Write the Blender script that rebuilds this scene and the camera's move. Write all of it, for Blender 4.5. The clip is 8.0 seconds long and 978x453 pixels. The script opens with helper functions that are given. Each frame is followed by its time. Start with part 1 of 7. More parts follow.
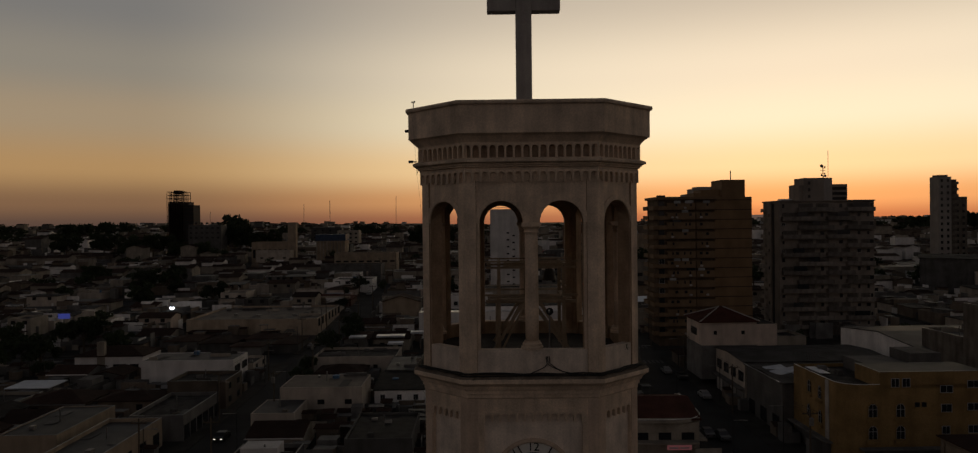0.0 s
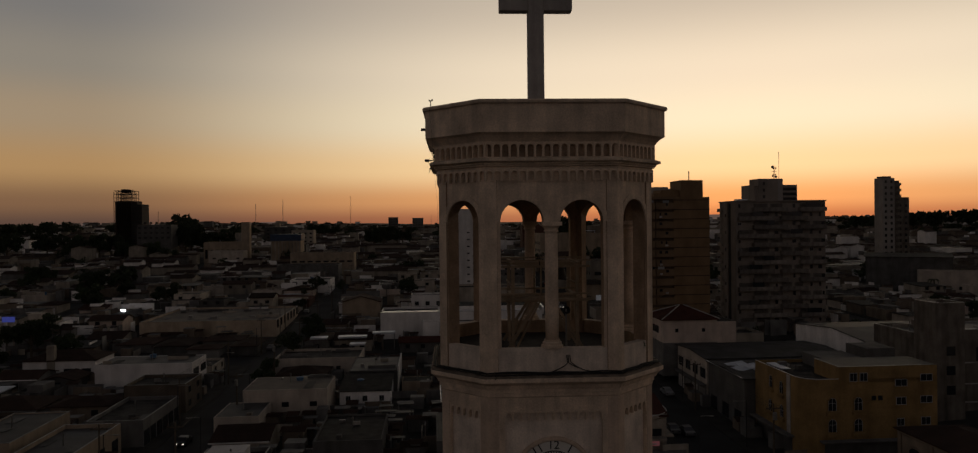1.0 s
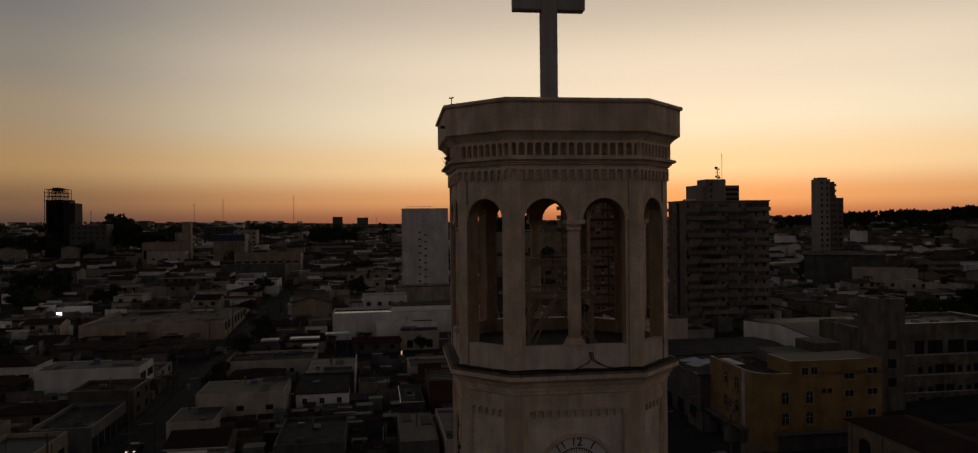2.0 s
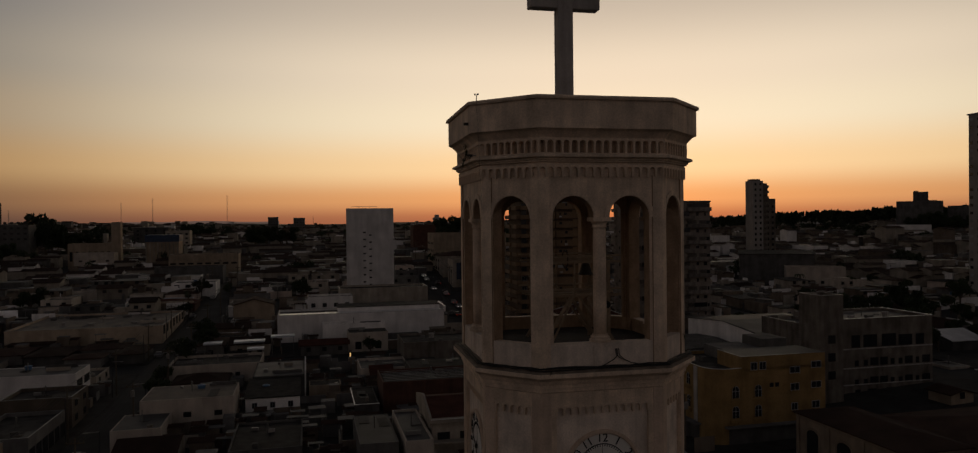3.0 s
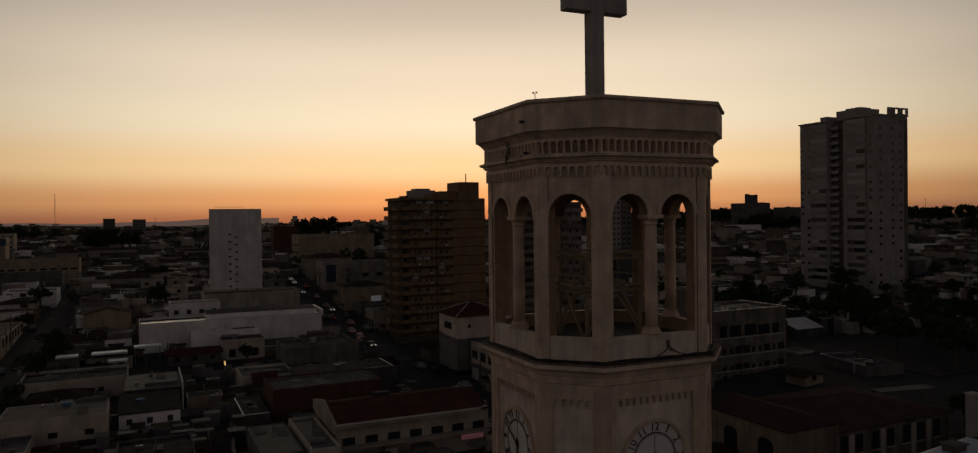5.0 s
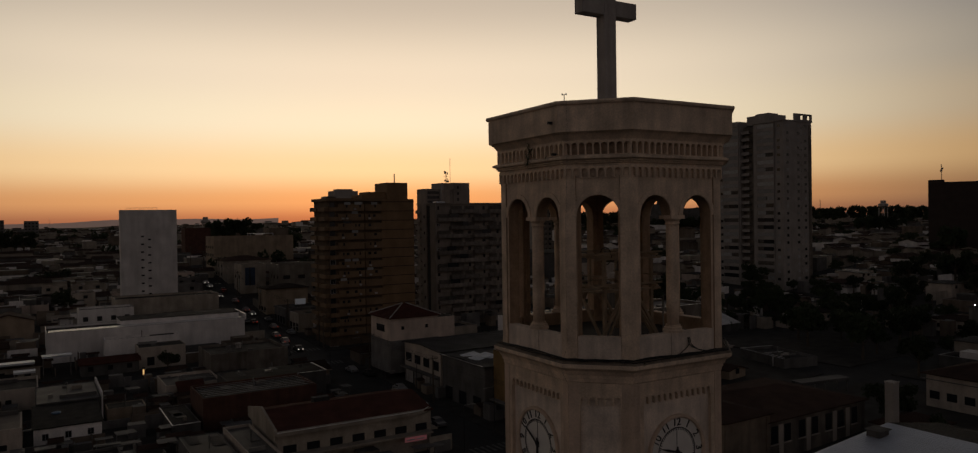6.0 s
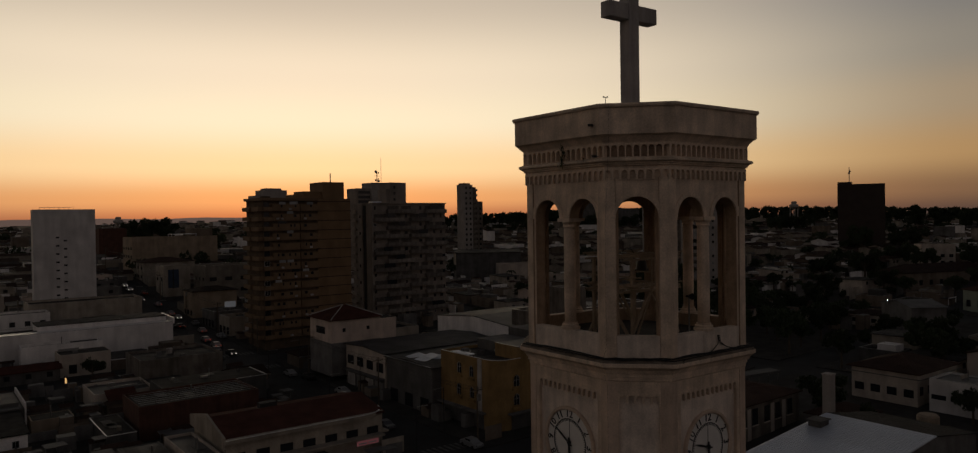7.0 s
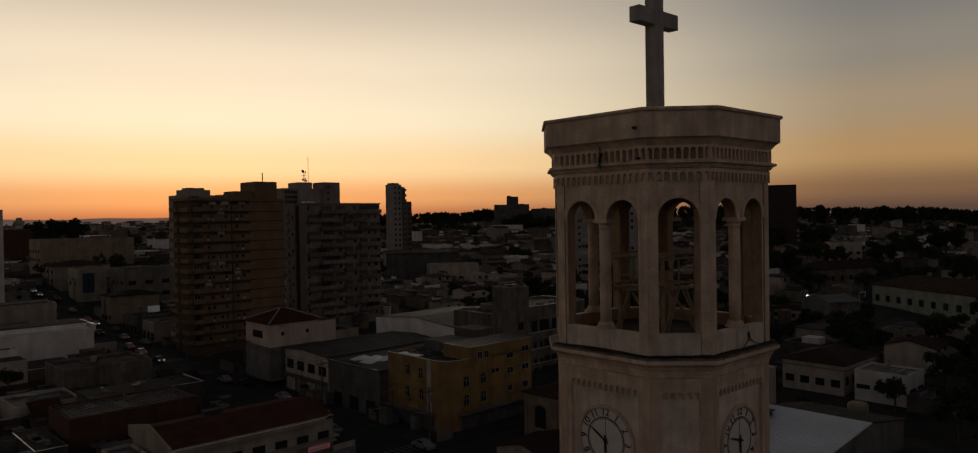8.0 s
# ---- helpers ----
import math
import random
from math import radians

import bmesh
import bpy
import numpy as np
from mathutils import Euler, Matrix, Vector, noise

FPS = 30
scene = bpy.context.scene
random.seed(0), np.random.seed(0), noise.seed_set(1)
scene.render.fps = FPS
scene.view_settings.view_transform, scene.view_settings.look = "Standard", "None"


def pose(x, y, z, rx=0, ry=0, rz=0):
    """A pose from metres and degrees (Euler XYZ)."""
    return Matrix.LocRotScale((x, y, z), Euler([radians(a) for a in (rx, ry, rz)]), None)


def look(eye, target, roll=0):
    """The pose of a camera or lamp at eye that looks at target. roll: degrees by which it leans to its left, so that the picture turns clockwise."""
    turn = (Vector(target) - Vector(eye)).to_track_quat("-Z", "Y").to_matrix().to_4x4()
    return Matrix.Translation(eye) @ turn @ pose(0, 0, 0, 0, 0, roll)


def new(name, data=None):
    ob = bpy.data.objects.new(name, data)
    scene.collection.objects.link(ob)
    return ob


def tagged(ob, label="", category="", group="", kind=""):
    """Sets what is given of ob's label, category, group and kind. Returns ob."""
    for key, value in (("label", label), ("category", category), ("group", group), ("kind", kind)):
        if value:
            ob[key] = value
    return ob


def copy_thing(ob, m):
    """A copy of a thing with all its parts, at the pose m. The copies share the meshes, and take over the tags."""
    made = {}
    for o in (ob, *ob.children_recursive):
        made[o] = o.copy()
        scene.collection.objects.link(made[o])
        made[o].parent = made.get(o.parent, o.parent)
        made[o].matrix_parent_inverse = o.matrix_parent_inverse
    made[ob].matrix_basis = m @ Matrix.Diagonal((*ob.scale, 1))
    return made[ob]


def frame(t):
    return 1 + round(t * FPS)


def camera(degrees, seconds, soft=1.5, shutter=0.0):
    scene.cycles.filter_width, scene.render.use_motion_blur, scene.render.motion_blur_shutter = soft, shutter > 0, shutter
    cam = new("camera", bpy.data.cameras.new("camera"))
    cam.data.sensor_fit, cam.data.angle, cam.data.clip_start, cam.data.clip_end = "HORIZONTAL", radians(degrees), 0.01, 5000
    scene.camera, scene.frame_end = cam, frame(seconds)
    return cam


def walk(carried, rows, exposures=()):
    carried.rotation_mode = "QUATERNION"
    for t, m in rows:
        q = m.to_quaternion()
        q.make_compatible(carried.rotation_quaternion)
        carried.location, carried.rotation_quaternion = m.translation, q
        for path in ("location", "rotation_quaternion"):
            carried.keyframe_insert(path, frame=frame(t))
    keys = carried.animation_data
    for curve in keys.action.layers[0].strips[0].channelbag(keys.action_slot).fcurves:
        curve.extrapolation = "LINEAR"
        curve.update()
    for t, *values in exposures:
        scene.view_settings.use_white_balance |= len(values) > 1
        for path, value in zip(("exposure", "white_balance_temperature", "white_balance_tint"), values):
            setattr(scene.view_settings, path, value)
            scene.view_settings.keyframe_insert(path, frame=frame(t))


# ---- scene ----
cam = camera(67.0, 8.0, soft=1.2)
PATH = [
    (0, (-0.426, 0.266, 36.426), (-0.456, 2.266, 36.413), -0.6),
    (0.5, (-1.638, 0.294, 36.427), (-1.603, 2.294, 36.414), -0.6),
    (1, (-2.959, 0.333, 36.429), (-2.863, 2.331, 36.414), -0.6),
    (1.5, (-4.421, 0.436, 36.424), (-4.255, 2.429, 36.408), -0.6),
    (3, (-9.352, 1.355, 36.325), (-8.934, 3.311, 36.307), -0.6),
    (3.5, (-11.16, 1.77, 36.281), (-10.669, 3.709, 36.265), -0.6),
    (4, (-13.076, 2.273, 36.264), (-12.502, 4.189, 36.247), -0.6),
    (4.5, (-15.017, 2.912, 36.263), (-14.343, 4.795, 36.245), -0.6),
    (5, (-16.975, 3.732, 36.264), (-16.178, 5.567, 36.245), -0.7),
    (6.5, (-23.001, 7.104, 36.379), (-21.906, 8.778, 36.358), -0.8),
    (7, (-24.956, 8.494, 36.443), (-23.774, 10.107, 36.42), -0.8),
    (7.5, (-26.901, 10.074, 36.521), (-25.633, 11.621, 36.497), -0.9),
    (8, (-28.882, 11.764, 36.563), (-27.532, 13.239, 36.537), -0.9),
]
EXPOSURE = [(0, 0.0, 6500, 10.0), (1.5, -0.06, 6500, 12.5), (3.5, -0.10, 6500, 13.0), (4.5, -0.10, 6500, 13.0), (6.5, -0.04, 6500, 12.0), (8, 0.0, 6500, 10.5)]
walk(cam, [(t, look(eye, target, roll)) for t, eye, target, roll in PATH], EXPOSURE)

# ---- world and light ----
SUN_AZ = radians(22.0)                      # from +y towards +x
SUN = Vector((math.sin(SUN_AZ), math.cos(SUN_AZ), 0))


def lin(r, g, b, k=1.0):
    f = lambda c: (c / 12.92 if c <= 0.04045 else ((c + 0.055) / 1.055) ** 2.4) * k
    return (f(r / 255), f(g / 255), f(b / 255), 1)


def sky_world():
    w = bpy.data.worlds.new("dusk_sky")
    w.use_nodes = True
    nt = w.node_tree
    N, L = nt.nodes, nt.links
    N.clear()
    tc = N.new("ShaderNodeTexCoord")
    sep = N.new("ShaderNodeSeparateXYZ")
    L.new(tc.outputs["Generated"], sep.inputs[0])

    def m(op, a, b=None, clamp=False):
        n = N.new("ShaderNodeMath")
        n.operation, n.use_clamp = op, clamp
        for i, v in enumerate((a, b)):
            if v is None:
                continue
            if isinstance(v, (int, float)):
                n.inputs[i].default_value = v
            else:
                L.new(v, n.inputs[i])
        return n.outputs[0]

    x, y, z = sep.outputs
    elev = m("DIVIDE", m("ARCSINE", z), math.pi / 2)              # 0 at the horizon, 1 overhead
    flat = m("SQRT", m("ADD", m("MULTIPLY", x, x), m("ADD", m("MULTIPLY", y, y), 1e-6)))
    d = m("DIVIDE", m("ADD", m("MULTIPLY", x, SUN.x), m("MULTIPLY", y, SUN.y)), flat)

    def ramp(stops):
        r = N.new("ShaderNodeValToRGB")
        r.color_ramp.interpolation = "EASE"
        e = r.color_ramp.elements
        while len(e) > 1:
            e.remove(e[0])
        for i, (deg, col) in enumerate(stops):
            el = e[0] if i == 0 else e.new(deg / 90)
            el.position, el.color = deg / 90, col
        L.new(elev, r.inputs[0])
        return r.outputs[0]

    near = ramp([(0, lin(166, 104, 73)), (1.6, lin(222, 160, 106)), (4.0, lin(248, 213, 161)), (7.5, lin(248, 232, 198)),
                 (11, lin(241, 223, 194)), (17, lin(200, 185, 164)), (26, lin(104, 97, 91)), (42, lin(44, 43, 44)), (90, lin(24, 25, 29))])
    far = ramp([(0, lin(84, 67, 59)), (1.6, lin(121, 92, 70)), (4.0, lin(169, 133, 91)), (7.5, lin(156, 136, 111)),
                (11, lin(136, 128, 116)), (15, lin(117, 114, 111)), (26, lin(66, 66, 68)), (42, lin(40, 40, 43)), (90, lin(24, 25, 29))])
    anti = ramp([(0, lin(74, 66, 63)), (6, lin(95, 85, 81)), (18, lin(101, 92, 88)), (32, lin(75, 72, 73)), (60, lin(34, 34, 37)), (90, lin(24, 25, 29))])

    def mix(fac, a, b):
        n = N.new("ShaderNodeMix")
        n.data_type, n.blend_type = "RGBA", "MIX"
        L.new(fac, n.inputs["Factor"])
        L.new(a, n.inputs["A"])
        L.new(b, n.inputs["B"])
        return n.outputs["Result"]

    def span(v, a, b):
        n = N.new("ShaderNodeMapRange")
        n.inputs["From Min"].default_value, n.inputs["From Max"].default_value = a, b
        n.interpolation_type = "SMOOTHSTEP"
        L.new(v, n.inputs["Value"])
        return n.outputs["Result"]

    col = mix(span(d, -0.35, 0.50), anti, mix(span(d, 0.66, 1.02), far, near))
    bg = N.new("ShaderNodeBackground")
    L.new(col, bg.inputs["Color"])
    bg.inputs["Strength"].default_value = 1.0
    sky = N.new("ShaderNodeTexSky")
    sky.sky_type, sky.sun_disc = "NISHITA", False
    sky.sun_elevation, sky.sun_rotation = radians(0.5), SUN_AZ
    bg2 = N.new("ShaderNodeBackground")
    L.new(sky.outputs[0], bg2.inputs["Color"])
    bg2.inputs["Strength"].default_value = 0.02
    add = N.new("ShaderNodeAddShader")
    L.new(bg.outputs[0], add.inputs[0])
    L.new(bg2.outputs[0], add.inputs[1])
    out = N.new("ShaderNodeOutputWorld")
    L.new(add.outputs[0], out.inputs["Surface"])
    scene.world = w


sky_world()
sun_data = bpy.data.lights.new("sun", "SUN")
sun_data.energy, sun_data.angle, sun_data.color = 0.05, radians(10), (1.0, 0.62, 0.32)
sun = new("sun", sun_data)
sun.matrix_world = look(SUN * 300 + Vector((0, 0, 8)), (0, 0, 0))


# ---- materials ----
def mat(name, col, rough=0.85, var=0.25, scale=0.6, grain=14.0, bump=0.25, metal=0.0, streak=0.0, rand=0.0, wave=0.0, spec=0.3):
    """Procedural surface: broad stains, fine grain, downward streaks and fine relief; scale in cycles a metre."""
    mt = bpy.data.materials.new(name)
    mt.use_nodes = True
    nt = mt.node_tree
    N, L = nt.nodes, nt.links
    b = N["Principled BSDF"]
    b.inputs["Roughness"].default_value, b.inputs["Metallic"].default_value = rough, metal
    b.inputs["Specular IOR Level"].default_value = spec
    tc = N.new("ShaderNodeTexCoord")

    def tex(s, detail, stretch=(1, 1, 1)):
        mp = N.new("ShaderNodeMapping")
        mp.inputs["Scale"].default_value = stretch
        n = N.new("ShaderNodeTexNoise")
        n.inputs["Scale"].default_value, n.inputs["Detail"].default_value = s, detail
        L.new(tc.outputs["Object"], mp.inputs["Vector"])
        L.new(mp.outputs[0], n.inputs["Vector"])
        return n.outputs["Fac"]

    def rng(v, lo, hi, a=0.3, c=0.7):
        r = N.new("ShaderNodeMapRange")
        r.inputs["From Min"].default_value, r.inputs["From Max"].default_value = a, c
        r.inputs["To Min"].default_value, r.inputs["To Max"].default_value = lo, hi
        L.new(v, r.inputs["Value"])
        return r.outputs["Result"]

    def mul(a, c):
        n = N.new("ShaderNodeMath")
        n.operation = "MULTIPLY"
        L.new(a, n.inputs[0])
        L.new(c, n.inputs[1])
        return n.outputs[0]

    fine = tex(grain, 4)
    k = mul(rng(tex(scale, 5), 1 - var, 1 + var * 0.5), rng(fine, 1 - var * 0.5, 1 + var * 0.35))
    if streak:
        k = mul(k, rng(tex(1.0, 3, (2.6, 2.6, 0.22) if grain >= 10 else (0.7, 0.7, 0.1)), 1 - streak, 1.08, 0.34, 0.6))
    if rand:
        oi = N.new("ShaderNodeObjectInfo")
        k = mul(k, rng(oi.outputs["Random"], 1 - rand, 1 + rand * 0.6, 0, 1))
    vm = N.new("ShaderNodeVectorMath")
    vm.operation = "SCALE"
    vm.inputs[0].default_value = col[:3]
    L.new(k, vm.inputs["Scale"])
    L.new(vm.outputs[0], b.inputs["Base Color"])
    h = fine
    if wave:
        wv = N.new("ShaderNodeTexWave")
        wv.inputs["Scale"].default_value = wave
        wv.bands_direction = "X"
        L.new(tc.outputs["Object"], wv.inputs["Vector"])
        ad = N.new("ShaderNodeMath")
        ad.operation = "MULTIPLY_ADD"
        L.new(wv.outputs["Fac"], ad.inputs[0])
        ad.inputs[1].default_value = 3.0
        L.new(fine, ad.inputs[2])
        h = ad.outputs[0]
    bp = N.new("ShaderNodeBump")
    bp.inputs["Strength"].default_value, bp.inputs["Distance"].default_value = bump, 0.03
    L.new(h, bp.inputs["Height"])
    L.new(bp.outputs[0], b.inputs["Normal"])
    return mt


def glow(name, col, power):
    mt = bpy.data.materials.new(name)
    mt.use_nodes = True
    b = mt.node_tree.nodes["Principled BSDF"]
    b.inputs["Base Color"].default_value = (*col, 1)
    b.inputs["Emission Color"].default_value = (*col, 1)
    b.inputs["Emission Strength"].default_value = power
    return mt


PLASTER = mat("weathered_cream_plaster", (0.715, 0.57, 0.438), 0.9, 0.3, 1.1, 14, 0.4, streak=0.15)
PLASTER_PALE = mat("pale_plaster", (0.73, 0.625, 0.53), 0.9, 0.26, 1.1, 14, 0.4, streak=0.14)
PLASTER_WARM = mat("ochre_washed_plaster", (0.61, 0.475, 0.37), 0.9, 0.2, 1.1, 12, 0.35, streak=0.10)
PLASTER_DARK = mat("sooty_recess_plaster", (0.42, 0.315, 0.235), 0.95, 0.3, 1.6, 12, 0.4, streak=0.25)
LEDGE = mat("blackened_mossy_render", (0.20, 0.16, 0.125), 0.95, 0.45, 2.2, 14, 0.5)
# reveals and inner faces of the belfry, darker and browner than outside
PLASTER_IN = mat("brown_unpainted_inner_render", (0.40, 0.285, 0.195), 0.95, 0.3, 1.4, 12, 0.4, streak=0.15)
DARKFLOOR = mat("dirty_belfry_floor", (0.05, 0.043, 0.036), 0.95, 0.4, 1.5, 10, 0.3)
CONCRETE = mat("grey_concrete", (0.42, 0.39, 0.36), 0.9, 0.3, 0.5, 12, 0.3, streak=0.3)
TANROOF = mat("dusty_tan_slab_roof", (0.17, 0.145, 0.12), 0.8, 0.4, 0.3, 6, 0.2, streak=0.0)
ROOFPALE = mat("pale_sheet_roof", (0.66, 0.65, 0.64), 0.35, 0.25, 0.4, 8, 0.1, spec=0.8)
COPING = mat("pale_cement_coping", (0.17, 0.165, 0.16), 0.45, 0.3, 0.6, 8, 0.1, rand=0.5, spec=0.6)
CROSS_M = mat("grey_cement_render", (0.40, 0.37, 0.35), 0.9, 0.2, 0.8, 18, 0.4, streak=0.15)
DIAL = mat("white_dial", (0.74, 0.72, 0.68), 0.6, 0.08, 1.5, 20, 0.05)
BLACK = mat("black_paint", (0.025, 0.025, 0.027), 0.6, 0.15, 3, 30, 0.05)
CABLE = mat("black_cable", (0.02, 0.02, 0.02), 0.7, 0.2, 5, 30, 0.1)
TIMBER = mat("pale_bell_frame_timber", (0.34, 0.26, 0.18), 0.85, 0.3, 2, 20, 0.3)
BRONZE = mat("dark_bronze", (0.05, 0.042, 0.034), 0.6, 0.3, 3, 20, 0.1, metal=0.3)
STEEL = mat("dull_steel", (0.25, 0.24, 0.23), 0.5, 0.2, 3, 20, 0.1, metal=0.7)
WHITE = mat("white_wall_paint", (0.78, 0.75, 0.73), 0.85, 0.2, 0.22, 5, 0.15, streak=0.07, rand=0.28)
CREAM = mat("cream_wall_paint", (0.33, 0.29, 0.24), 0.88, 0.3, 0.3, 6, 0.15, streak=0.15, rand=0.4)
GREYW = mat("grey_wall_render", (0.14, 0.135, 0.13), 0.9, 0.35, 0.3, 6, 0.2, streak=0.18, rand=0.5)
TANW = mat("tan_wall_render", (0.17, 0.135, 0.105), 0.9, 0.3, 0.3, 6, 0.2, streak=0.15, rand=0.45)
YELLOW = mat("yellow_ochre_wall_paint", (0.285, 0.182, 0.074), 0.85, 0.3, 0.35, 6, 0.15, streak=0.15)
ORANGE = mat("orange_brown_tiled_facade", (0.180, 0.117, 0.067), 0.75, 0.2, 0.3, 7, 0.15, streak=0.06)
ORANGE2 = mat("brown_tiled_flank", (0.200, 0.125, 0.066), 0.75, 0.2, 0.3, 7, 0.15, streak=0.06)
WAREH = mat("sun_faded_tan_warehouse_wall", (0.44, 0.35, 0.26), 0.9, 0.3, 0.3, 6, 0.15, streak=0.12)
BLUEDIM = mat("dull_blue_cladding", (0.035, 0.055, 0.10), 0.6, 0.3, 0.5, 8, 0.05)
VILLAW = mat("stained_tan_villa_render", (0.235, 0.185, 0.14), 0.9, 0.3, 0.35, 7, 0.2, streak=0.2)
W1WALL = mat("warm_cream_warehouse_wall", (0.33, 0.26, 0.19), 0.9, 0.25, 0.3, 6, 0.15, streak=0.12)
OFFICE = mat("stained_office_render", (0.175, 0.152, 0.128), 0.9, 0.4, 0.35, 6, 0.25, streak=0.4)
# pale trim added along roof edges to draw the sky's thin highlight
GLINT_TRIM = mat("dull_zinc_flashing", (0.75, 0.75, 0.76), 0.4, 0.3, 0.8, 8, 0.1, metal=0.6)
SCHOOLW = mat("pale_green_institution_paint", (0.27, 0.30, 0.25), 0.88, 0.25, 0.3, 6, 0.15, streak=0.12)
ROSE = mat("faded_rose_cream_paint", (0.56, 0.46, 0.39), 0.88, 0.25, 0.3, 6, 0.15, streak=0.12)
STUCCO = mat("pale_cream_stucco", (0.46, 0.40, 0.34), 0.88, 0.25, 0.3, 6, 0.15, streak=0.12)
BEIGE = mat("beige_tower_block_render", (0.255, 0.218, 0.19), 0.85, 0.25, 0.25, 7, 0.15, streak=0.12)
BALCG = mat("greyed_balcony_render", (0.205, 0.18, 0.16), 0.88, 0.35, 0.6, 9, 0.2, streak=0.2, rand=0.35)
BLOCKGREY = mat("grey_tower_block_render", (0.31, 0.285, 0.265), 0.85, 0.2, 0.25, 7, 0.15, streak=0.08)
DARKBLOCK = mat("dark_brown_block_cladding", (0.05, 0.036, 0.03), 0.8, 0.2, 0.3, 8, 0.1)
# facade brown darkened: shade behind the balcony bands is in the colour
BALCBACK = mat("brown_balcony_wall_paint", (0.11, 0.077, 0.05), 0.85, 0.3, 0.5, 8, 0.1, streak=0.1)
# balcony openings, with the shadow gap under each slab put into the colour
BALCSHADE = mat("dim_curtained_opening", (0.12, 0.107, 0.095), 0.8, 0.5, 1.1, 9, 0.05)
BRICK = mat("red_brown_brickwork", (0.095, 0.044, 0.031), 0.9, 0.3, 0.5, 10, 0.3, streak=0.1)
TILE = mat("dark_clay_roof_tile", (0.045, 0.024, 0.018), 0.9, 0.35, 0.4, 6, 0.5, rand=0.5, wave=2.2, spec=0.12)
TILE_RED = mat("red_clay_roof_tile", (0.078, 0.027, 0.019), 0.95, 0.35, 0.4, 6, 0.5, rand=0.1, wave=2.2, spec=0.12)
FIBRE = mat("grey_fibre_cement_roof", (0.055, 0.053, 0.053), 0.7, 0.5, 0.3, 6, 0.5, rand=0.55, wave=2.6, spec=0.12)
DARKROOF = mat("blackened_flat_roof", (0.042, 0.039, 0.037), 0.8, 0.75, 0.5, 7, 0.5, rand=0.5, spec=0.12)
SLABROOF = mat("pale_concrete_roof", (0.09, 0.087, 0.085), 0.65, 0.5, 0.25, 5, 0.2, rand=0.55)
METALROOF = mat("pale_corrugated_metal_roof", (0.62, 0.66, 0.74), 0.42, 0.15, 0.3, 6, 0.5, metal=0.55, wave=2.0)
ASPHALT = mat("asphalt", (0.042, 0.042, 0.043), 0.85, 0.35, 0.12, 5, 0.2, spec=0.12)
PAVING = mat("worn_paving", (0.05, 0.047, 0.044), 0.9, 0.4, 0.3, 6, 0.2, spec=0.12)
EARTH = mat("dark_scrub_and_earth", (0.068, 0.065, 0.048), 0.95, 0.5, 0.02, 0.5, 0.3)
ROADPAINT = mat("worn_white_road_paint", (0.10, 0.10, 0.095), 0.8, 0.4, 0.8, 8, 0.1)
GLASS_D = mat("dark_window_glass", (0.02, 0.022, 0.026), 0.12, 0.2, 0.5, 4, 0.02, spec=0.6)
FRAME_W = mat("white_window_frame", (0.36, 0.36, 0.36), 0.6, 0.1, 2, 12, 0.05)
FRAME_G = mat("grey_shutter_glazing", (0.33, 0.33, 0.33), 0.5, 0.25, 1.2, 12, 0.05, rand=0.4)
FRAME_D = mat("dark_opening", (0.03, 0.03, 0.03), 0.8, 0.2, 1, 8, 0.05)
BARK = mat("bark", (0.10, 0.08, 0.06), 0.95, 0.3, 2, 12, 0.5)
LEAF = mat("dark_green_leaves", (0.035, 0.05, 0.022), 0.8, 0.4, 0.5, 3, 0.1, rand=0.4)
TANKBLUE = mat("blue_water_tank_plastic", (0.08, 0.16, 0.28), 0.5, 0.2, 1, 8, 0.05)
CARS = [mat("car_paint_" + n, c, 0.3, 0.1, 1, 6, 0.02, spec=0.5) for n, c in
        (("white", (0.24, 0.24, 0.24)), ("silver", (0.2, 0.205, 0.21)), ("black", (0.02, 0.02, 0.02)), ("grey", (0.09, 0.09, 0.095)))]
TYRE = mat("tyre_rubber", (0.02, 0.02, 0.02), 0.9)
TAIL = glow("tail_light", (1.0, 0.06, 0.02), 0.5)
HEAD = glow("head_light", (1.0, 0.9, 0.75), 0.9)
LAMP = glow("white_lamp", (0.9, 0.95, 1.0), 14.0)
LITWIN = glow("warm_lit_room", (1.0, 0.72, 0.4), 0.55)
DOORLIGHT = glow("warm_doorway_light", (1.0, 0.6, 0.22), 0.7)
BLUESIGN = glow("blue_lit_panel", (0.12, 0.16, 0.75), 0.16)
SIGNW = glow("white_lit_billboard", (0.75, 0.8, 0.85), 0.045)
# emission stands in for the air's haze over the far hills
HAZE_GLOW = glow("hazy_far_hills", (0.32, 0.22, 0.18), 0.24)
PINKSIGN = glow("dim_lit_pink_sign", (0.62, 0.22, 0.24), 0.07)


# ---- mesh helpers ----
def part(name, bm, material, parent=None, label="", smooth=False):
    me = bpy.data.meshes.new(name)
    bm.normal_update()
    bm.to_mesh(me)
    bm.free()
    for m in (material if isinstance(material, (list, tuple)) else [material]):
        me.materials.append(m)
    if smooth:
        for p in me.polygons:
            p.use_smooth = True
    ob = new(name, me)
    if parent is not None:
        ob.parent = parent
    if label:
        ob["label"] = label
    return ob


def shared(name, me, parent, m=None, label=""):
    ob = new(name, me)
    ob.parent = parent
    if m is not None:
        ob.matrix_basis = m
    if label:
        ob["label"] = label
    return ob


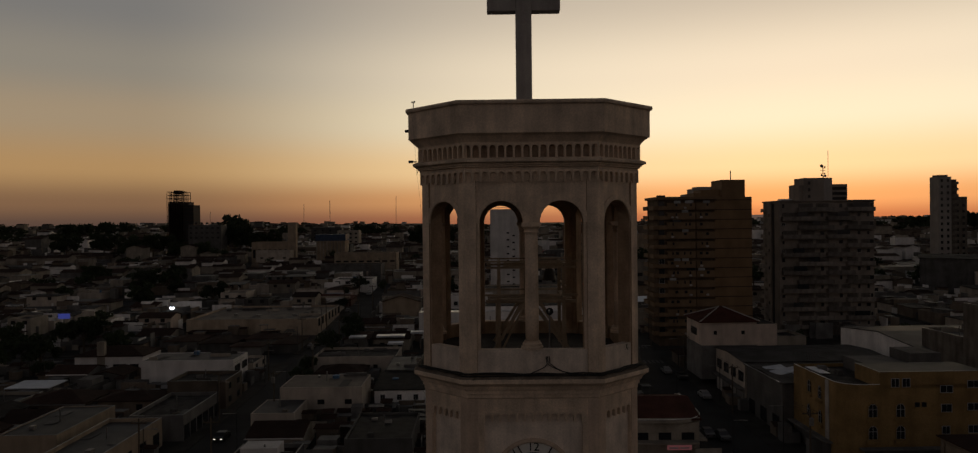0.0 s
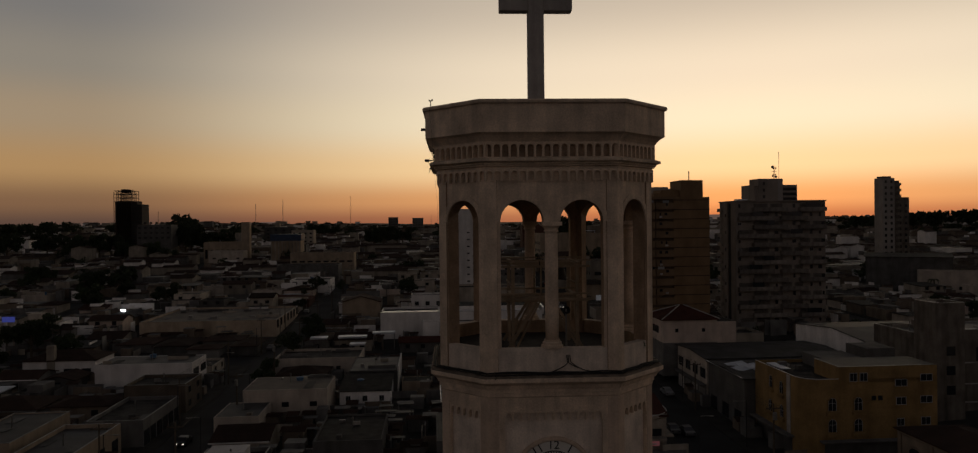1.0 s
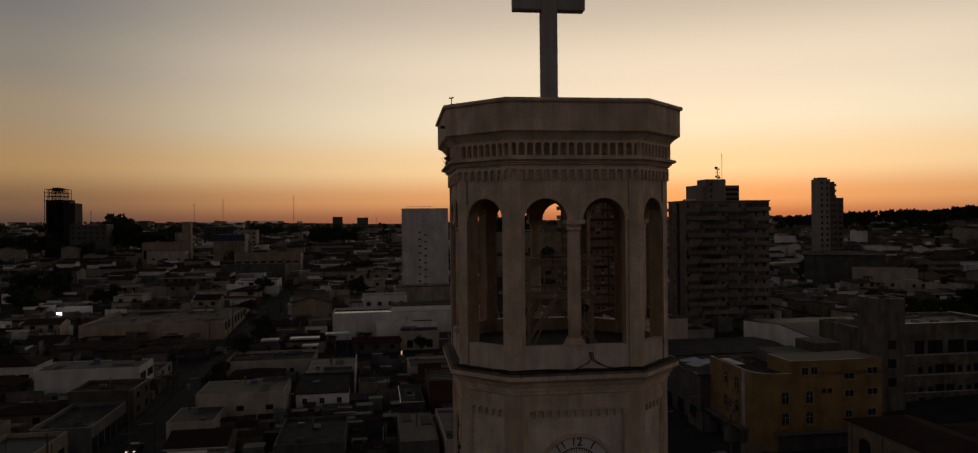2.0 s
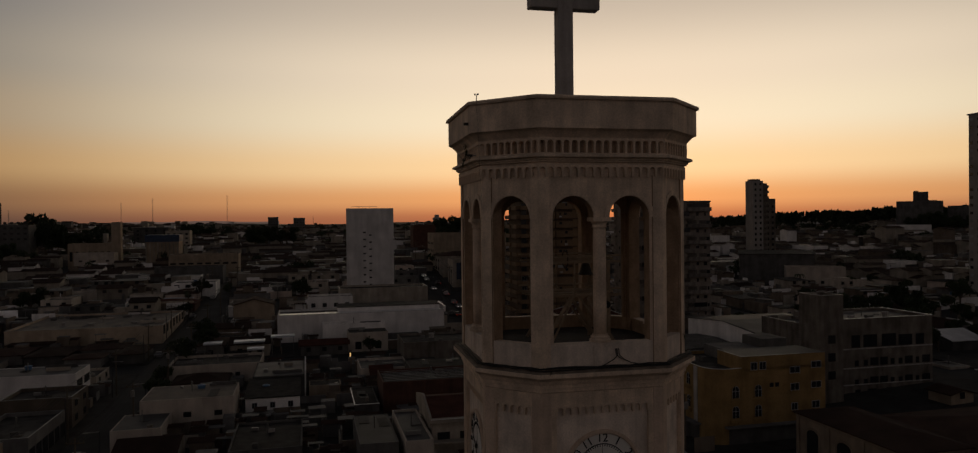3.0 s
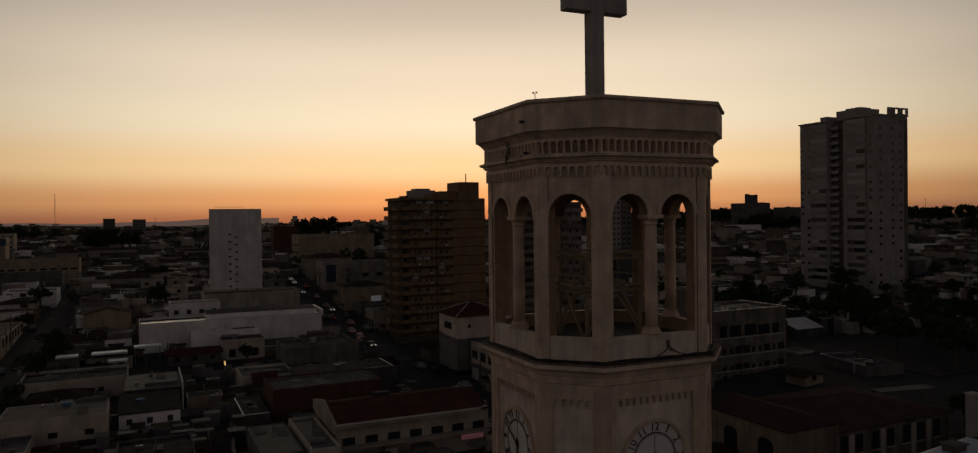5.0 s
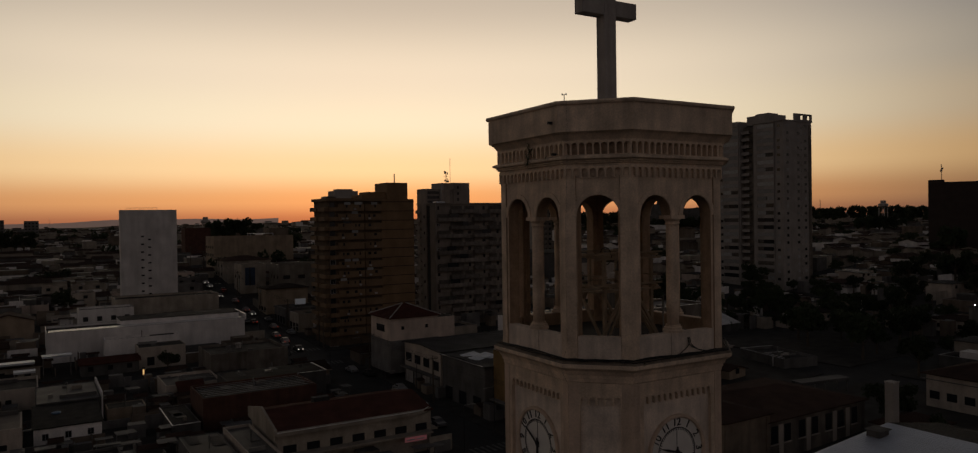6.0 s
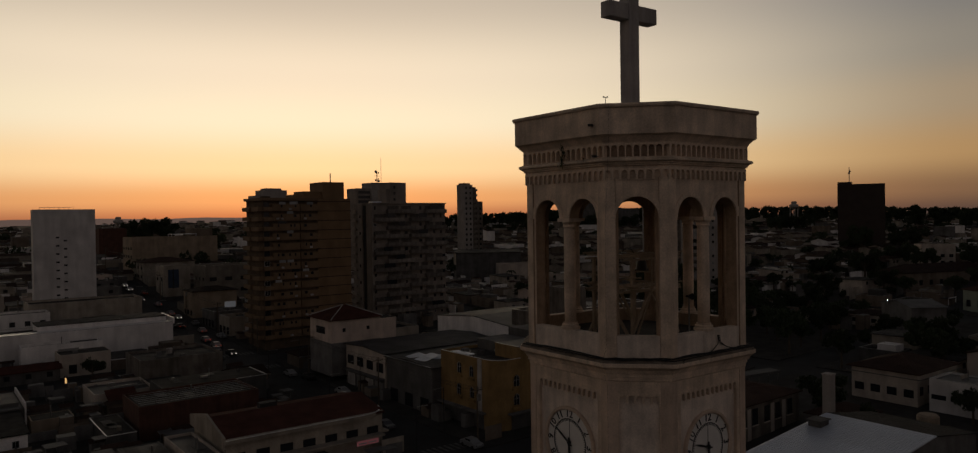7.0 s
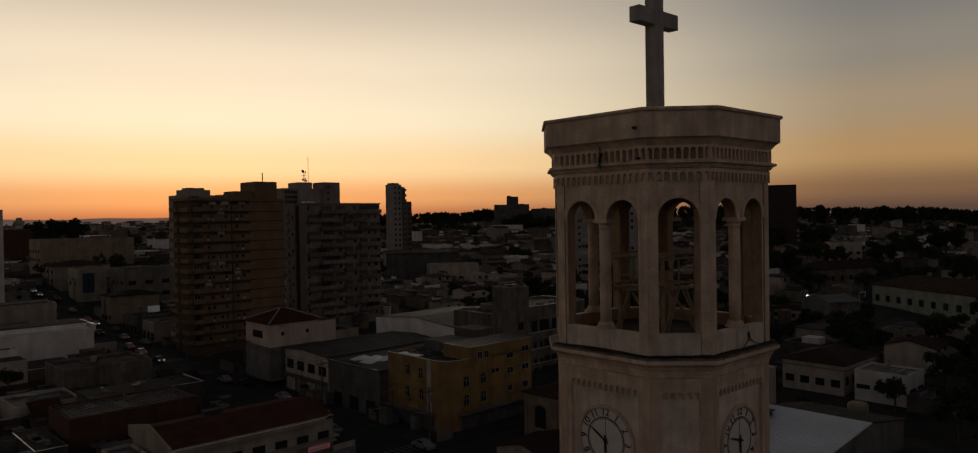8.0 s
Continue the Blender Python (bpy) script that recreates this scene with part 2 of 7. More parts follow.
def thing(name, m, label, category, group="", kind=""):
    ob = new(name)
    ob.empty_display_size = 0.5
    ob.matrix_basis = m
    return tagged(ob, label, category, group, kind)


def face(bm, pts, mi=0):
    f = bm.faces.new([bm.verts.new(p) for p in pts])
    f.material_index = mi
    return f


def box(bm, x0, x1, y0, y1, z0, z1, mi=0):
    v = [bm.verts.new((x, y, z)) for z in (z0, z1) for y in (y0, y1) for x in (x0, x1)]
    for a in ((0, 2, 3, 1), (4, 5, 7, 6), (0, 1, 5, 4), (1, 3, 7, 5), (3, 2, 6, 7), (2, 0, 4, 6)):
        bm.faces.new([v[i] for i in a]).material_index = mi
    return bm


def boxes(*rows):
    bm = bmesh.new()
    for r in rows:
        box(bm, *r)
    return bm


def lathe(bm, prof, n=16, cx=0.0, cy=0.0, cap=True):
    rings = [[bm.verts.new((cx + r * math.cos(2 * math.pi * i / n), cy + r * math.sin(2 * math.pi * i / n), z)) for i in range(n)] for r, z in prof]
    for a, b in zip(rings, rings[1:]):
        for i in range(n):
            bm.faces.new((a[i], a[(i + 1) % n], b[(i + 1) % n], b[i]))
    if cap:
        bm.faces.new(rings[0][::-1])
        bm.faces.new(rings[-1])
    return bm


def tube(name, pts, r, material, parent, label="", smooth=True):
    cu = bpy.data.curves.new(name, "CURVE")
    cu.dimensions, cu.bevel_depth, cu.bevel_resolution = "3D", r, 1
    sp = cu.splines.new("POLY")
    sp.points.add(len(pts) - 1)
    for p, q in zip(sp.points, pts):
        p.co = (*q, 1)
    tmp = bpy.data.objects.new(name, cu)
    me = bpy.data.meshes.new_from_object(tmp)
    bpy.data.objects.remove(tmp)
    me.materials.clear()
    me.materials.append(material)
    ob = new(name, me)
    if parent is not None:
        ob.parent = parent
    if label:
        ob["label"] = label
    return ob


def smoothstep(a, b, v):
    t = min(1.0, max(0.0, (v - a) / (b - a)))
    return t * t * (3 - 2 * t)


# ---- the lie of the land ----
GRID = radians(1.75)                          # the streets stand a little askew of the tower
CG, SG = math.cos(GRID), math.sin(GRID)


def uv(x, y):
    return x * CG + y * SG, -x * SG + y * CG


def xy(u, v):
    return u * CG - v * SG, u * SG + v * CG


def land(x, y):
    u, v = uv(x, y)
    d = math.hypot(x, y)
    z = float(np.interp(v, (0, 125, 180, 245, 310, 370, 450, 540, 900, 2500), (0, 0, 1.0, 3.8, 7.8, 10.5, 13.5, 16.0, 21.0, 24.0)))
    z += 3.0 * smoothstep(60, 140, u) * (1 - smoothstep(200, 330, v))
    z += 8.0 * (1 - smoothstep(-320, 0, u)) * smoothstep(500, 1000, d)
    z += 12.0 * smoothstep(150, 340, u) * (1 - 0.5 * smoothstep(250, 600, v)) + 4.0 * smoothstep(400, 1500, u)
    z += 4.5 * smoothstep(-10, 50, u) * smoothstep(265, 345, v) * (1 - smoothstep(500, 900, v)) * (1 - smoothstep(90, 200, u))
    return z


def land_sheet():
    ticks = [-2600, -1900, -1400, -1000, -750, -560] + list(range(-420, 561, 20)) + [640, 760, 950, 1250, 1700, 2300, 2600]
    tv = [-900, -500, -250, -100] + list(range(0, 521, 20)) + [580, 660, 760, 900, 1100, 1400, 1800, 2400, 3000, 3600]
    bm = bmesh.new()
    vs = []
    for v in tv:
        row = []
        for u in ticks:
            x, y = xy(u, v)
            row.append(bm.verts.new((x, y, land(x, y))))
        vs.append(row)
    for j in range(len(tv) - 1):
        for i in range(len(ticks) - 1):
            far_off = tv[j] > 600 or ticks[i] < -500 or ticks[i] > 480
            bm.faces.new((vs[j][i], vs[j][i + 1], vs[j + 1][i + 1], vs[j + 1][i])).material_index = 1 if far_off else 0
    tagged(part("ground", bm, [ASPHALT, EARTH], smooth=True), "dark asphalt streets and scrubby land running to the horizon", "ground", kind="structure")


land_sheet()
US = [-43.0 + 84.4 * k for k in range(-4, 6)]                                      # street lines one way
VS = [3.0, 97.0, 192.0, 287.0, 382.0]                                              # and the other
HALF = 6.2                                                                       # half a street with its pavements' outer edge at the kerb: 4.4

# ---- the bell tower ----
TX, TY, H0, S0 = 0.75, 32.27, 4.22, 2.46
tower = thing("church_tower", pose(TX, TY, 0), "weathered cream church bell tower with arcaded belfry and clock faces", "tower")
SIDES = [(a, 2 * S0 if i % 2 == 0 else (H0 - S0) * math.sqrt(2)) for i, a in enumerate(range(0, 360, 45))]
CH0 = (H0 + S0) / math.sqrt(2)               # from the middle to a canted side


def ring(h):
    s = S0 + (h - H0) * math.tan(math.pi / 8)
    return [(-s, -h), (s, -h), (h, -s), (h, s), (s, h), (-s, h), (-h, s), (-h, -s)]


def loft(prof, cap=True):
    bm = bmesh.new()
    rs = [[bm.verts.new((x, y, z)) for x, y in ring(h)] for h, z in prof]
    for a, b in zip(rs, rs[1:]):
        for i in range(8):
            bm.faces.new((a[i], a[(i + 1) % 8], b[(i + 1) % 8], b[i]))
    if cap:
        bm.faces.new(rs[0][::-1])
        bm.faces.new(rs[-1])
    return bm


def side_pose(i, out=0.0):
    """Pose of side i: x along the side, y inwards, origin on the wall's face at height 0."""
    a, _ = SIDES[i]
    dist = (H0 if i % 2 == 0 else CH0) + out
    return pose(0, 0, 0, 0, 0, a) @ pose(0, -dist, 0)


def arcade(bm, x0, x1, z0, z1, arches, depth, spring, y0=0.0, n=12):
    """A wall slice from x0 to x1 with round-headed openings (centre, radius) that reach down to z0."""
    def both(pts):
        face(bm, [(x, y0, z) for x, z in pts])
        face(bm, [(x, y0 + depth, z) for x, z in pts[::-1]], 1)
    x = x0
    for c, r in arches:
        if c - r > x + 1e-4:
            low = z0 if x == x0 else spring
            both([(x, low), (c - r, low), (c - r, z1), (x, z1)])
            if low == spring:
                face(bm, [(x, y0, low), (x, y0 + depth, low), (c - r, y0 + depth, low), (c - r, y0, low)], 1)
        arc = [(c - r * math.cos(math.pi * k / n), spring + r * math.sin(math.pi * k / n)) for k in range(n + 1)]
        for p, q in zip(arc, arc[1:]):
            both([p, q, (q[0], z1), (p[0], z1)])
            face(bm, [(p[0], y0, p[1]), (p[0], y0 + depth, p[1]), (q[0], y0 + depth, q[1]), (q[0], y0, q[1])], 1)
        x = c + r
    both([(x, z0), (x1, z0), (x1, z1), (x, z1)])
    for xa, zt in ((arches[0][0] - arches[0][1], spring), (x, spring)):
        face(bm, [(xa, y0, z0), (xa, y0 + depth, z0), (xa, y0 + depth, zt), (xa, y0, zt)], 1)
    face(bm, [(x0, y0, z1), (x1, y0, z1), (x1, y0 + depth, z1), (x0, y0 + depth, z1)])
    face(bm, [(x0, y0, z0), (x0, y0 + depth, z0), (x0, y0 + depth, z1), (x0, y0, z1)])
    face(bm, [(x1, y0, z0), (x1, y0, z1), (x1, y0 + depth, z1), (x1, y0 + depth, z0)])
    return bm


def archivolt(c, r0, r1, spring, proud=0.05, n=14):
    bm = bmesh.new()
    for k in range(n):
        a, b = math.pi * k / n, math.pi * (k + 1) / n
        P = lambda r, t, y: (c - r * math.cos(t), y, spring + r * math.sin(t))
        face(bm, [P(r0, a, -proud), P(r0, b, -proud), P(r1, b, -proud), P(r1, a, -proud)])
        face(bm, [P(r1, a, -proud), P(r1, b, -proud), P(r1, b, 0.02), P(r1, a, 0.02)])
        face(bm, [P(r0, a, -proud), P(r0, a, 0.02), P(r0, b, 0.02), P(r0, b, -proud)])
    return bm


SILL, SPRING, HEAD_Z = 31.6, 36.38, 37.95
part("shaft", loft([(H0 - 0.15, -1.5), (H0 - 0.15, 30.0)]), PLASTER_PALE, tower)
# the moulded cornice between clock stage and belfry
part("cornice", loft([(4.20, 29.72), (4.26, 29.80), (4.26, 29.93), (4.32, 29.95), (4.32, 30.08), (4.38, 30.10), (4.46, 30.26), (4.62, 30.38),
                      (4.66, 30.40), (4.66, 30.56)]), PLASTER, tower, "moulded cornice with black runs of cable on top")
part("ledge_top", loft([(4.655, 30.561), (4.58, 30.62), (4.22, 30.70)]), LEDGE, tower, "blackened damp ledge")
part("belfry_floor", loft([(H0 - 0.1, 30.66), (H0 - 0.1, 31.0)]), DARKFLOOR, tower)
part("belfry_ceiling", loft([(H0 - 0.05, 37.80), (H0 - 0.05, 38.2)]), CONCRETE, tower)
part("frieze", loft([(H0, 37.953), (H0, 38.46)]), PLASTER, tower)
part("lower_string", loft([(4.30, 38.34), (4.35, 38.36), (4.35, 38.42), (4.31, 38.43), (4.31, 38.46), (4.41, 38.48), (4.41, 38.53), (4.47, 38.55), (4.47, 38.60), (4.58, 38.64), (4.63, 38.65), (4.63, 38.74), (4.40, 38.82)]), PLASTER, tower)
# darker plaster band behind the upper blind arches
part("upper_frieze", loft([(4.21, 38.78), (4.21, 39.45)]), PLASTER_DARK, tower)
part("cavetto", loft([(4.40, 39.32), (4.42, 39.40), (4.50, 39.50), (4.62, 39.62), (4.76, 39.70), (4.78, 39.72)]), PLASTER, tower)
part("parapet", loft([(4.78, 39.70), (4.78, 40.76), (4.87, 40.77), (4.89, 40.84), (4.86, 40.91), (4.55, 40.91), (4.55, 40.35)], cap=False), PLASTER, tower, "plain rendered parapet with a thin coping")
part("roof", loft([(4.70, 40.10), (4.70, 40.36)]), CONCRETE, tower)

# bent corner piers, belfry and clock stage
for i in range(8):
    (xa, ya), (xb, yb) = ring(H0)[i], ring(H0)[(i + 1) % 8]
    for name, z0, z1, wide, proud, material in (("corner_pier", 30.66, 37.97, 0.40, 0.06, PLASTER), ("corner_strip", -1.5, 29.76, 0.40, 0.012, PLASTER_WARM)):
        prev, cur, nxt = Vector(ring(H0)[i - 1]), Vector((xa, ya)), Vector((xb, yb))
        a, b = (prev - cur).normalized(), (nxt - cur).normalized()
        outc = Vector(ring(H0 + proud)[i])
        inc = Vector(ring(H0 - 0.5)[i]) if name == "corner_pier" else Vector(ring(H0 - 0.2)[i])
        op, on = outc + a * wide, outc + b * wide
        ip, ino = inc + a * (wide - 0.1), inc + b * (wide - 0.1)
        poly = [op, outc, on, ino, inc, ip]
        bm = bmesh.new()
        lo = [bm.verts.new((p.x, p.y, z0)) for p in poly]
        hi = [bm.verts.new((p.x, p.y, z1)) for p in poly]
        for k in range(6):
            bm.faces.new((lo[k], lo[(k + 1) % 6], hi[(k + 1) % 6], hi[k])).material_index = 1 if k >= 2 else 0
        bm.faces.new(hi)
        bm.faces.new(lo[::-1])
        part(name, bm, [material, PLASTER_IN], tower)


def small_arch_mesh(name, w, z0, z1, spring, r, depth):
    me = bpy.data.meshes.new(name)
    bm = arcade(bmesh.new(), -w / 2, w / 2, z0, z1, [(0, r)], depth, spring, n=6)
    bm.normal_update()
    bm.to_mesh(me)
    bm.free()
    me.materials.append(PLASTER)
    me.materials.append(PLASTER)
    return me


def column(m):
    col = part("column", lathe(bmesh.new(), [(0.25, SILL + 0.30), (0.26, SILL + 1.4), (0.245, SPRING - 0.5), (0.235, SPRING - 0.40), (0.28, SPRING - 0.38), (0.28, SPRING - 0.32)], 20), PLASTER, tower, smooth=True)
    col.matrix_basis = m
    bm = lathe(bmesh.new(), [(0.42, SILL), (0.42, SILL + 0.09), (0.36, SILL + 0.12), (0.37, SILL + 0.20), (0.30, SILL + 0.24), (0.31, SILL + 0.30)], 20)
    part("base", bm, PLASTER, col)
    bm = lathe(bmesh.new(), [(0.25, SPRING - 0.36), (0.27, SPRING - 0.26), (0.33, SPRING - 0.18), (0.33, SPRING - 0.14)], 20)
    box(bm, -0.37, 0.37, -0.36, 0.36, SPRING - 0.15, SPRING - 0.002)
    part("capital", bm, PLASTER, col)


fills = {}
for i in range(8):
    m = side_pose(i)
    w = SIDES[i][1]
    wide = i % 2 == 0
    if wide:
        arches = [(-1.135, 0.815), (1.135, 0.815)]
    else:
        arches = [(0.0, 0.84)]
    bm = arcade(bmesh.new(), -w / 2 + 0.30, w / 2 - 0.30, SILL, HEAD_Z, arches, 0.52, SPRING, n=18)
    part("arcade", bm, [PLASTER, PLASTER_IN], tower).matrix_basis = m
    bm = boxes((-w / 2 + 0.2, w / 2 - 0.2, 0.0, 0.34, 30.66, SILL))
    if wide:
        box(bm, -0.36, 0.36, -0.03, 0.3, 30.66, SILL - 0.004)
    part("balustrade", bm, PLASTER_PALE, tower).matrix_basis = m
    part("balustrade_lining", boxes((-w / 2 + 0.3, w / 2 - 0.3, 0.342, 0.40, 30.99, SILL - 0.02)), PLASTER_IN, tower, "brown inner face").matrix_basis = m
    for c, r in arches:
        part("archivolt", archivolt(c, r + 0.015, r + 0.21, SPRING), PLASTER, tower).matrix_basis = m
    if wide:
        column(m @ pose(0, 0.26, 0))
    # the two bands of little blind arches
    for name, out, z0, z1, spring, pitch, r, depth in (("blind_arch", 0.20, 38.82, 39.36, 39.18, 0.312, 0.120, 0.22), ("corbel_arch", 0.13, 37.91, 38.36, 38.18, 0.312, 0.118, 0.14)):
        length = (2 * (S0 + out * math.tan(math.pi / 8))) if wide else ((H0 - S0) * math.sqrt(2) + 2 * out * math.tan(math.pi / 8))
        n = round(length / pitch)
        key = (name, wide)
        if key not in fills:
            fills[key] = small_arch_mesh(name, length / n, z0, z1, spring, r, depth)
        for k in range(n):
            shared(name, fills[key], tower, side_pose(i, out) @ pose((k + 0.5) * length / n - length / 2, 0, 0))
    # clock stage: flat surround, row of little arches, recessed panel
    span = (3.72 if wide else 1.62)
    n = 12 if wide else 5
    bm = boxes((-w / 2 + 0.37, w / 2 - 0.37, 0.0, 0.18, 29.22, 29.78))
    box(bm, -w / 2 + 0.37, -span / 2, 0.002, 0.18, 20, 29.23)
    box(bm, span / 2, w / 2 - 0.37, 0.002, 0.18, 20, 29.23)
    part("panel_surround", bm, PLASTER, tower).matrix_basis = m
    key = ("dentil", wide)
    if key not in fills:
        fills[key] = small_arch_mesh("dentil_arch", span / n, 28.88, 29.23, 29.06, 0.117, 0.15)
    for k in range(n):
        shared("dentil_arch", fills[key], tower, m @ pose((k + 0.5) * span / n - span / 2, 0.004, 0))


def text_mesh(s, size, material, depth=0.012):
    cu = bpy.data.curves.new("numeral", "FONT")
    cu.body, cu.size, cu.extrude, cu.align_x, cu.align_y = s, size, depth, "CENTER", "CENTER"
    ob = bpy.data.objects.new("numeral", cu)
    me = bpy.data.meshes.new_from_object(ob)
    bpy.data.objects.remove(ob)
    me.materials.clear()
    me.materials.append(material)
    return me


def clock(i, minute, hour):
    zc, R = 26.67, 1.40
    m = side_pose(i) @ pose(0, 0.15, zc, 90, 0, 0)        # x along the wall, y up, z outwards
    face_ob = thing("tower_clock", tower.matrix_basis @ m, "round white clock dial with black numerals and pointers", "clock", "tower clocks")
    part("dial", lathe(bmesh.new(), [(R, -0.05), (R, 0.03)], 48), DIAL, face_ob)
    bm = lathe(bmesh.new(), [(R, 0.0), (R, 0.08), (R + 0.04, 0.13), (R + 0.13, 0.13), (R + 0.16, 0.08), (R + 0.16, 0.0)], 48, cap=False)
    part("moulded_rim", bm, PLASTER_WARM, face_ob)
    bm = lathe(bmesh.new(), [(0.985, 0.031), (0.985, 0.045), (1.02, 0.045), (1.02, 0.031)], 64, cap=False)
    part("chapter_ring", bm, BLACK, face_ob)
    tick = bpy.data.meshes.new("minute_mark")
    bm = boxes((-0.016, 0.016, 0.90, 0.99, 0.031, 0.045))
    bm.to_mesh(tick)
    bm.free()
    tick.materials.append(BLACK)
    for k in range(60):
        shared("minute_mark", tick, face_ob, pose(0, 0, 0, 0, 0, -6 * k))
    for k in range(1, 13):
        t = radians(-30 * k)
        shared("numeral", text_mesh(str(k), 0.46, BLACK), face_ob, pose(-math.sin(t) * 1.22, math.cos(t) * 1.22, 0.045, 0, 0, -30 * k))
    for name, length, wide, ang, z in (("minute_hand", 1.04, 0.05, minute, 0.10), ("hour_hand", 0.72, 0.075, hour, 0.075)):
        bm = bmesh.new()
        for zz in (0, 1):
            pts = [(-wide * 0.6, -0.22), (wide * 0.6, -0.22), (wide, length * 0.55), (0, length), (-wide, length * 0.55)]
            vs = [bm.verts.new((x, y, 0.02 * zz)) for x, y in pts]
            bm.faces.new(vs if zz else vs[::-1])
        bm.verts.ensure_lookup_table()
        for k in range(5):
            bm.faces.new((bm.verts[k], bm.verts[(k + 1) % 5], bm.verts[5 + (k + 1) % 5], bm.verts[5 + k]))
        part(name, bm, BLACK, face_ob).matrix_basis = pose(0, 0, z, 0, 0, -ang)
    part("hub", lathe(bmesh.new(), [(0.09, 0.03), (0.09, 0.13), (0.05, 0.15)], 16), BLACK, face_ob)
    part("lightning_rod_wire", boxes((-0.008, 0.008, 0.05, 1.0, 0.032, 0.05)), STEEL, face_ob)


clock(0, 286, 178)
clock(6, 302, 178)

# the cross on the roof
cross = thing("roof_cross", pose(TX - 0.08, TY - 0.02, 40.36), "tall grey rendered concrete cross standing on the tower roof", "cross")
bm = boxes((-0.34, 0.34, -0.30, 0.30, 0, 7.6))
bmesh.ops.bevel(bm, geom=bm.edges[:], offset=0.025, segments=1, affect="EDGES")
part("upright", bm, CROSS_M, cross)
for name, xa, xb in (("arm", -1.57, -0.338), ("arm", 0.338, 1.57)):
    bm = boxes((xa, xb, -0.29, 0.29, 5.08, 5.80))
    bmesh.ops.bevel(bm, geom=bm.edges[:], offset=0.025, segments=1, affect="EDGES")
    part(name, bm, CROSS_M, cross)

# bell frame and bell
frame_ob = thing("bell_frame", pose(TX + 0.1, TY + 0.1, 31.0), "pale timber bell frame with braced posts inside the belfry", "bell frame")
for x in (-1.35, 1.35):
    for y in (-1.2, 1.2):
        part("post", boxes((x - 0.07, x + 0.07, y - 0.07, y + 0.07, 0, 3.55)), TIMBER, frame_ob)
for z in (2.05, 3.45):
    for y in (-1.2, 1.2):
        part("beam", boxes((-1.9, 1.9, y - 0.05, y + 0.05, z, z + 0.09)), TIMBER, frame_ob)
    for x in (-1.35, 1.35):
        part("cross_beam", boxes((x - 0.07, x + 0.07, -1.6, 1.6, z + 0.16, z + 0.26)), TIMBER, frame_ob)
for x, y in ((-1.35, -1.3), (1.35, -1.3), (-1.35, 1.3), (1.35, 1.3)):
    s = 1 if x < 0 else -1
    b = part("brace", boxes((-0.06, 0.06, -0.05, 0.05, 0, 2.35)), TIMBER, frame_ob)
    b.matrix_basis = pose(x - s * 0.25, y, 0.02, 0, s * 32, 0)
for x in (-1.46, 1.46):
    b = part("brace", boxes((-0.05, 0.05, -0.06, 0.06, 0, 2.6)), TIMBER, frame_ob)
    b.matrix_basis = pose(x, -1.1, 0.02, -38, 0, 0)
for y in (-1.28, 1.28):
    for z, r in ((2.32, 0.035), (3.72, 0.035)):
        part("rail", boxes((-1.95, 1.95, y - r, y + r, z, z + 2 * r)), TIMBER, frame_ob)
    part("strut", boxes((-0.215, -0.145, y - 0.035, y + 0.035, 2.1, 3.5)), TIMBER, frame_ob)
    part("thin_brace", boxes((-0.04, 0.04, -0.03, 0.03, 0, 2.5)), TIMBER, frame_ob).matrix_basis = pose(-1.25, y * 1.04, 0.05, 0, 27, 0)
    part("thin_brace", boxes((-0.04, 0.04, -0.03, 0.03, 0, 2.4)), TIMBER, frame_ob).matrix_basis = pose(1.45, y * 1.05, 0.05, 0, -36, 0)
for x in (-1.42, 1.42):
    part("rail", boxes((x - 0.03, x + 0.03, -1.5, 1.5, 2.7, 2.76)), TIMBER, frame_ob)
for y in (-0.95, -0.35, 0.4, 1.0):
    part("platform_board", boxes((-1.85, 1.85, y - 0.14, y + 0.14, 2.0, 2.045)), TIMBER, frame_ob)
bell = thing("church_bell", pose(TX + 0.95, TY + 0.33, 33.55), "dark bronze church bell hung in the timber frame", "bell")
part("bell_body", lathe(bmesh.new(), [(0.35, 0.3), (0.33, 0.34), (0.27, 0.42), (0.23, 0.6), (0.2, 0.72), (0.16, 0.78), (0.06, 0.82), (0.06, 0.86)], 24), BRONZE, bell, smooth=True)
part("headstock", boxes((-2.0, 0.6, -0.1, 0.1, 0.9, 1.08), (-0.08, 0.08, -0.07, 0.07, 0.8, 0.91)), TIMBER, bell)
tube("swing_wheel", [(-0.95, 0.4 * math.cos(a / 12 * math.pi), 1.0 + 0.4 * math.sin(a / 12 * math.pi)) for a in range(25)], 0.025, BRONZE, bell, "thin iron bell wheel")
horn = thing("horn_loudspeaker", pose(TX + 0.75, TY - 2.6, 32.85), "dark horn loudspeaker on a bracket in the belfry", "loudspeaker")
hm = part("horn", lathe(bmesh.new(), [(0.15, -0.18), (0.1, -0.06), (0.05, 0.02), (0.05, 0.14)], 18, cap=False), BLACK, horn)
hm.matrix_basis = pose(0, 0, 0, -90, 0, 0)
part("bracket", boxes((-0.03, 0.03, -0.03, 0.03, -1.85, 0.02)), STEEL, horn)

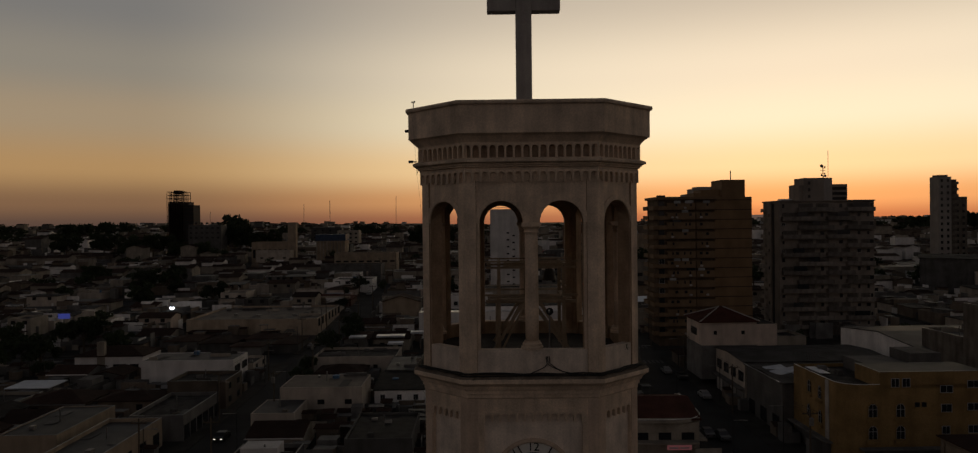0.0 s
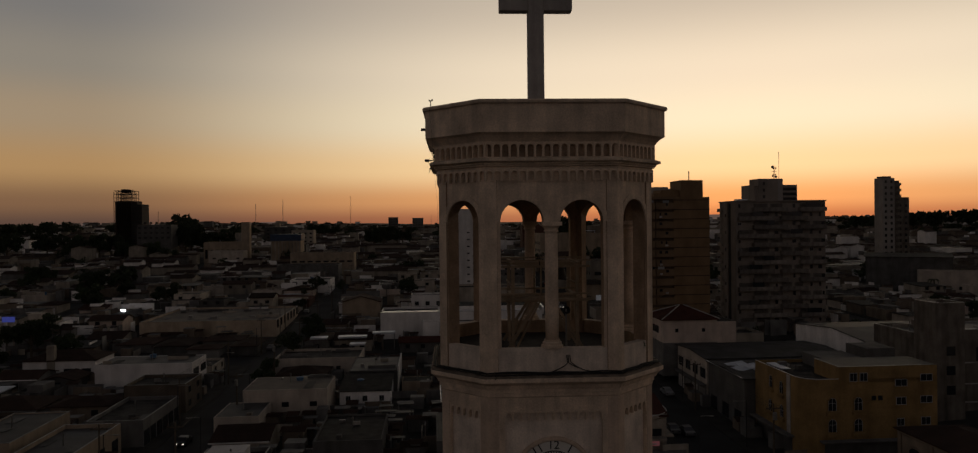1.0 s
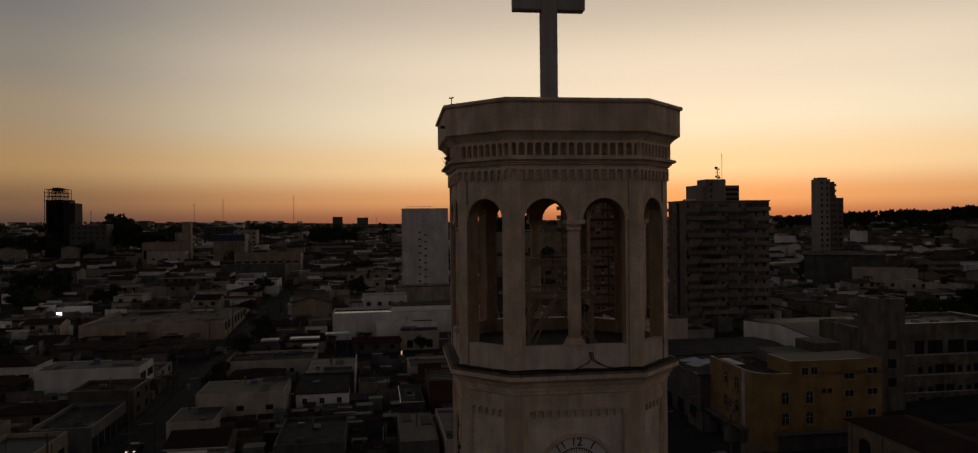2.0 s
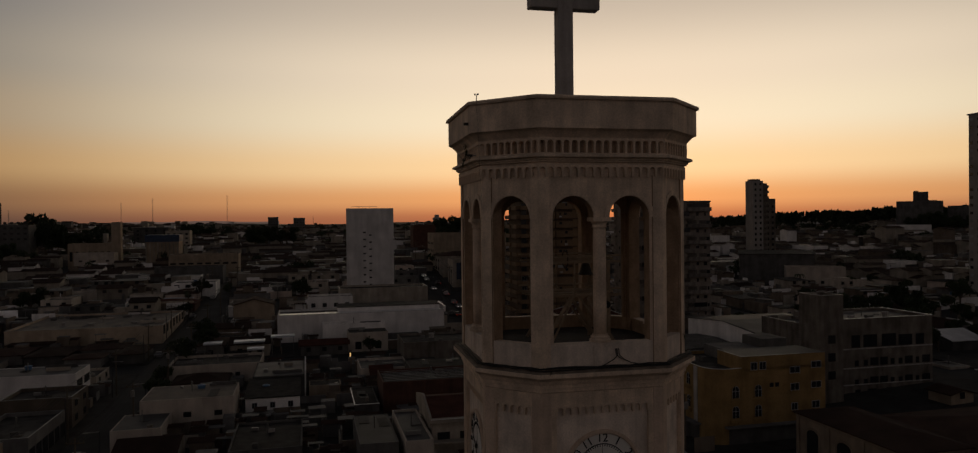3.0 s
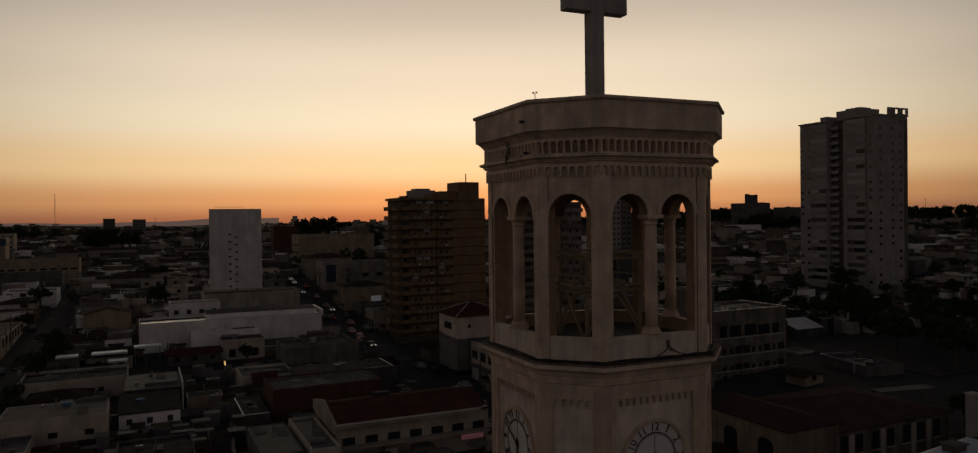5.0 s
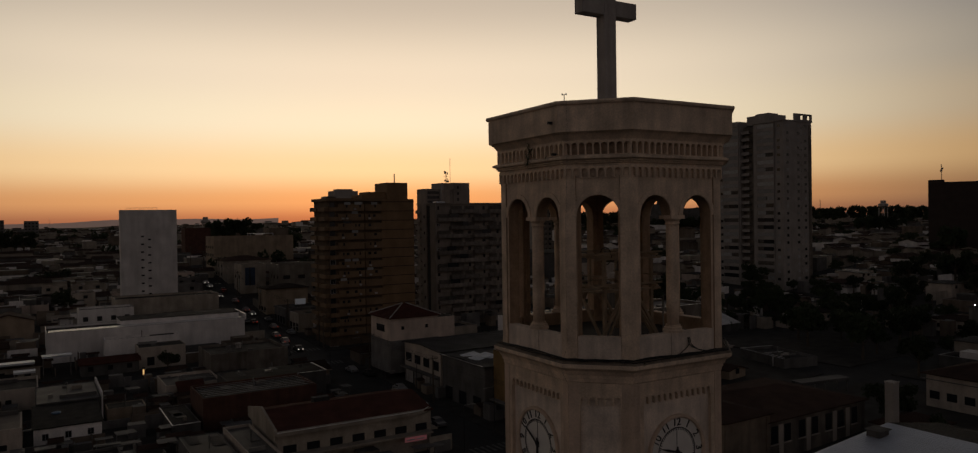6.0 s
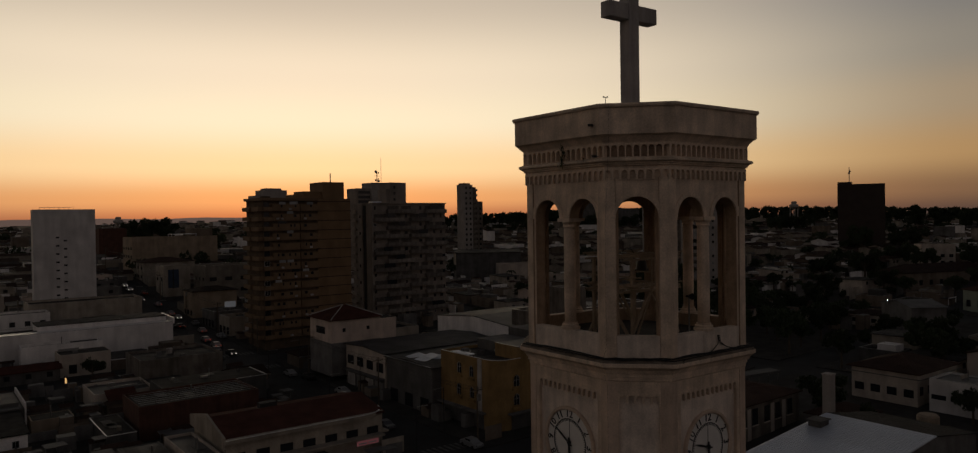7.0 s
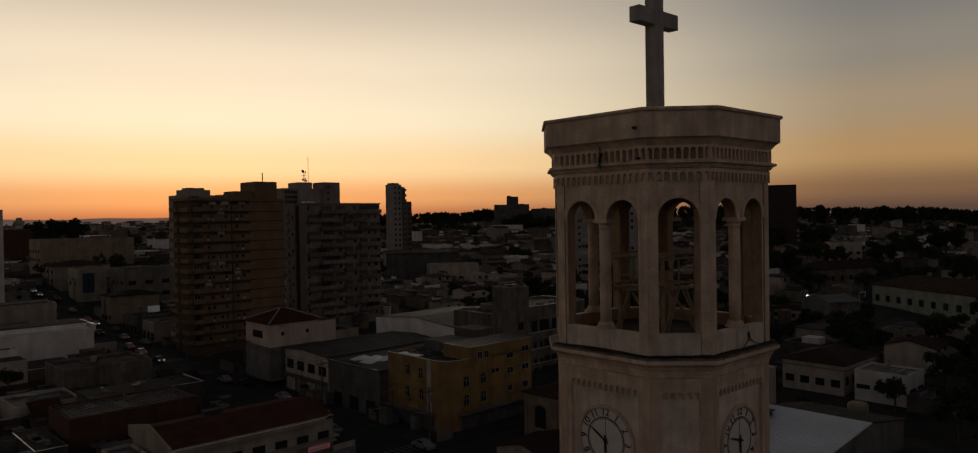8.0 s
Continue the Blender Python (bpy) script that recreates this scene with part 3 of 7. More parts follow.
# cables, camera boxes and aerials
cables = thing("roof_cables", pose(TX, TY, 0), "loose black cables lying along the cornice ledge", "cable")
rng_c = random.Random(4)
for k, (h, z) in enumerate(((4.56, 30.67), (4.50, 30.70), (4.42, 30.715))):
    pts = []
    rg = ring(h)
    for i in (6, 7, 0, 1, 2):
        a, b = Vector(rg[i]), Vector(rg[(i + 1) % 8])
        for q in range(7):
            p = a.lerp(b, q / 7)
            pts.append((p.x + rng_c.uniform(-0.03, 0.03), p.y + rng_c.uniform(-0.03, 0.03), z + rng_c.uniform(-0.01, 0.05)))
    tube("cable", pts, 0.020 + 0.005 * k, CABLE, cables)
for dx, w in ((0.0, 0.9), (0.12, 0.7), (0.05, -0.8)):
    pts = [(0.5 + dx, -H0 - 0.06, 31.35), (0.52 + dx, -H0 - 0.09, 31.1), (0.55 + dx + w * 0.2, -H0 - 0.08, 30.95), (0.55 + dx + w * 0.6, -H0 - 0.12, 30.8), (0.6 + dx + w, -H0 - 0.2, 30.72)]
    tube("cable", pts, 0.018, CABLE, cables)
def on_cant(h, z, q):
    x, y = ring(h)[7]
    return (x + q, y - q, z)


lead = [on_cant(4.88, 40.95, 0.3), on_cant(4.90, 40.7, 0.3), on_cant(4.80, 39.9, 0.28), on_cant(4.66, 38.6, 0.2), on_cant(4.42, 37.2, 0.08), on_cant(4.31, 36.0, 0.0), on_cant(4.31, 31.2, 0.0),
        on_cant(4.6, 30.75, 0), on_cant(4.70, 30.3, 0), on_cant(4.26, 29.6, 0), on_cant(4.26, 20.0, 0)]
tube("down_lead", lead, 0.003, CABLE, cables)


def weed(x, y, z, size, seed):
    """A dry tuft that grows out of a ledge."""
    r = random.Random(seed)
    ob = thing("weed_tuft", pose(TX + x, TY + y, z), "dark dry weed tuft rooted in a ledge crack", "weed", "ledge weeds")
    bm = bmesh.new()
    for _ in range(26):
        a, l, t = r.uniform(0, 6.28), size * r.uniform(0.4, 1.2), r.uniform(-1.0, 0.9)
        d = Vector((math.cos(a) * 0.5, math.sin(a) * 0.5, t)).normalized() * l
        sd = Vector((-math.sin(a), math.cos(a), 0)) * size * 0.06
        face(bm, [(-sd.x, -sd.y, 0), (sd.x, sd.y, 0), (d.x + sd.x * 0.3, d.y + sd.y * 0.3, d.z), (d.x - sd.x * 0.3, d.y - sd.y * 0.3, d.z)])
    part("tuft", bm, LEAF, ob)


for k, (x, y, z, size) in enumerate(((-4.5, -0.28, 39.1, 0.34), (-4.62, -0.3, 38.76, 0.36), (-4.5, -0.2, 39.45, 0.26), (-4.6, -1.6, 38.78, 0.16), (-2.2, -4.66, 30.6, 0.12), (3.6, -3.8, 31.62, 0.15))):
    weed(x, y, z, size, k)
for x, y, z, a in ((-4.86, -2.3, 40.1, 0), (-4.72, -2.35, 38.86, 0)):
    c = thing("security_camera", pose(TX + x, TY + y, z, 0, 0, a), "small dark security camera box on a bracket", "camera box", "tower camera boxes")
    part("housing", boxes((-0.10, 0.08, -0.055, 0.055, -0.05, 0.05)), BLACK, c)
    part("bracket", boxes((0.05, 0.22, -0.02, 0.02, -0.02, 0.02)), STEEL, c)
aer = thing("roof_aerial", pose(TX - 4.55, TY - 2.85, 40.9, 0, 0, 45), "thin metal aerial with a cross arm on the parapet", "aerial")
part("mast", boxes((-0.012, 0.012, -0.012, 0.012, -0.1, 0.27)), STEEL, aer)
part("arm", boxes((-0.01, 0.01, -0.07, 0.07, 0.25, 0.27)), STEEL, aer)
for s in (-0.07, 0.07):
    part("element", boxes((-0.025, 0.025, s - 0.025, s + 0.025, 0.25, 0.31)), STEEL, aer)

# ---- town: builders ----
WIN = {}


def window_mesh(w, h, kind):
    key = (round(w, 2), round(h, 2), kind)
    if key not in WIN:
        f = 0.07
        bm = boxes((-w / 2, w / 2, -0.06, 0.05, 0, f), (-w / 2, w / 2, -0.06, 0.05, h - f, h), (-w / 2, -w / 2 + f, -0.06, 0.05, f, h - f), (w / 2 - f, w / 2, -0.06, 0.05, f, h - f))
        if kind != "dark":
            box(bm, -0.025, 0.025, -0.05, 0.05, f, h - f)
        fm = bpy.data.meshes.new("window")
        bm.to_mesh(fm)
        bm.free()
        fm.materials.append({"white": FRAME_W, "dark": FRAME_D, "lit": FRAME_D}[kind])
        bm = boxes((-w / 2 + f, w / 2 - f, -0.022, 0.03, f, h - f))
        pm = bpy.data.meshes.new("pane")
        bm.to_mesh(pm)
        bm.free()
        pm.materials.append(LITWIN if kind == "lit" else GLASS_D)
        WIN[key] = (fm, pm)
    return WIN[key]


def add_window(parent, m, w, h, kind="dark"):
    fm, pm = window_mesh(w, h, kind)
    ob = shared("window", fm, parent, m)
    shared("pane", pm, ob)
    return ob


def arch_outline(w, h, rise, k=0.0, n=8):
    """Outline of a round-headed opening standing on z = 0, grown by k."""
    a = w / 2 + k
    return [(-a, 0.0)] + [(-a * math.cos(math.pi * q / n), h - rise + (rise + k) * math.sin(math.pi * q / n)) for q in range(n + 1)] + [(a, 0.0)]


def arch_window(parent, m, w, h, rise, hood, surround=0.22, mullion=False):
    """A round-headed window: moulded surround, thin frame and a dark pane set back between them."""
    def band(k0, k1, y0, y1):
        bm = bmesh.new()
        p, q = arch_outline(w, h, rise, k0), arch_outline(w, h, rise, k1)
        for e in range(len(p) - 1):
            for ring4 in ([(p[e], y0), (p[e + 1], y0), (q[e + 1], y0), (q[e], y0)], [(q[e], y0), (q[e + 1], y0), (q[e + 1], y1), (q[e], y1)], [(p[e], y1), (p[e + 1], y1), (p[e + 1], y0), (p[e], y0)]):
                face(bm, [(v[0], y, v[1]) for v, y in ring4])
        return bm
    ob = part("window", band(0.0, surround, -0.09, 0.05), hood, parent)
    ob.matrix_basis = m
    part("window_frame", band(-0.07, 0.0, -0.05, 0.03), FRAME_W if mullion else FRAME_D, ob)
    bm = bmesh.new()
    face(bm, [(x, -0.012, z) for x, z in arch_outline(w, h, rise)])
    if mullion:
        part("glazing_bar", boxes((-0.03, 0.03, -0.045, -0.013, 0.0, h - 0.02), (-w / 2, -0.031, -0.045, -0.013, h * 0.55, h * 0.55 + 0.06), (0.031, w / 2, -0.045, -0.013, h * 0.55, h * 0.55 + 0.06)), FRAME_W, ob)
    part("pane", bm, GLASS_D, ob)
    part("sill", boxes((-w / 2 - surround - 0.05, w / 2 + surround + 0.05, -0.2, 0.0, -0.14, -0.004)), hood, ob)
    return ob


def faces_of(w, d):
    """Poses of the four walls: x along the wall, y inwards, seen from outside."""
    return {"s": (pose(0, -d / 2, 0), w), "e": (pose(w / 2, 0, 0, 0, 0, 90), d), "n": (pose(0, d / 2, 0, 0, 0, 180), w), "w": (pose(-w / 2, 0, 0, 0, 0, -90), d)}


def roof_mesh(kind, w, d, h, pitch, over=0.5):
    """Roof over a w by d plan whose walls end at h."""
    bm = bmesh.new()
    W, D, t = w / 2 + over, d / 2 + over, 0.16
    if kind == "hip":
        r = min(W, D) * pitch
        k = max(0.0, abs(W - D))
        rx, ry = (W - min(W, D) if W > D else 0.02), (D - min(W, D) if D > W else 0.02)
        low = [(-W, -D), (W, -D), (W, D), (-W, D)]
        top = [(-rx, -ry), (rx, -ry), (rx, ry), (-rx, ry)]
        for zo, flip in ((0, False), (-t, True)):
            a = [bm.verts.new((x, y, h + zo)) for x, y in low]
            b = [bm.verts.new((x, y, h + r + zo)) for x, y in top]
            for i in range(4):
                f = (a[i], a[(i + 1) % 4], b[(i + 1) % 4], b[i])
                bm.faces.new(f[::-1] if flip else f)
            bm.faces.new(b[::-1] if flip else b)
            if not flip:
                a0 = a
        for i in range(4):
            bm.faces.new((a[i], a[(i + 1) % 4], a0[(i + 1) % 4], a0[i]))
    elif kind in ("gable", "gable_y", "shed"):
        if kind == "gable":            # ridge along x
            prof = [(-D, 0), (0, D * pitch), (D, 0)]
            P = lambda s, c, z: (s * W, c, h + z)
        elif kind == "gable_y":
            prof = [(-W, 0), (0, W * pitch), (W, 0)]
            P = lambda s, c, z: (c, -s * D, h + z)
        else:
            prof = [(-D, 0), (D, D * pitch)]
            P = lambda s, c, z: (s * W, c, h + z)
        up = [[bm.verts.new(P(s, c, z + 0.02)) for c, z in prof] for s in (-1, 1)]
        dn = [[bm.verts.new(P(s, c, z - t)) for c, z in prof] for s in (-1, 1)]
        for i in range(len(prof) - 1):
            bm.faces.new((up[0][i], up[1][i], up[1][i + 1], up[0][i + 1]))
            bm.faces.new((dn[0][i], dn[0][i + 1], dn[1][i + 1], dn[1][i]))
            for s in (0, 1):
                f = (up[s][i], up[s][i + 1], dn[s][i + 1], dn[s][i])
                bm.faces.new(f if s == 0 else f[::-1])
        bm.faces.new((dn[0][0], dn[1][0], up[1][0], up[0][0]))
        bm.faces.new((dn[1][-1], dn[0][-1], up[0][-1], up[1][-1]))
    return bm


def gable_fill(kind, w, d, h, pitch, bm):
    if kind == "gable":
        for s in (-1, 1):
            f = [(s * w / 2, -d / 2, h), (s * w / 2, d / 2, h), (s * w / 2, 0, h + d / 2 * pitch)]
            face(bm, f if s > 0 else f[::-1])
    elif kind == "gable_y":
        for s in (-1, 1):
            f = [(-w / 2, s * d / 2, h), (w / 2, s * d / 2, h), (0, s * d / 2, h + w / 2 * pitch)]
            face(bm, f if s < 0 else f[::-1])
    elif kind == "shed":
        t = d / 2 * pitch
        face(bm, [(-w / 2, d / 2, h), (-w / 2, d / 2, h + t), (w / 2, d / 2, h + t), (w / 2, d / 2, h)])
        face(bm, [(-w / 2, -d / 2, h), (-w / 2, d / 2, h), (-w / 2, d / 2, h + t)][::-1])
        face(bm, [(w / 2, -d / 2, h), (w / 2, d / 2, h), (w / 2, d / 2, h + t)])


FOOT = []                                     # plans taken up, in street coordinates


def claim(x, y, w, d, rot):
    u, v = uv(x, y)
    a = abs(rot - GRID)
    W, D = w * abs(math.cos(a)) + d * abs(math.sin(a)), d * abs(math.cos(a)) + w * abs(math.sin(a))
    FOOT.append((u - W / 2, u + W / 2, v - D / 2, v + D / 2))


def building(name, label, x, y, w, d, top, wall, roof="flat", roofm=None, pitch=0.35, rot=None, wins=(), parapet=0.6, over=0.5, category="building", group="", base=None, coping=True, round_sw=0.0):
    """A plain building centred on (x, y), w along the street grid's x, d deep; top: height of its eaves or parapet above datum.
    wins: (side, count, z above ground, width, height, kind) rows."""
    r = GRID if rot is None else rot
    g = min(land(x + a * w / 2, y + b * d / 2) for a in (-1, 1) for b in (-1, 1)) if base is None else base
    ob = thing(name, pose(x, y, g, 0, 0, math.degrees(r)), label, category, group)
    claim(x, y, w, d, r)
    h = top - g
    t = 0.22
    bm = bmesh.new()
    zl = -1.0

    def plan(k):
        pts = [(w / 2 - k, -d / 2 + k), (w / 2 - k, d / 2 - k), (-w / 2 + k, d / 2 - k)]
        r = max(0.0, round_sw - k)
        if r > 0:
            for q in range(9):
                a = math.pi + math.pi / 2 * q / 8
                pts.append((-w / 2 + k + r + r * math.cos(a), -d / 2 + k + r + r * math.sin(a)))
        else:
            pts.append((-w / 2 + k, -d / 2 + k))
        return pts

    rings = [[bm.verts.new((x_, y_, z)) for x_, y_ in plan(k)] for z, k in ((zl, 0), (h, 0), (h, t), (zl, t))]
    m_ = len(rings[0])
    for q in range(3):
        for k in range(m_):
            bm.faces.new((rings[q][k], rings[q][(k + 1) % m_], rings[q + 1][(k + 1) % m_], rings[q + 1][k]))
    if roof != "flat":
        gable_fill(roof, w, d, h, pitch, bm)
    part("wall", bm, wall, ob)
    if roof == "flat" and round_sw:
        bm = bmesh.new()
        lo_, hi_ = [[bm.verts.new((x_, y_, z)) for x_, y_ in plan(t - 0.01)] for z in (h - parapet - 0.2, h - parapet)]
        bm.faces.new(hi_)
        bm.faces.new(lo_[::-1])
        for k in range(m_):
            bm.faces.new((lo_[k], lo_[(k + 1) % m_], hi_[(k + 1) % m_], hi_[k]))
        part("roof", bm, roofm or DARKROOF, ob)
        # bright line of sky on the coping, drawn as a pale tube
        tube("coping", [(x_, y_, h + 0.03) for x_, y_ in plan(0.08)[2:] + plan(0.08)[:1]], 0.06, GLINT_TRIM, ob, "pale coping for the sky's glint round the corner")
        clutter(ob, w, d, h - parapet, 6)
    elif roof == "flat":
        part("roof", boxes((-w / 2 + t - 0.01, w / 2 - t + 0.01, -d / 2 + t - 0.01, d / 2 - t + 0.01, h - parapet - 0.2, h - parapet)), roofm or DARKROOF, ob)
        if coping:
            c = 0.0
            bm = boxes((-w / 2 - c, w / 2 + c, -d / 2 - c, -d / 2 + t + c, h + 0.002, h + 0.05), (-w / 2 - c, w / 2 + c, d / 2 - t - c, d / 2 + c, h + 0.002, h + 0.05),
                       (-w / 2 - c, -w / 2 + t + c, -d / 2 + t + c, d / 2 - t - c, h + 0.002, h + 0.05), (w / 2 - t - c, w / 2 + c, -d / 2 + t + c, d / 2 - t - c, h + 0.002, h + 0.05))
            part("coping", bm, COPING, ob)
        if category not in ("tower block", "school") and math.hypot(x, y) < 260:
            clutter(ob, w, d, h - parapet, 2 + int(w * d / 45))
    else:
        part("roof", roof_mesh(roof, w, d, h, pitch, over), roofm or TILE, ob)
    fs = faces_of(w, d)
    for side, n, z, ww, hh, kind in wins:
        m, length = fs[side]
        for k in range(n):
            px = (k + 0.5) * length / n - length / 2
            add_window(ob, m @ pose(px, 0, z), ww, hh, kind)
    return ob


def water_tank(x, y, z, r=0.7, h=1.1, blue=True):
    ob = thing("water_tank", pose(x, y, z), ("blue" if blue else "grey") + " plastic water tank standing on a flat roof", "water tank", "roof water tanks")
    part("tank", lathe(bmesh.new(), [(r * 0.82, 0), (r, h * 0.9), (r * 1.03, h * 0.92)], 14), TANKBLUE if blue else CONCRETE, ob)
    part("lid", lathe(bmesh.new(), [(r * 1.06, h * 0.92), (r * 1.0, h), (r * 0.3, h * 1.12)], 14), TANKBLUE if blue else CONCRETE, ob)
    return ob


def aerial_mast(x, y, z, h, label="thin lattice radio mast on the skyline", arms=0):
    ob = thing("radio_mast", pose(x, y, z), label, "mast")
    bm = bmesh.new()
    k = h * 0.012 + 0.05
    for i in range(3):
        a = i * 2 * math.pi / 3
        cx, cy = k * math.cos(a), k * math.sin(a)
        box(bm, cx - 0.06, cx + 0.06, cy - 0.06, cy + 0.06, 0, h)
    for q in range(int(h / 2)):
        box(bm, -k, k, -0.04, 0.04, q * 2.0, q * 2.0 + 0.1)
        box(bm, -0.04, 0.04, -k, k, q * 2.0 + 1, q * 2.0 + 1.1)
    part("lattice", bm, STEEL, ob)
    for q in range(arms):
        part("antenna", boxes((-0.9 + 0.9 * (q % 2), 0.9 * (q % 2) + 0.3, -0.25, 0.25, h * (0.55 + 0.13 * q), h * (0.55 + 0.13 * q) + 0.9)), STEEL, ob)
    return ob


clut = random.Random(77)


def clutter(ob, w, d, z, n):
    """Small things fixed to a flat roof: ducts, hatches, pipes and low dividing walls."""
    for _ in range(n):
        x, y = clut.uniform(-0.4, 0.4) * w, clut.uniform(-0.4, 0.4) * d
        k = clut.random()
        if k < 0.35:
            a, c, e = clut.uniform(0.2, 0.8), clut.uniform(0.2, 0.6), clut.uniform(0.2, 0.8)
            part("roof_unit", boxes((x - a, x + a, y - c, y + c, z - 0.05, z + e)), clut.choice([CONCRETE, GREYW, GREYW, OFFICE, STEEL]), ob)
        elif k < 0.6:
            part("vent_pipe", lathe(bmesh.new(), [(0.09, z - 0.05), (0.09, z + clut.uniform(0.8, 1.8)), (0.16, z + 1.82), (0.02, z + 1.95)], 8), STEEL, ob)
        elif k < 0.8:
            a = clut.uniform(0.8, min(3.5, 0.3 * w))
            x = max(-w / 2 + a + 0.5, min(w / 2 - a - 0.5, x))
            part("low_wall", boxes((x - a, x + a, y - 0.09, y + 0.09, z - 0.05, z + clut.uniform(0.4, 0.8))), clut.choice([COPING, CREAM, GREYW]), ob)
        else:
            a = clut.uniform(0.8, min(3.0, 0.3 * d))
            y = max(-d / 2 + a + 0.5, min(d / 2 - a - 0.5, y))
            x = max(-w / 2 + 1.2, min(w / 2 - 1.2, x))
            part("roof_sheet", boxes((x - 0.8, x + 0.8, y - a, y + a, z + 0.06, z + 0.1)), clut.choice([SLABROOF, SLABROOF, FIBRE]), ob)


# ---- tower blocks ----
# block with the ochre-brown flank
def block_mesh(name, material, *rows):
    me = bpy.data.meshes.new(name)
    bm = boxes(*rows)
    bm.to_mesh(me)
    bm.free()
    for m_ in (material if isinstance(material, (list, tuple)) else [material]):
        me.materials.append(m_)
    return me


rb = random.Random(19)
B1 = thing("apartment_block", pose(49.9, 208.0, 3, 0, 0, 3.0), "brown ochre-tiled apartment block with balcony bands", "tower block")
claim(55, 208, 28, 14, radians(3))
FH1, HB1 = 2.63, 39.2
# core in the darker brown, which carries the shade between the bands
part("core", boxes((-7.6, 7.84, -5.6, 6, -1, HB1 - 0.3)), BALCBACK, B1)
part("roof_edge", boxes((-8.3, 7.84, -6.6, 6.2, HB1 - 0.3, HB1 + 0.45)), ORANGE, B1)
part("flank", boxes((7.85, 18.1, -6.0, 6.0, -1, HB1 + 0.3)), ORANGE2, B1, "windowless brown flank with dark floor joints")
band_b = block_mesh("parapet_band", ORANGE, (-3.85, 3.85, -0.9, 0.1, -0.1, 0.0), (-3.85, 3.85, -0.9, -0.76, 0.0, 1.75), (-3.85, -3.7, -0.76, 0.4, 0, 1.75), (3.7, 3.85, -0.76, 0.4, 0, 1.75))
band_c = block_mesh("parapet_band", ORANGE, (-2.55, 2.55, -0.9, 0.1, -0.1, 0.0), (-2.55, 2.55, -0.9, -0.76, 0.0, 1.75), (-2.55, -2.4, -0.76, 0.4, 0, 1.75), (2.4, 2.55, -0.76, 0.4, 0, 1.75))
rail_a = block_mesh("corner_balcony", ORANGE, (-1.3, 1.2, -1.0, 0.1, -0.14, 0.0), (-1.3, 1.2, -1.0, -0.9, 0.0, 0.95))
side_b = block_mesh("side_balcony", ORANGE, (-2.4, 2.4, -1.2, 0.2, -0.15, 0.0), (-2.4, 2.4, -1.2, -1.08, 0, 0.95), (-2.4, -2.28, -1.08, 0.1, 0, 0.95), (2.28, 2.4, -1.08, 0.1, 0, 0.95))
joint = block_mesh("floor_joint", DARKBLOCK, (7.86, 18.16, -6.1, 6.1, 0, 0.2))
awning_m = block_mesh("closed_glazing", [GLASS_D], (-1.1, 1.1, -0.05, 0.0, 0, 0.78))
glaze_m = block_mesh("closed_glazing", [FRAME_G], (-0.9, 0.9, -0.05, 0.0, 0, 0.72))
for f in range(14):
    z = HB1 - 0.35 - FH1 * (f + 1)
    if z < 1.2:
        continue
    shared("parapet_band", band_b, B1, pose(-1.5, -5.6, z))
    shared("parapet_band", band_c, B1, pose(5.2, -5.6, z))
    shared("corner_balcony", rail_a, B1, pose(-6.6, -5.6, z))
    shared("floor_joint", joint, B1, pose(0, 0, z + 2.36))
    for c in (3.2, -3.0):
        shared("side_balcony", side_b, B1, pose(-7.6 - 0.25 * rb.random(), c, z + rb.uniform(-0.05, 0.05), 0, 0, -90))
    add_window(B1, pose(-6.7, -5.62, z + 0.9), 1.5, 1.4, "white" if rb.random() < 0.3 else "dark")
    for x in (-3.9, -2.7, -0.4, 1.0, 4.0, 5.6):
        if rb.random() < 0.62:
            add_window(B1, pose(x + rb.uniform(-0.25, 0.25), -6.5, z + 0.85), rb.choice([0.4, 0.5, 0.8]), 0.75, "dark")
        if rb.random() < 0.14:
            shared("closed_glazing", rb.choice([awning_m, glaze_m, awning_m]), B1, pose(x, -6.38, z + 1.76))
        if rb.random() < 0.14:
            part("air_unit", boxes((x - 0.4, x + 0.3, -6.82, -6.5, z + 0.2, z + 0.7)), CONCRETE, B1)
for x in (-2.6, 0.4, 5.4):
    shared("closed_glazing", glaze_m, B1, pose(x, -6.5, HB1 - FH1 + 1.3))
part("lift_house", boxes((10.0, 16.4, -5.6, 3.0, HB1 + 0.3, HB1 + 5.0)), ORANGE2, B1)
part("stair_head", boxes((2.6, 9.99, -4.6, 3.0, HB1 + 0.4, HB1 + 1.5), (4.6, 9.98, -4.2, 2.0, HB1 + 1.5, HB1 + 2.35)), ORANGE2, B1)
part("roof_planter", boxes((-7.6, -5.6, -5.6, -3.8, HB1 + 0.46, HB1 + 0.9)), BARK, B1)
aerial_mast(63.2, 205, 47.2, 2.6, "thin aerial rod on a roof")
far_tank = thing("apartment_block", pose(84.6, 312, 10, 0, 0, 3), "grey rear block with a stepped tank house", "tower block")
claim(84.6, 312, 15, 12, radians(3))
part("body", boxes((-7.5, 7.5, -6, 6, -1, 37.0)), BLOCKGREY, far_tank)
part("tank_house", boxes((-5.2, 5.2, -4, 4, 37.0, 39.2), (-3.4, 3.2, -3, 3, 39.2, 40.0)), BLOCKGREY, far_tank)
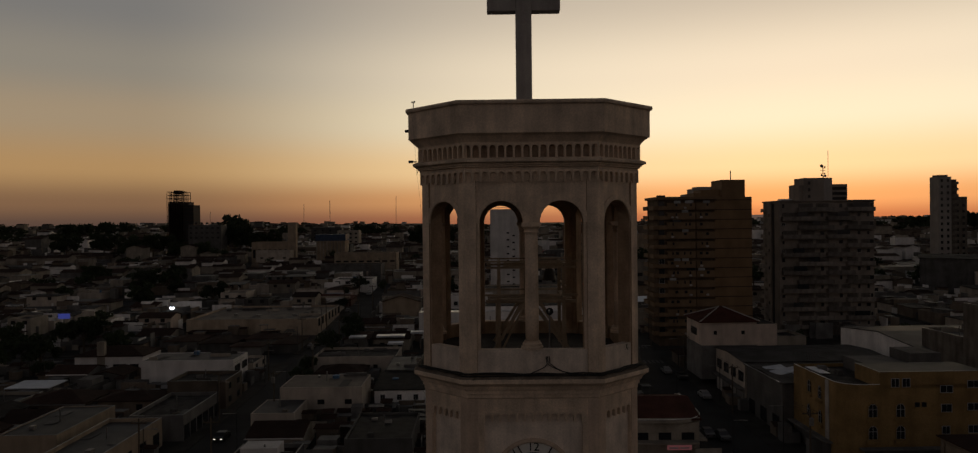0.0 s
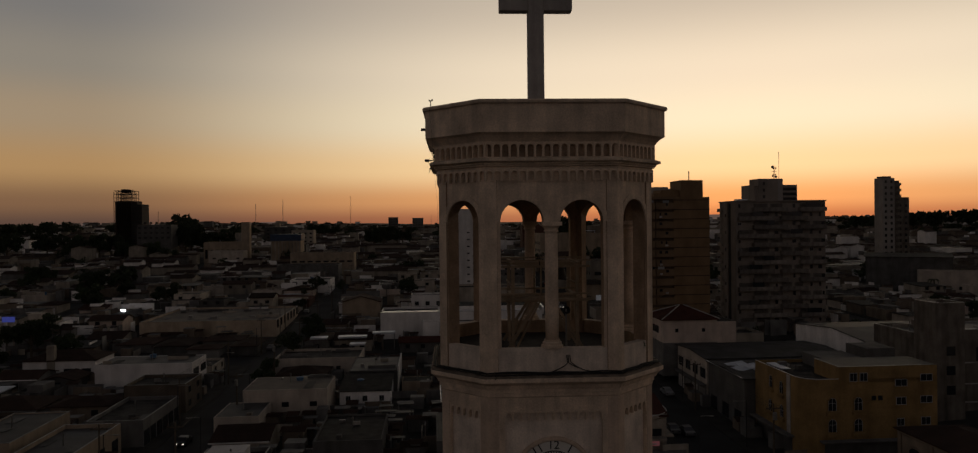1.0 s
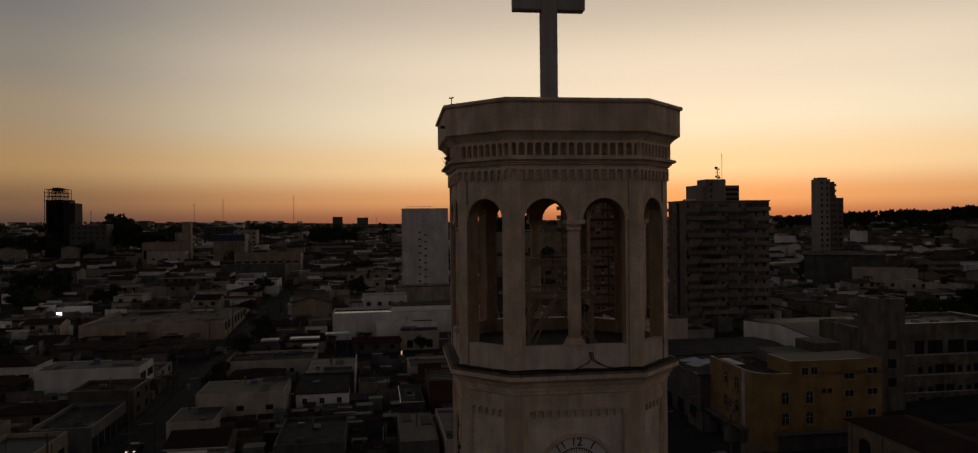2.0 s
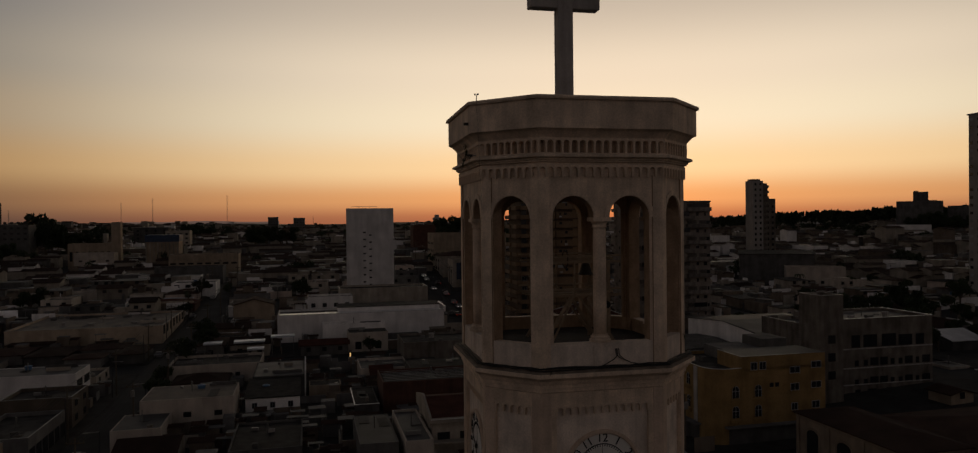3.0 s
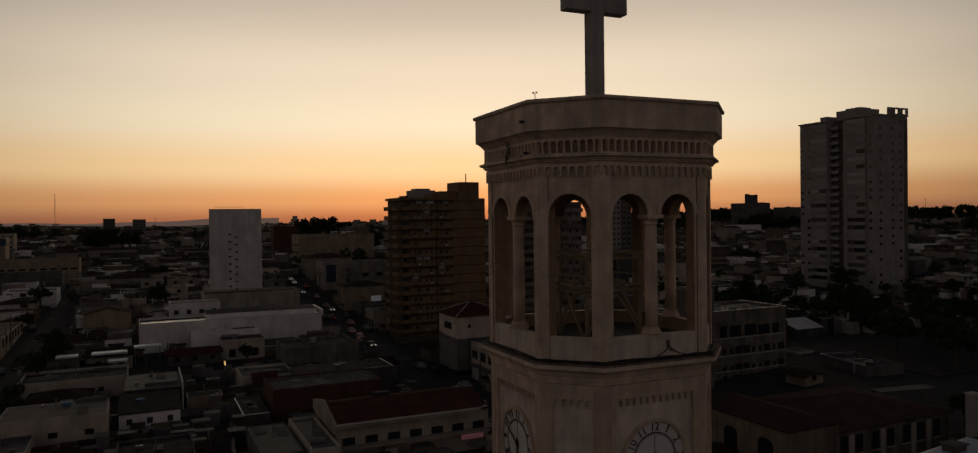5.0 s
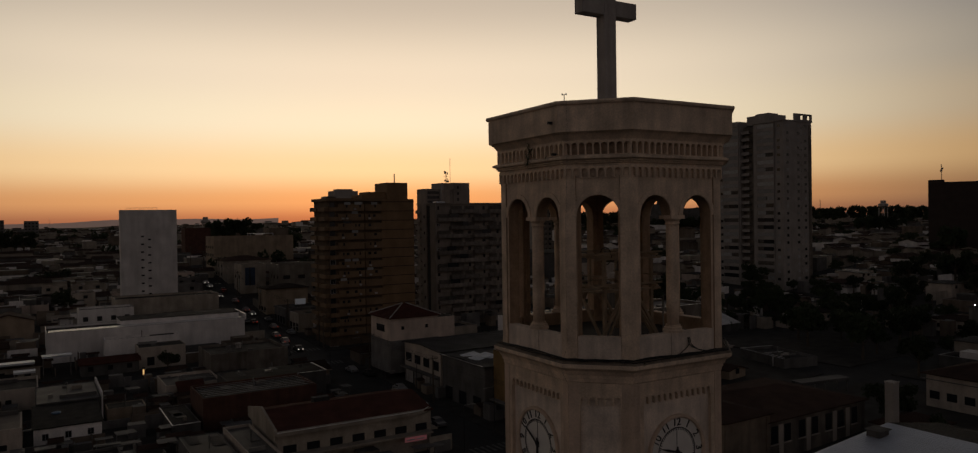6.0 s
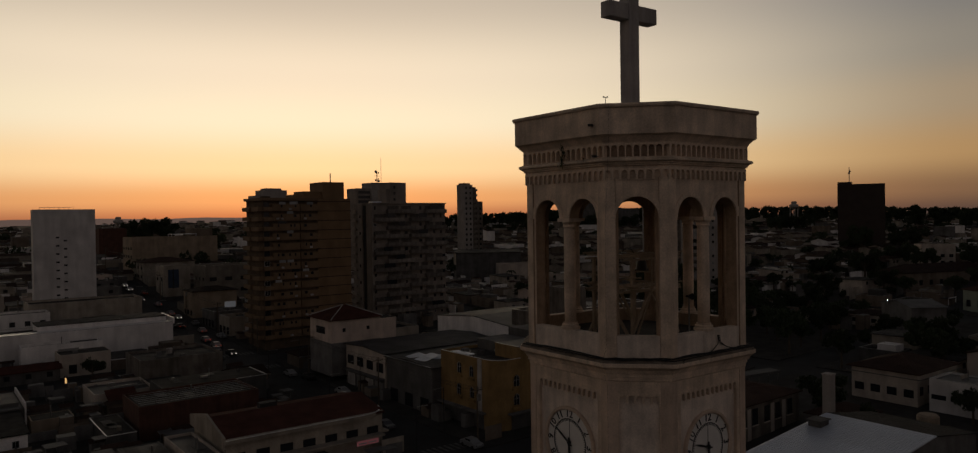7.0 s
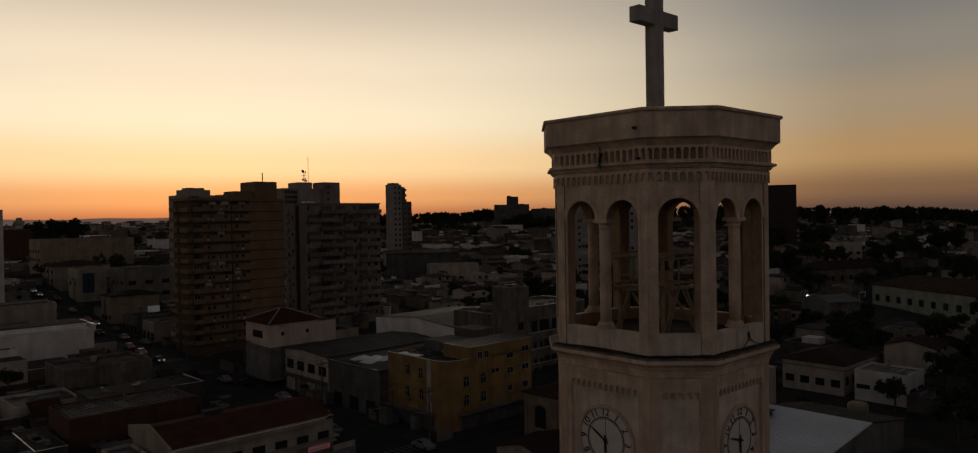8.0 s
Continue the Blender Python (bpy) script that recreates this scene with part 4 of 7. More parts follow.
for k in range(6):
    for x in (-5, -1.6, 1.6, 5):
        add_window(far_tank, pose(x, -6, 33 - 2.8 * k), 1.3, 1.2, "dark")

# beige block with balconies that step from floor to floor
B2 = thing("apartment_block", pose(90.9, 214.7, 4, 0, 0, 1.75), "beige apartment block with staggered balconies", "tower block")
claim(90.9, 214.7, 28, 14, radians(1.75))
FH2, HB2 = 2.52, 37.2
part("core", boxes((-13.0, 13.3, -6.2, 6.5, -1, HB2 - 0.05)), BEIGE, B2)
part("roof_edge", boxes((-13.35, 13.35, -6.75, 6.55, HB2 - 0.05, HB2 + 0.3)), BEIGE, B2)
for ya, yb, d_ in ((-6.5, -3.0, 0.5), (-0.4, 2.6, 0.45)):
    part("side_pier", boxes((-13.0 - d_, -12.99, ya, yb, -1, HB2 - 0.06)), BEIGE, B2)
part("side_recess", boxes((-13.06, -12.98, -2.98, -0.42, 0, HB2 - 0.5)), FRAME_D, B2, "dark recessed bay")
RUNS = ((-12.9, -2.6), (-8.5, 1.4), (-0.3, 7.4), (5.2, 13.0))
run_m, dark_m = [], []
for xa, xb in RUNS:
    w2 = (xb - xa) / 2
    run_m.append(block_mesh("balcony", BALCG, (-w2, w2, -1.5, 0.05, -0.16, 0.0), (-w2, w2, -1.5, -1.36, 0.0, 1.0), (-w2, -w2 + 0.14, -1.36, 0.02, 0.0, 1.0), (w2 - 0.14, w2, -1.36, 0.02, 0.0, 1.0)))
    dark_m.append(block_mesh("balcony_opening", BALCSHADE, (-w2 + 0.4, -0.4, -0.035, 0.02, 0.05, 2.1), (0.4, w2 - 0.9, -0.035, 0.02, 0.05, 2.1)))
nw_m = block_mesh("side_balcony", BEIGE, (-1.6, 1.6, -0.9, 0.1, -0.14, 0), (-1.6, 1.6, -0.9, -0.78, 0, 0.9))
for f in range(14):
    z = HB2 - 0.2 - FH2 * (f + 1)
    if z < 1.0:
        continue
    for q in ((0, 2) if f % 2 else (1, 3)):
        xm = (RUNS[q][0] + RUNS[q][1]) / 2
        shared("balcony", run_m[q], B2, pose(xm, -6.2, z))
        shared("balcony_opening", dark_m[q], B2, pose(xm, -6.2, z))
        if rb.random() < 0.45:
            part("balcony_glazing", boxes((xm - rb.uniform(1, 3), xm + rb.uniform(0.5, 2.5), -7.64, -7.60, z + 1.0, z + 2.3)), GLASS_D, B2)
    for x in ((-12.3, 3.9, 12.6) if f % 2 == 0 else (-12.2, -1.4, 9.0, 11.6)):
        add_window(B2, pose(x, -6.2, z + 0.9), rb.choice([0.6, 0.8, 1.1]), rb.choice([0.9, 1.1]), "dark" if rb.random() < 0.85 else "white")
    shared("side_balcony", nw_m, B2, pose(-13.0, 4.6, z, 0, 0, -90))
    if f % 2:
        add_window(B2, pose(-13.45, 1.0, z + 0.9, 0, 0, -90), 0.7, 0.9, "dark")
part("tank_house", boxes((-5.2, 0.6, -3.2, 3.0, HB2 + 0.35, HB2 + 6.7)), BEIGE, B2)
part("tank_step", boxes((-6.2, -5.21, -2.6, 2.6, HB2 + 0.35, HB2 + 4.6)), BEIGE, B2)
for k in range(3):
    add_window(B2, pose(-3.6, -3.2, HB2 + 1.0 + 1.9 * k), 0.7, 0.9, "dark")
# small white highlight at the roof edge, built as a pale sheet
part("skylight", boxes((-12.5, -9.6, -5.6, -3.0, HB2 + 0.36, HB2 + 0.75)), METALROOF, B2, "pale sheet added for a highlight at the roof edge")

# the block behind it, with antennas
BK = thing("apartment_block", pose(139.0, 326, 12, 0, 0, 1.75), "pale rear block with ribbon windows and a roof tower", "tower block")
claim(139, 326, 22, 12, radians(1.75))
part("body", boxes((-10.4, 10.6, -4.5, 6, -1, 39.1)), BEIGE, BK)
part("stair_tower", boxes((-3.5, 3.3, -6, 4, -1, 41.8)), BLOCKGREY, BK)
for k in range(7):
    for xa, xb in ((-10.0, -3.9), (3.7, 10.2)):
        part("ribbon_window", boxes((xa, xb, -4.56, -4.48, 36.6 - 2.2 * k, 37.9 - 2.2 * k)), GLASS_D, BK)
am = aerial_mast(139.4, 322, 53.8, 5.6, "cluster of antennas on a rooftop mast", 0)
for k, (x, y, z, r) in enumerate(((-0.7, -0.3, 5.2, 0.75), (0.8, 0.1, 4.7, 0.6), (0.6, -0.2, 1.9, 0.5), (-0.5, 0.2, 1.3, 0.5), (0.9, 0.0, 0.9, 0.6))):
    d_ = part("dish_antenna", lathe(bmesh.new(), [(r, 0.0), (r * 0.85, 0.12), (r * 0.4, 0.25), (0.06, 0.3)], 12), STEEL, am)
    d_.matrix_basis = pose(x, y, z, 80 + 15 * (k % 3), 0, 40 * k)
part("stay_bar", boxes((-1.3, 1.3, -0.05, 0.05, 3.2, 3.32), (-0.9, 0.9, -0.05, 0.05, 1.9, 2.0)), STEEL, am)
ar = thing("whip_aerial", pose(141.6, 322, 53.8), "thin whip aerial on a roof", "aerial")
part("rod", boxes((-0.07, 0.07, -0.07, 0.07, 0, 12)), STEEL, ar)

# pair of far blocks
B3 = thing("apartment_block", pose(190.2, 323.0, 12, 0, 0, 3), "slim grey apartment tower with a lower wing", "tower block")
claim(196, 325, 20, 10, radians(3))
part("body", boxes((-2.7, 2.9, -3, 3, -1, 41.7)), BLOCKGREY, B3)
part("stair_bay", boxes((2.91, 6.4, -1.6, 3.4, -1, 39.6)), OFFICE, B3)
part("wing", boxes((6.41, 12.6, 1.0, 7, -1, 33.2)), OFFICE, B3, "lower wing")
part("lift_house", boxes((-2.2, 2.0, -2, 2, 41.7, 42.5)), OFFICE, B3)
bal3 = block_mesh("balcony", OFFICE, (-1.7, 1.7, -1.0, 0.05, -0.15, 0), (-1.7, 1.7, -1.0, -0.88, 0, 1.0))
strip3 = block_mesh("balcony_opening", BALCSHADE, (-1.4, 1.4, -0.04, 0.02, 0.05, 2.0))
for f in range(15):
    z = 41.2 - 2.65 * (f + 1)
    shared("balcony", bal3, B3, pose(4.7, -1.6, z))
    shared("balcony_opening", strip3, B3, pose(4.7, -1.6, z))
    for x in (-1.3, 1.4):
        add_window(B3, pose(x, -3, z + 0.9), 1.0, 1.2, "dark")
    if z < 30:
        for x in (8.2, 11.0):
            add_window(B3, pose(x, 1.0, z + 0.9), 1.2, 1.2, "dark")

# white slab with slit windows
WT = building("office_block", "blank white office block with two columns of slit windows", 4.6, 277.5, 16.9, 12, 40.9, WHITE, rot=radians(-2), category="office building", base=6)
for k in range(9):
    add_window(WT, pose(-2.0, -6, 26.0 - 2.55 * k), 0.95, 0.5, "dark")
    add_window(WT, pose(0.1, -6, 25.0 - 2.55 * k), 0.95, 0.5, "dark")
bm = bmesh.new()
for k in range(8):
    x = -6.6 + 1.3 * k
    box(bm, x - 0.03, x + 0.03, -5.5, -5.44, 34.3, 35.7)
box(bm, -6.6, 2.6, -5.5, -5.44, 35.55, 35.65)
part("roof_rail", bm, STEEL, WT)

# tall slab in pale grey
HI = thing("apartment_tower", pose(221.0, 205.9, 8, 0, 0, 1.0), "tall grey apartment tower with glazed balconies", "tower block")
claim(221.6, 205.2, 17, 34, radians(1))
HH2, FH3 = 63.6, 2.75
part("core", boxes((-8.3, 8.3, -16.75, -3.2, -1, HH2), (-8.3, 8.3, 3.2, 16.75, -1, HH2)), BLOCKGREY, HI)
part("recessed_core", boxes((-6.2, 7.0, -3.19, 3.19, -1, HH2 - 0.6)), OFFICE, HI, "deep stair bay between the wings")
part("roof_edge", boxes((-8.9, 8.6, -17.1, -3.2, HH2, HH2 + 0.45), (-8.9, 8.6, 3.2, 17.0, HH2, HH2 + 0.45)), BLOCKGREY, HI)
WF = pose(-8.3, 0, 0, 0, 0, -90)
SF = pose(0, -16.75, 0)
frame_m = block_mesh("balcony", BLOCKGREY, (-3.9, 3.9, -0.55, 0.05, -0.2, 0), (-3.9, -3.75, -0.55, 0.05, 0, 2.55), (3.75, 3.9, -0.55, 0.05, 0, 2.55), (-3.75, 3.75, -0.55, -0.45, 0, 1.05))
open_m = block_mesh("balcony_opening", BALCSHADE, (-3.7, 3.7, -0.04, 0.02, 0.02, 2.5))
pane_m = [block_mesh("balcony_glazing", m_, (xa, xb, -0.52, -0.48, 1.07, 2.5)) for m_, xa, xb in ((GLASS_D, -3.7, 3.7), (FRAME_G, -3.7, 3.7), (FRAME_G, -3.7, 0.2), (FRAME_G, 0.8, 3.7), (GLASS_D, -1.0, 3.7))]
inner_m = block_mesh("stair_balcony", BLOCKGREY, (-3.1, 0.6, -1.6, 0.05, -0.2, 0), (-3.1, 0.6, -1.6, -1.48, 0, 1.0))
shade_m = block_mesh("window_shutter", FRAME_G, (-0.6, 0.6, -0.06, 0.0, 0, 1.0))
for f in range(22):
    z = HH2 - 0.35 - FH3 * (f + 1)
    for c in (-7.6, 9.0):
        shared("balcony", frame_m, HI, WF @ pose(c, 0, z))
        shared("balcony_opening", open_m, HI, WF @ pose(c, 0, z))
        for k in range(rb.choice([0, 1, 1, 1, 2]) if f > 8 else 1):
            shared("balcony_glazing", rb.choice(pane_m) if f > 8 else pane_m[1 if rb.random() < 0.8 else 2], HI, WF @ pose(c, 0.012 * k, z))
    shared("stair_balcony", inner_m, HI, pose(-6.2, 0, z, 0, 0, -90))
    for m_, places in ((WF, (-15.6, -12.6, 14.6)), (SF, (-5.9, 0.4, 4.6))):
        for px in places:
            if rb.random() < 0.35:
                shared("window_shutter", shade_m, HI, m_ @ pose(px, 0, z + 0.95))
            else:
                add_window(HI, m_ @ pose(px, 0, z + 0.95), 1.2, 1.0, "dark")
    part("air_unit", boxes((1.9, 2.6, -17.1, -16.76, z + 0.5, z + 1.0)), CONCRETE, HI)
part("dark_edge", boxes((6.4, 8.34, -16.8, -16.74, 0, HH2 - 1)), OFFICE, HI, "darker strip at the corner")
part("lift_house", boxes((-5, 5, -8, 2.5, HH2 + 0.2, HH2 + 3.8), (-3, 3, -6, 0, HH2 + 3.8, HH2 + 4.6)), BLOCKGREY, HI)
part("tank", boxes((-6, 0, 6, 9, HH2 + 0.45, HH2 + 2.4)), BLOCKGREY, HI)
bm = boxes((-2.0, 8.5, -17, -16.4, HH2 + 0.45, HH2 + 0.9), (-2.0, 8.5, -17, -16.4, HH2 + 2.5, HH2 + 3.1))
for xa, xb in ((-2.0, 1.6), (3.6, 5.6), (7.6, 8.5)):
    box(bm, xa, xb, -17, -16.4, HH2 + 0.9, HH2 + 2.5)
part("roof_screen", bm, BLOCKGREY, HI, "rooftop wall with two square holes")

# dark block with aerial, unfinished block, stepped far blocks
DK = building("office_block", "dark windowless block with an aerial on its roof", 353.2, 201.5, 21.5, 14, 51.0, DARKBLOCK, rot=radians(-62), category="office building", base=20)
part("upper_storey", boxes((-10.7, -4.0, -6.9, 6.9, 29.5, 32.2)), DARKBLOCK, DK)
aerial_mast(350.5, 206, 52, 8, "antenna mast on a block roof", 2)
UF = thing("unfinished_block", pose(-216, 492, 14), "bare concrete frame of an unfinished tower block", "construction")
claim(-216, 492, 24, 14, 0)
part("core", boxes((-3.5, 12.5, -5, 6, -1, 35.5)), FRAME_D, UF)
bm = bmesh.new()
for z in (37.4, 39.7, 42.0, 44.2):
    box(bm, -4.9, 6.3, -6, 6, z, z + 0.25)
for k in range(8):
    for q in range(3):
        box(bm, -4.9 + 1.56 * k, -4.62 + 1.56 * k, -5.9 + 5.7 * q, -5.6 + 5.7 * q, -1, 43.6 + ((k * 5 + q) % 4) * 0.5)
box(bm, -1.0, 2.4, -3, 3, 43.0, 45.4)
part("concrete_frame", bm, DARKBLOCK, UF)
part("infill", boxes((-4.4, 6.0, -5.0, 5.0, -1, 37.2), (6.01, 9.0, -4, 4, 35.5, 37.6)), DARKBLOCK, UF)
for k in range(12):
    part("slab_edge", boxes((-5.0, 12.7, -6.1, 6.1, 2.0 + 2.9 * k, 2.16 + 2.9 * k)), BRICK, UF)
building("office_block", "pale low offices beside an unfinished frame", -184, 462, 20, 12, 36.2, GREYW, category="office building", wins=[("s", 6, 14 + 3 * k, 1.6, 1.1, "dark") for k in range(4)])
S1 = building("apartment_block", "dark stepped block on the skyline", 412.7, 465.3, 29.5, 14, 46.7, GREYW, rot=radians(-42), category="tower block", base=20)
part("upper_storey", boxes((-4.0, 5.6, -6.8, 5, 26, 33.4), (-3.6, -0.6, -4, 4, 33.4, 34.2), (5.61, 11, -4, 4, 26, 27.2)), GREYW, S1)
building("warehouse", "long low dark hall on the skyline", 447, 456, 27, 12, 43.2, GREYW, rot=radians(-45), category="warehouse", coping=False)

# ---- the nearer buildings, one by one ----
def row_of(side, n, zs, w, h, kind="dark"):
    return [(side, n, z, w, h, kind) for z in zs]


b = building
b("warehouse", "long cream warehouse with a pilastered street front", -75.5, 238.0, 39, 36, 8.0, WAREH, "flat", TANROOF, wins=row_of("e", 7, (2.6,), 2.4, 2.4), category="warehouse")
for x, y, w, d in ((-88, 207, 9, 12), (-77.5, 205, 9, 14), (-66.5, 209, 10, 9), (-58.5, 203, 6.5, 13), (-68, 198, 8, 7), (-87, 217, 10, 4)):
    b("shed", "low brown-tiled yard shed before a warehouse", x, y, w, d, land(x, y) + 2.3, GREYW, "hip", TILE, 0.16, category="shed", group="yard sheds")
b("warehouse", "tan rendered shed beside a long warehouse", -110, 243, 10, 26, 7.0, W1WALL, "gable_y", FIBRE, 0.15, category="warehouse")
b("office_building", "white two-storey office with a row of windows", -62, 312.5, 16.3, 14, 13.2, WHITE, wins=row_of("s", 4, (3.6,), 1.9, 1.2))
b("shop_building", "white flat-roofed shop building with dark street windows", -69, 165.0, 20, 10, 6.9, WHITE, "flat", SLABROOF, parapet=0.12, coping=False, wins=row_of("e", 2, (3.2,), 3.6, 1.6))
b("house", "tan two-storey house with a dark flat roof", -60, 148, 11.3, 10, 6.0, TANW, wins=row_of("e", 2, (1, 3.6), 1.4, 1.2))
b("house", "tan rendered house with a sloping grey roof", -72.2, 119, 9, 18, 5.0, W1WALL, "flat", SLABROOF, 0.05, parapet=0.15)
b("shop_building", "low shop with a pale concrete roof and rooflights", -60.3, 111.0, 8.6, 19, 4.8, W1WALL, "flat", SLABROOF, wins=row_of("e", 4, (0.4,), 2.2, 2.4))
b("shop_building", "row of small shops with dark shutters", -58.5, 131.2, 9, 17, 4.6, GREYW, wins=row_of("e", 6, (0.3,), 2.3, 2.5))
b("hall", "white walled yard hall with a long parapet", -35.0, 179, 19.5, 13, 5.2, STUCCO, "flat", DARKROOF, wins=row_of("s", 2, (1.6,), 1.0, 0.8), coping=False)
b("shop_building", "cream flat-roofed building with deep eaves", -34.2, 142.5, 15.2, 11.4, 6.0, STUCCO, "flat", TANROOF, wins=row_of("s", 3, (2.6,), 1.3, 0.9), parapet=0.04, coping=False)
b("house", "low pale house with a grey slab roof", -39.9, 131, 7.4, 10, 4.0, STUCCO, "flat", SLABROOF, parapet=0.06, coping=False)
b("house", "small white house with three windows", -20.5, 149.2, 9.6, 12.3, 4.1, WHITE, "shed", DARKROOF, 0.16, over=0.25, wins=[("s", 3, 1.7, 0.95, 1.1, "white")])
b("house", "grey slab-roofed house behind a small white one", -20.3, 163.6, 10, 16, 5.4, GREYW, "flat", SLABROOF, parapet=0.08, coping=False)
PW = thing("party_wall", pose(-15.1, 163.6, 1.0, 0, 0, 1.75), "white party wall rising above a flat slab roof", "wall")
part("wall", boxes((-0.12, 0.12, -8, 8, -1, 5.2)), WHITE, PW)
b("shed", "dark corrugated shed roofs in a back yard", -19, 116.3, 10, 15, 4.6, GREYW, "flat", DARKROOF, parapet=0.35, category="shed", coping=False)
b("warehouse", "long white warehouse with a raised end parapet", -1.0, 222.0, 47, 14, 10.2, WHITE, "flat", DARKROOF, wins=[("s", 7, 3.2, 0.01, 0.01, "dark")][:0], category="warehouse")
WC = thing("clerestory", pose(6.6, 222.6, 3, 0, 0, 1.75), "white set-back clerestory with a dark roof on a warehouse", "building")
part("wall", boxes((-14.4, 15.2, -3.4, 5.8, 6.3, 8.4)), WHITE, WC)
part("roof", boxes((-14.6, 15.4, -3.6, 6.0, 8.404, 8.6)), DARKROOF, WC)
part("roof_strip", boxes((-30.6, 15.2, -7.3, -3.41, 7.22, 7.3)), ROOFPALE, WC, "pale sheet roof along the front")
part("small_window", boxes((-29.0, -27.8, -7.0, -6.9, 3.6, 4.4)), FRAME_D, WC)
WP = thing("gable_parapet", pose(23.2, 223.9, 3), "white sloping end parapet of a warehouse", "parapet")
part("parapet", boxes((-0.2, 0.2, -7.0, 7.0, 6.5, 8.0)), WHITE, WP)
part("coping", boxes((-0.25, 0.25, -7.05, 7.05, 8.004, 8.06)), GLINT_TRIM, WP)
b("annex", "low white annex in front of a warehouse", -3.5, 211.0, 17, 5, 8.2, WHITE, "flat", SLABROOF, coping=False)
b("annex", "small pale annex with a sloping dark roof", -0.2, 202.2, 10.4, 7, 7.0, STUCCO, "flat", DARKROOF, parapet=0.05, coping=False, wins=[("s", 2, 0.8, 1.6, 2.0, "dark")])
b("house", "brown tiled cottage behind a yard", -11.5, 199.5, 12, 6, 4.6, GREYW, "gable", TILE_RED, 0.3, wins=[("s", 3, 1.2, 1.1, 1.1, "dark")])
LH = b("house", "low white house with a red tiled porch", 1.6, 169.0, 10.6, 12, 4.5, STUCCO, "flat", SLABROOF, coping=False, wins=[("s", 2, 1.2, 1.3, 1.2, "dark")])
bm = bmesh.new()
lo = [bm.verts.new(p) for p in ((-3.6, -9.6, 2.9), (1.6, -9.6, 2.9), (1.6, -5.9, 4.3), (-3.6, -5.9, 4.3))]
hi = [bm.verts.new((v.co.x, v.co.y, v.co.z + 0.14)) for v in lo]
for f_ in ((0, 3, 2, 1), (4, 5, 6, 7), (0, 1, 5, 4), (1, 2, 6, 5), (2, 3, 7, 6), (3, 0, 4, 7)):
    bm.faces.new([(lo + hi)[q] for q in f_])
part("porch_roof", bm, TILE_RED, LH)
for x in (-3.4, 1.4):
    part("porch_post", boxes((x - 0.12, x + 0.12, -9.5, -9.26, -0.8, 2.9)), STUCCO, LH)
LB = b("shed", "dark sunken yard roof edged in pale metal", -3.6, 143.4, 4.4, 14, 3.2, GREYW, "flat", DARKROOF, parapet=0.1, coping=False, category="shed")
z = 3.2 - LB.location.z
part("flashing", boxes((-2.26, -2.1, -7.05, 7.0, z + 0.005, z + 0.09), (-2.1, 2.2, -7.05, -6.9, z + 0.005, z + 0.09)), GLINT_TRIM, LB, "pale metal roof edge")
b("shed", "small tan yard shed with a flat roof", -11.0, 158.0, 6.4, 5, 3.0, W1WALL, "flat", DARKROOF, parapet=0.05, coping=False, category="shed")
DR = b("warehouse", "dark low-pitched roof over an open yard", 15.8, 157.6, 19.4, 9.4, 6.0, GREYW, "flat", DARKROOF, parapet=0.02, coping=False, category="warehouse")
z = 6.0 - DR.location.z
part("flashing", boxes((9.6, 9.8, -4.75, 4.7, z + 0.01, z + 0.09), (-9.7, 9.6, -4.85, -4.75, z + 0.01, z + 0.06)), GLINT_TRIM, DR, "pale metal roof edge")
b("house", "narrow grey-roofed house with a white party wall", 2.4, 115.2, 4.0, 18, 5.0, STUCCO, "flat", SLABROOF, parapet=0.4, coping=False)
b("house", "white upper storey with two windows", -10, 245, 14, 8, 12.6, WHITE, wins=[("s", 4, 5.6, 1.3, 1.3, "dark")])
b("workshop", "grey concrete workshop with stained parapets", 15.5, 184, 17, 14, 7.4, OFFICE, "flat", DARKROOF, coping=False)
PG = b("workshop", "red-brown brick workshop with pale roof battens", 9.6, 146.3, 20, 12, 6.2, BRICK, "flat", DARKROOF, coping=False)
for k in range(7):
    part("roof_batten", boxes((-9.6, 9.6, -5.2 + 1.4 * k, -5.15 + 1.4 * k, 6.05, 6.10)), FRAME_W, PG)
RB = b("corner_building", "cream corner building with a red tiled roof and rounded canopy", 17.0, 118.7, 24.0, 15.5, 6.6, CREAM, "gable", TILE_RED, 0.20, rot=radians(0.5), over=0.3, wins=row_of("s", 7, (3.1,), 1.9, 1.5) + row_of("e", 3, (3.3,), 1.9, 1.2))
bm = bmesh.new()
arc = [(8.2 + 4.6 * math.sin(a), -4.2 - 4.6 * math.cos(a)) for a in [math.pi / 2 * k / 8 for k in range(9)]]
outline = [(-12.4, -8.8)] + arc + [(12.8, 8.0), (12.1, 8.0), (12.1, -7.76), (-12.4, -7.76)]
lo = [bm.verts.new((x, y, 6.25)) for x, y in outline]
hi = [bm.verts.new((x, y, 6.75)) for x, y in outline]
for k in range(len(outline)):
    bm.faces.new((lo[k], lo[(k + 1) % len(outline)], hi[(k + 1) % len(outline)], hi[k]))
bm.faces.new(hi)
bm.faces.new(lo[::-1])
part("rounded_fascia", bm, CREAM, RB)
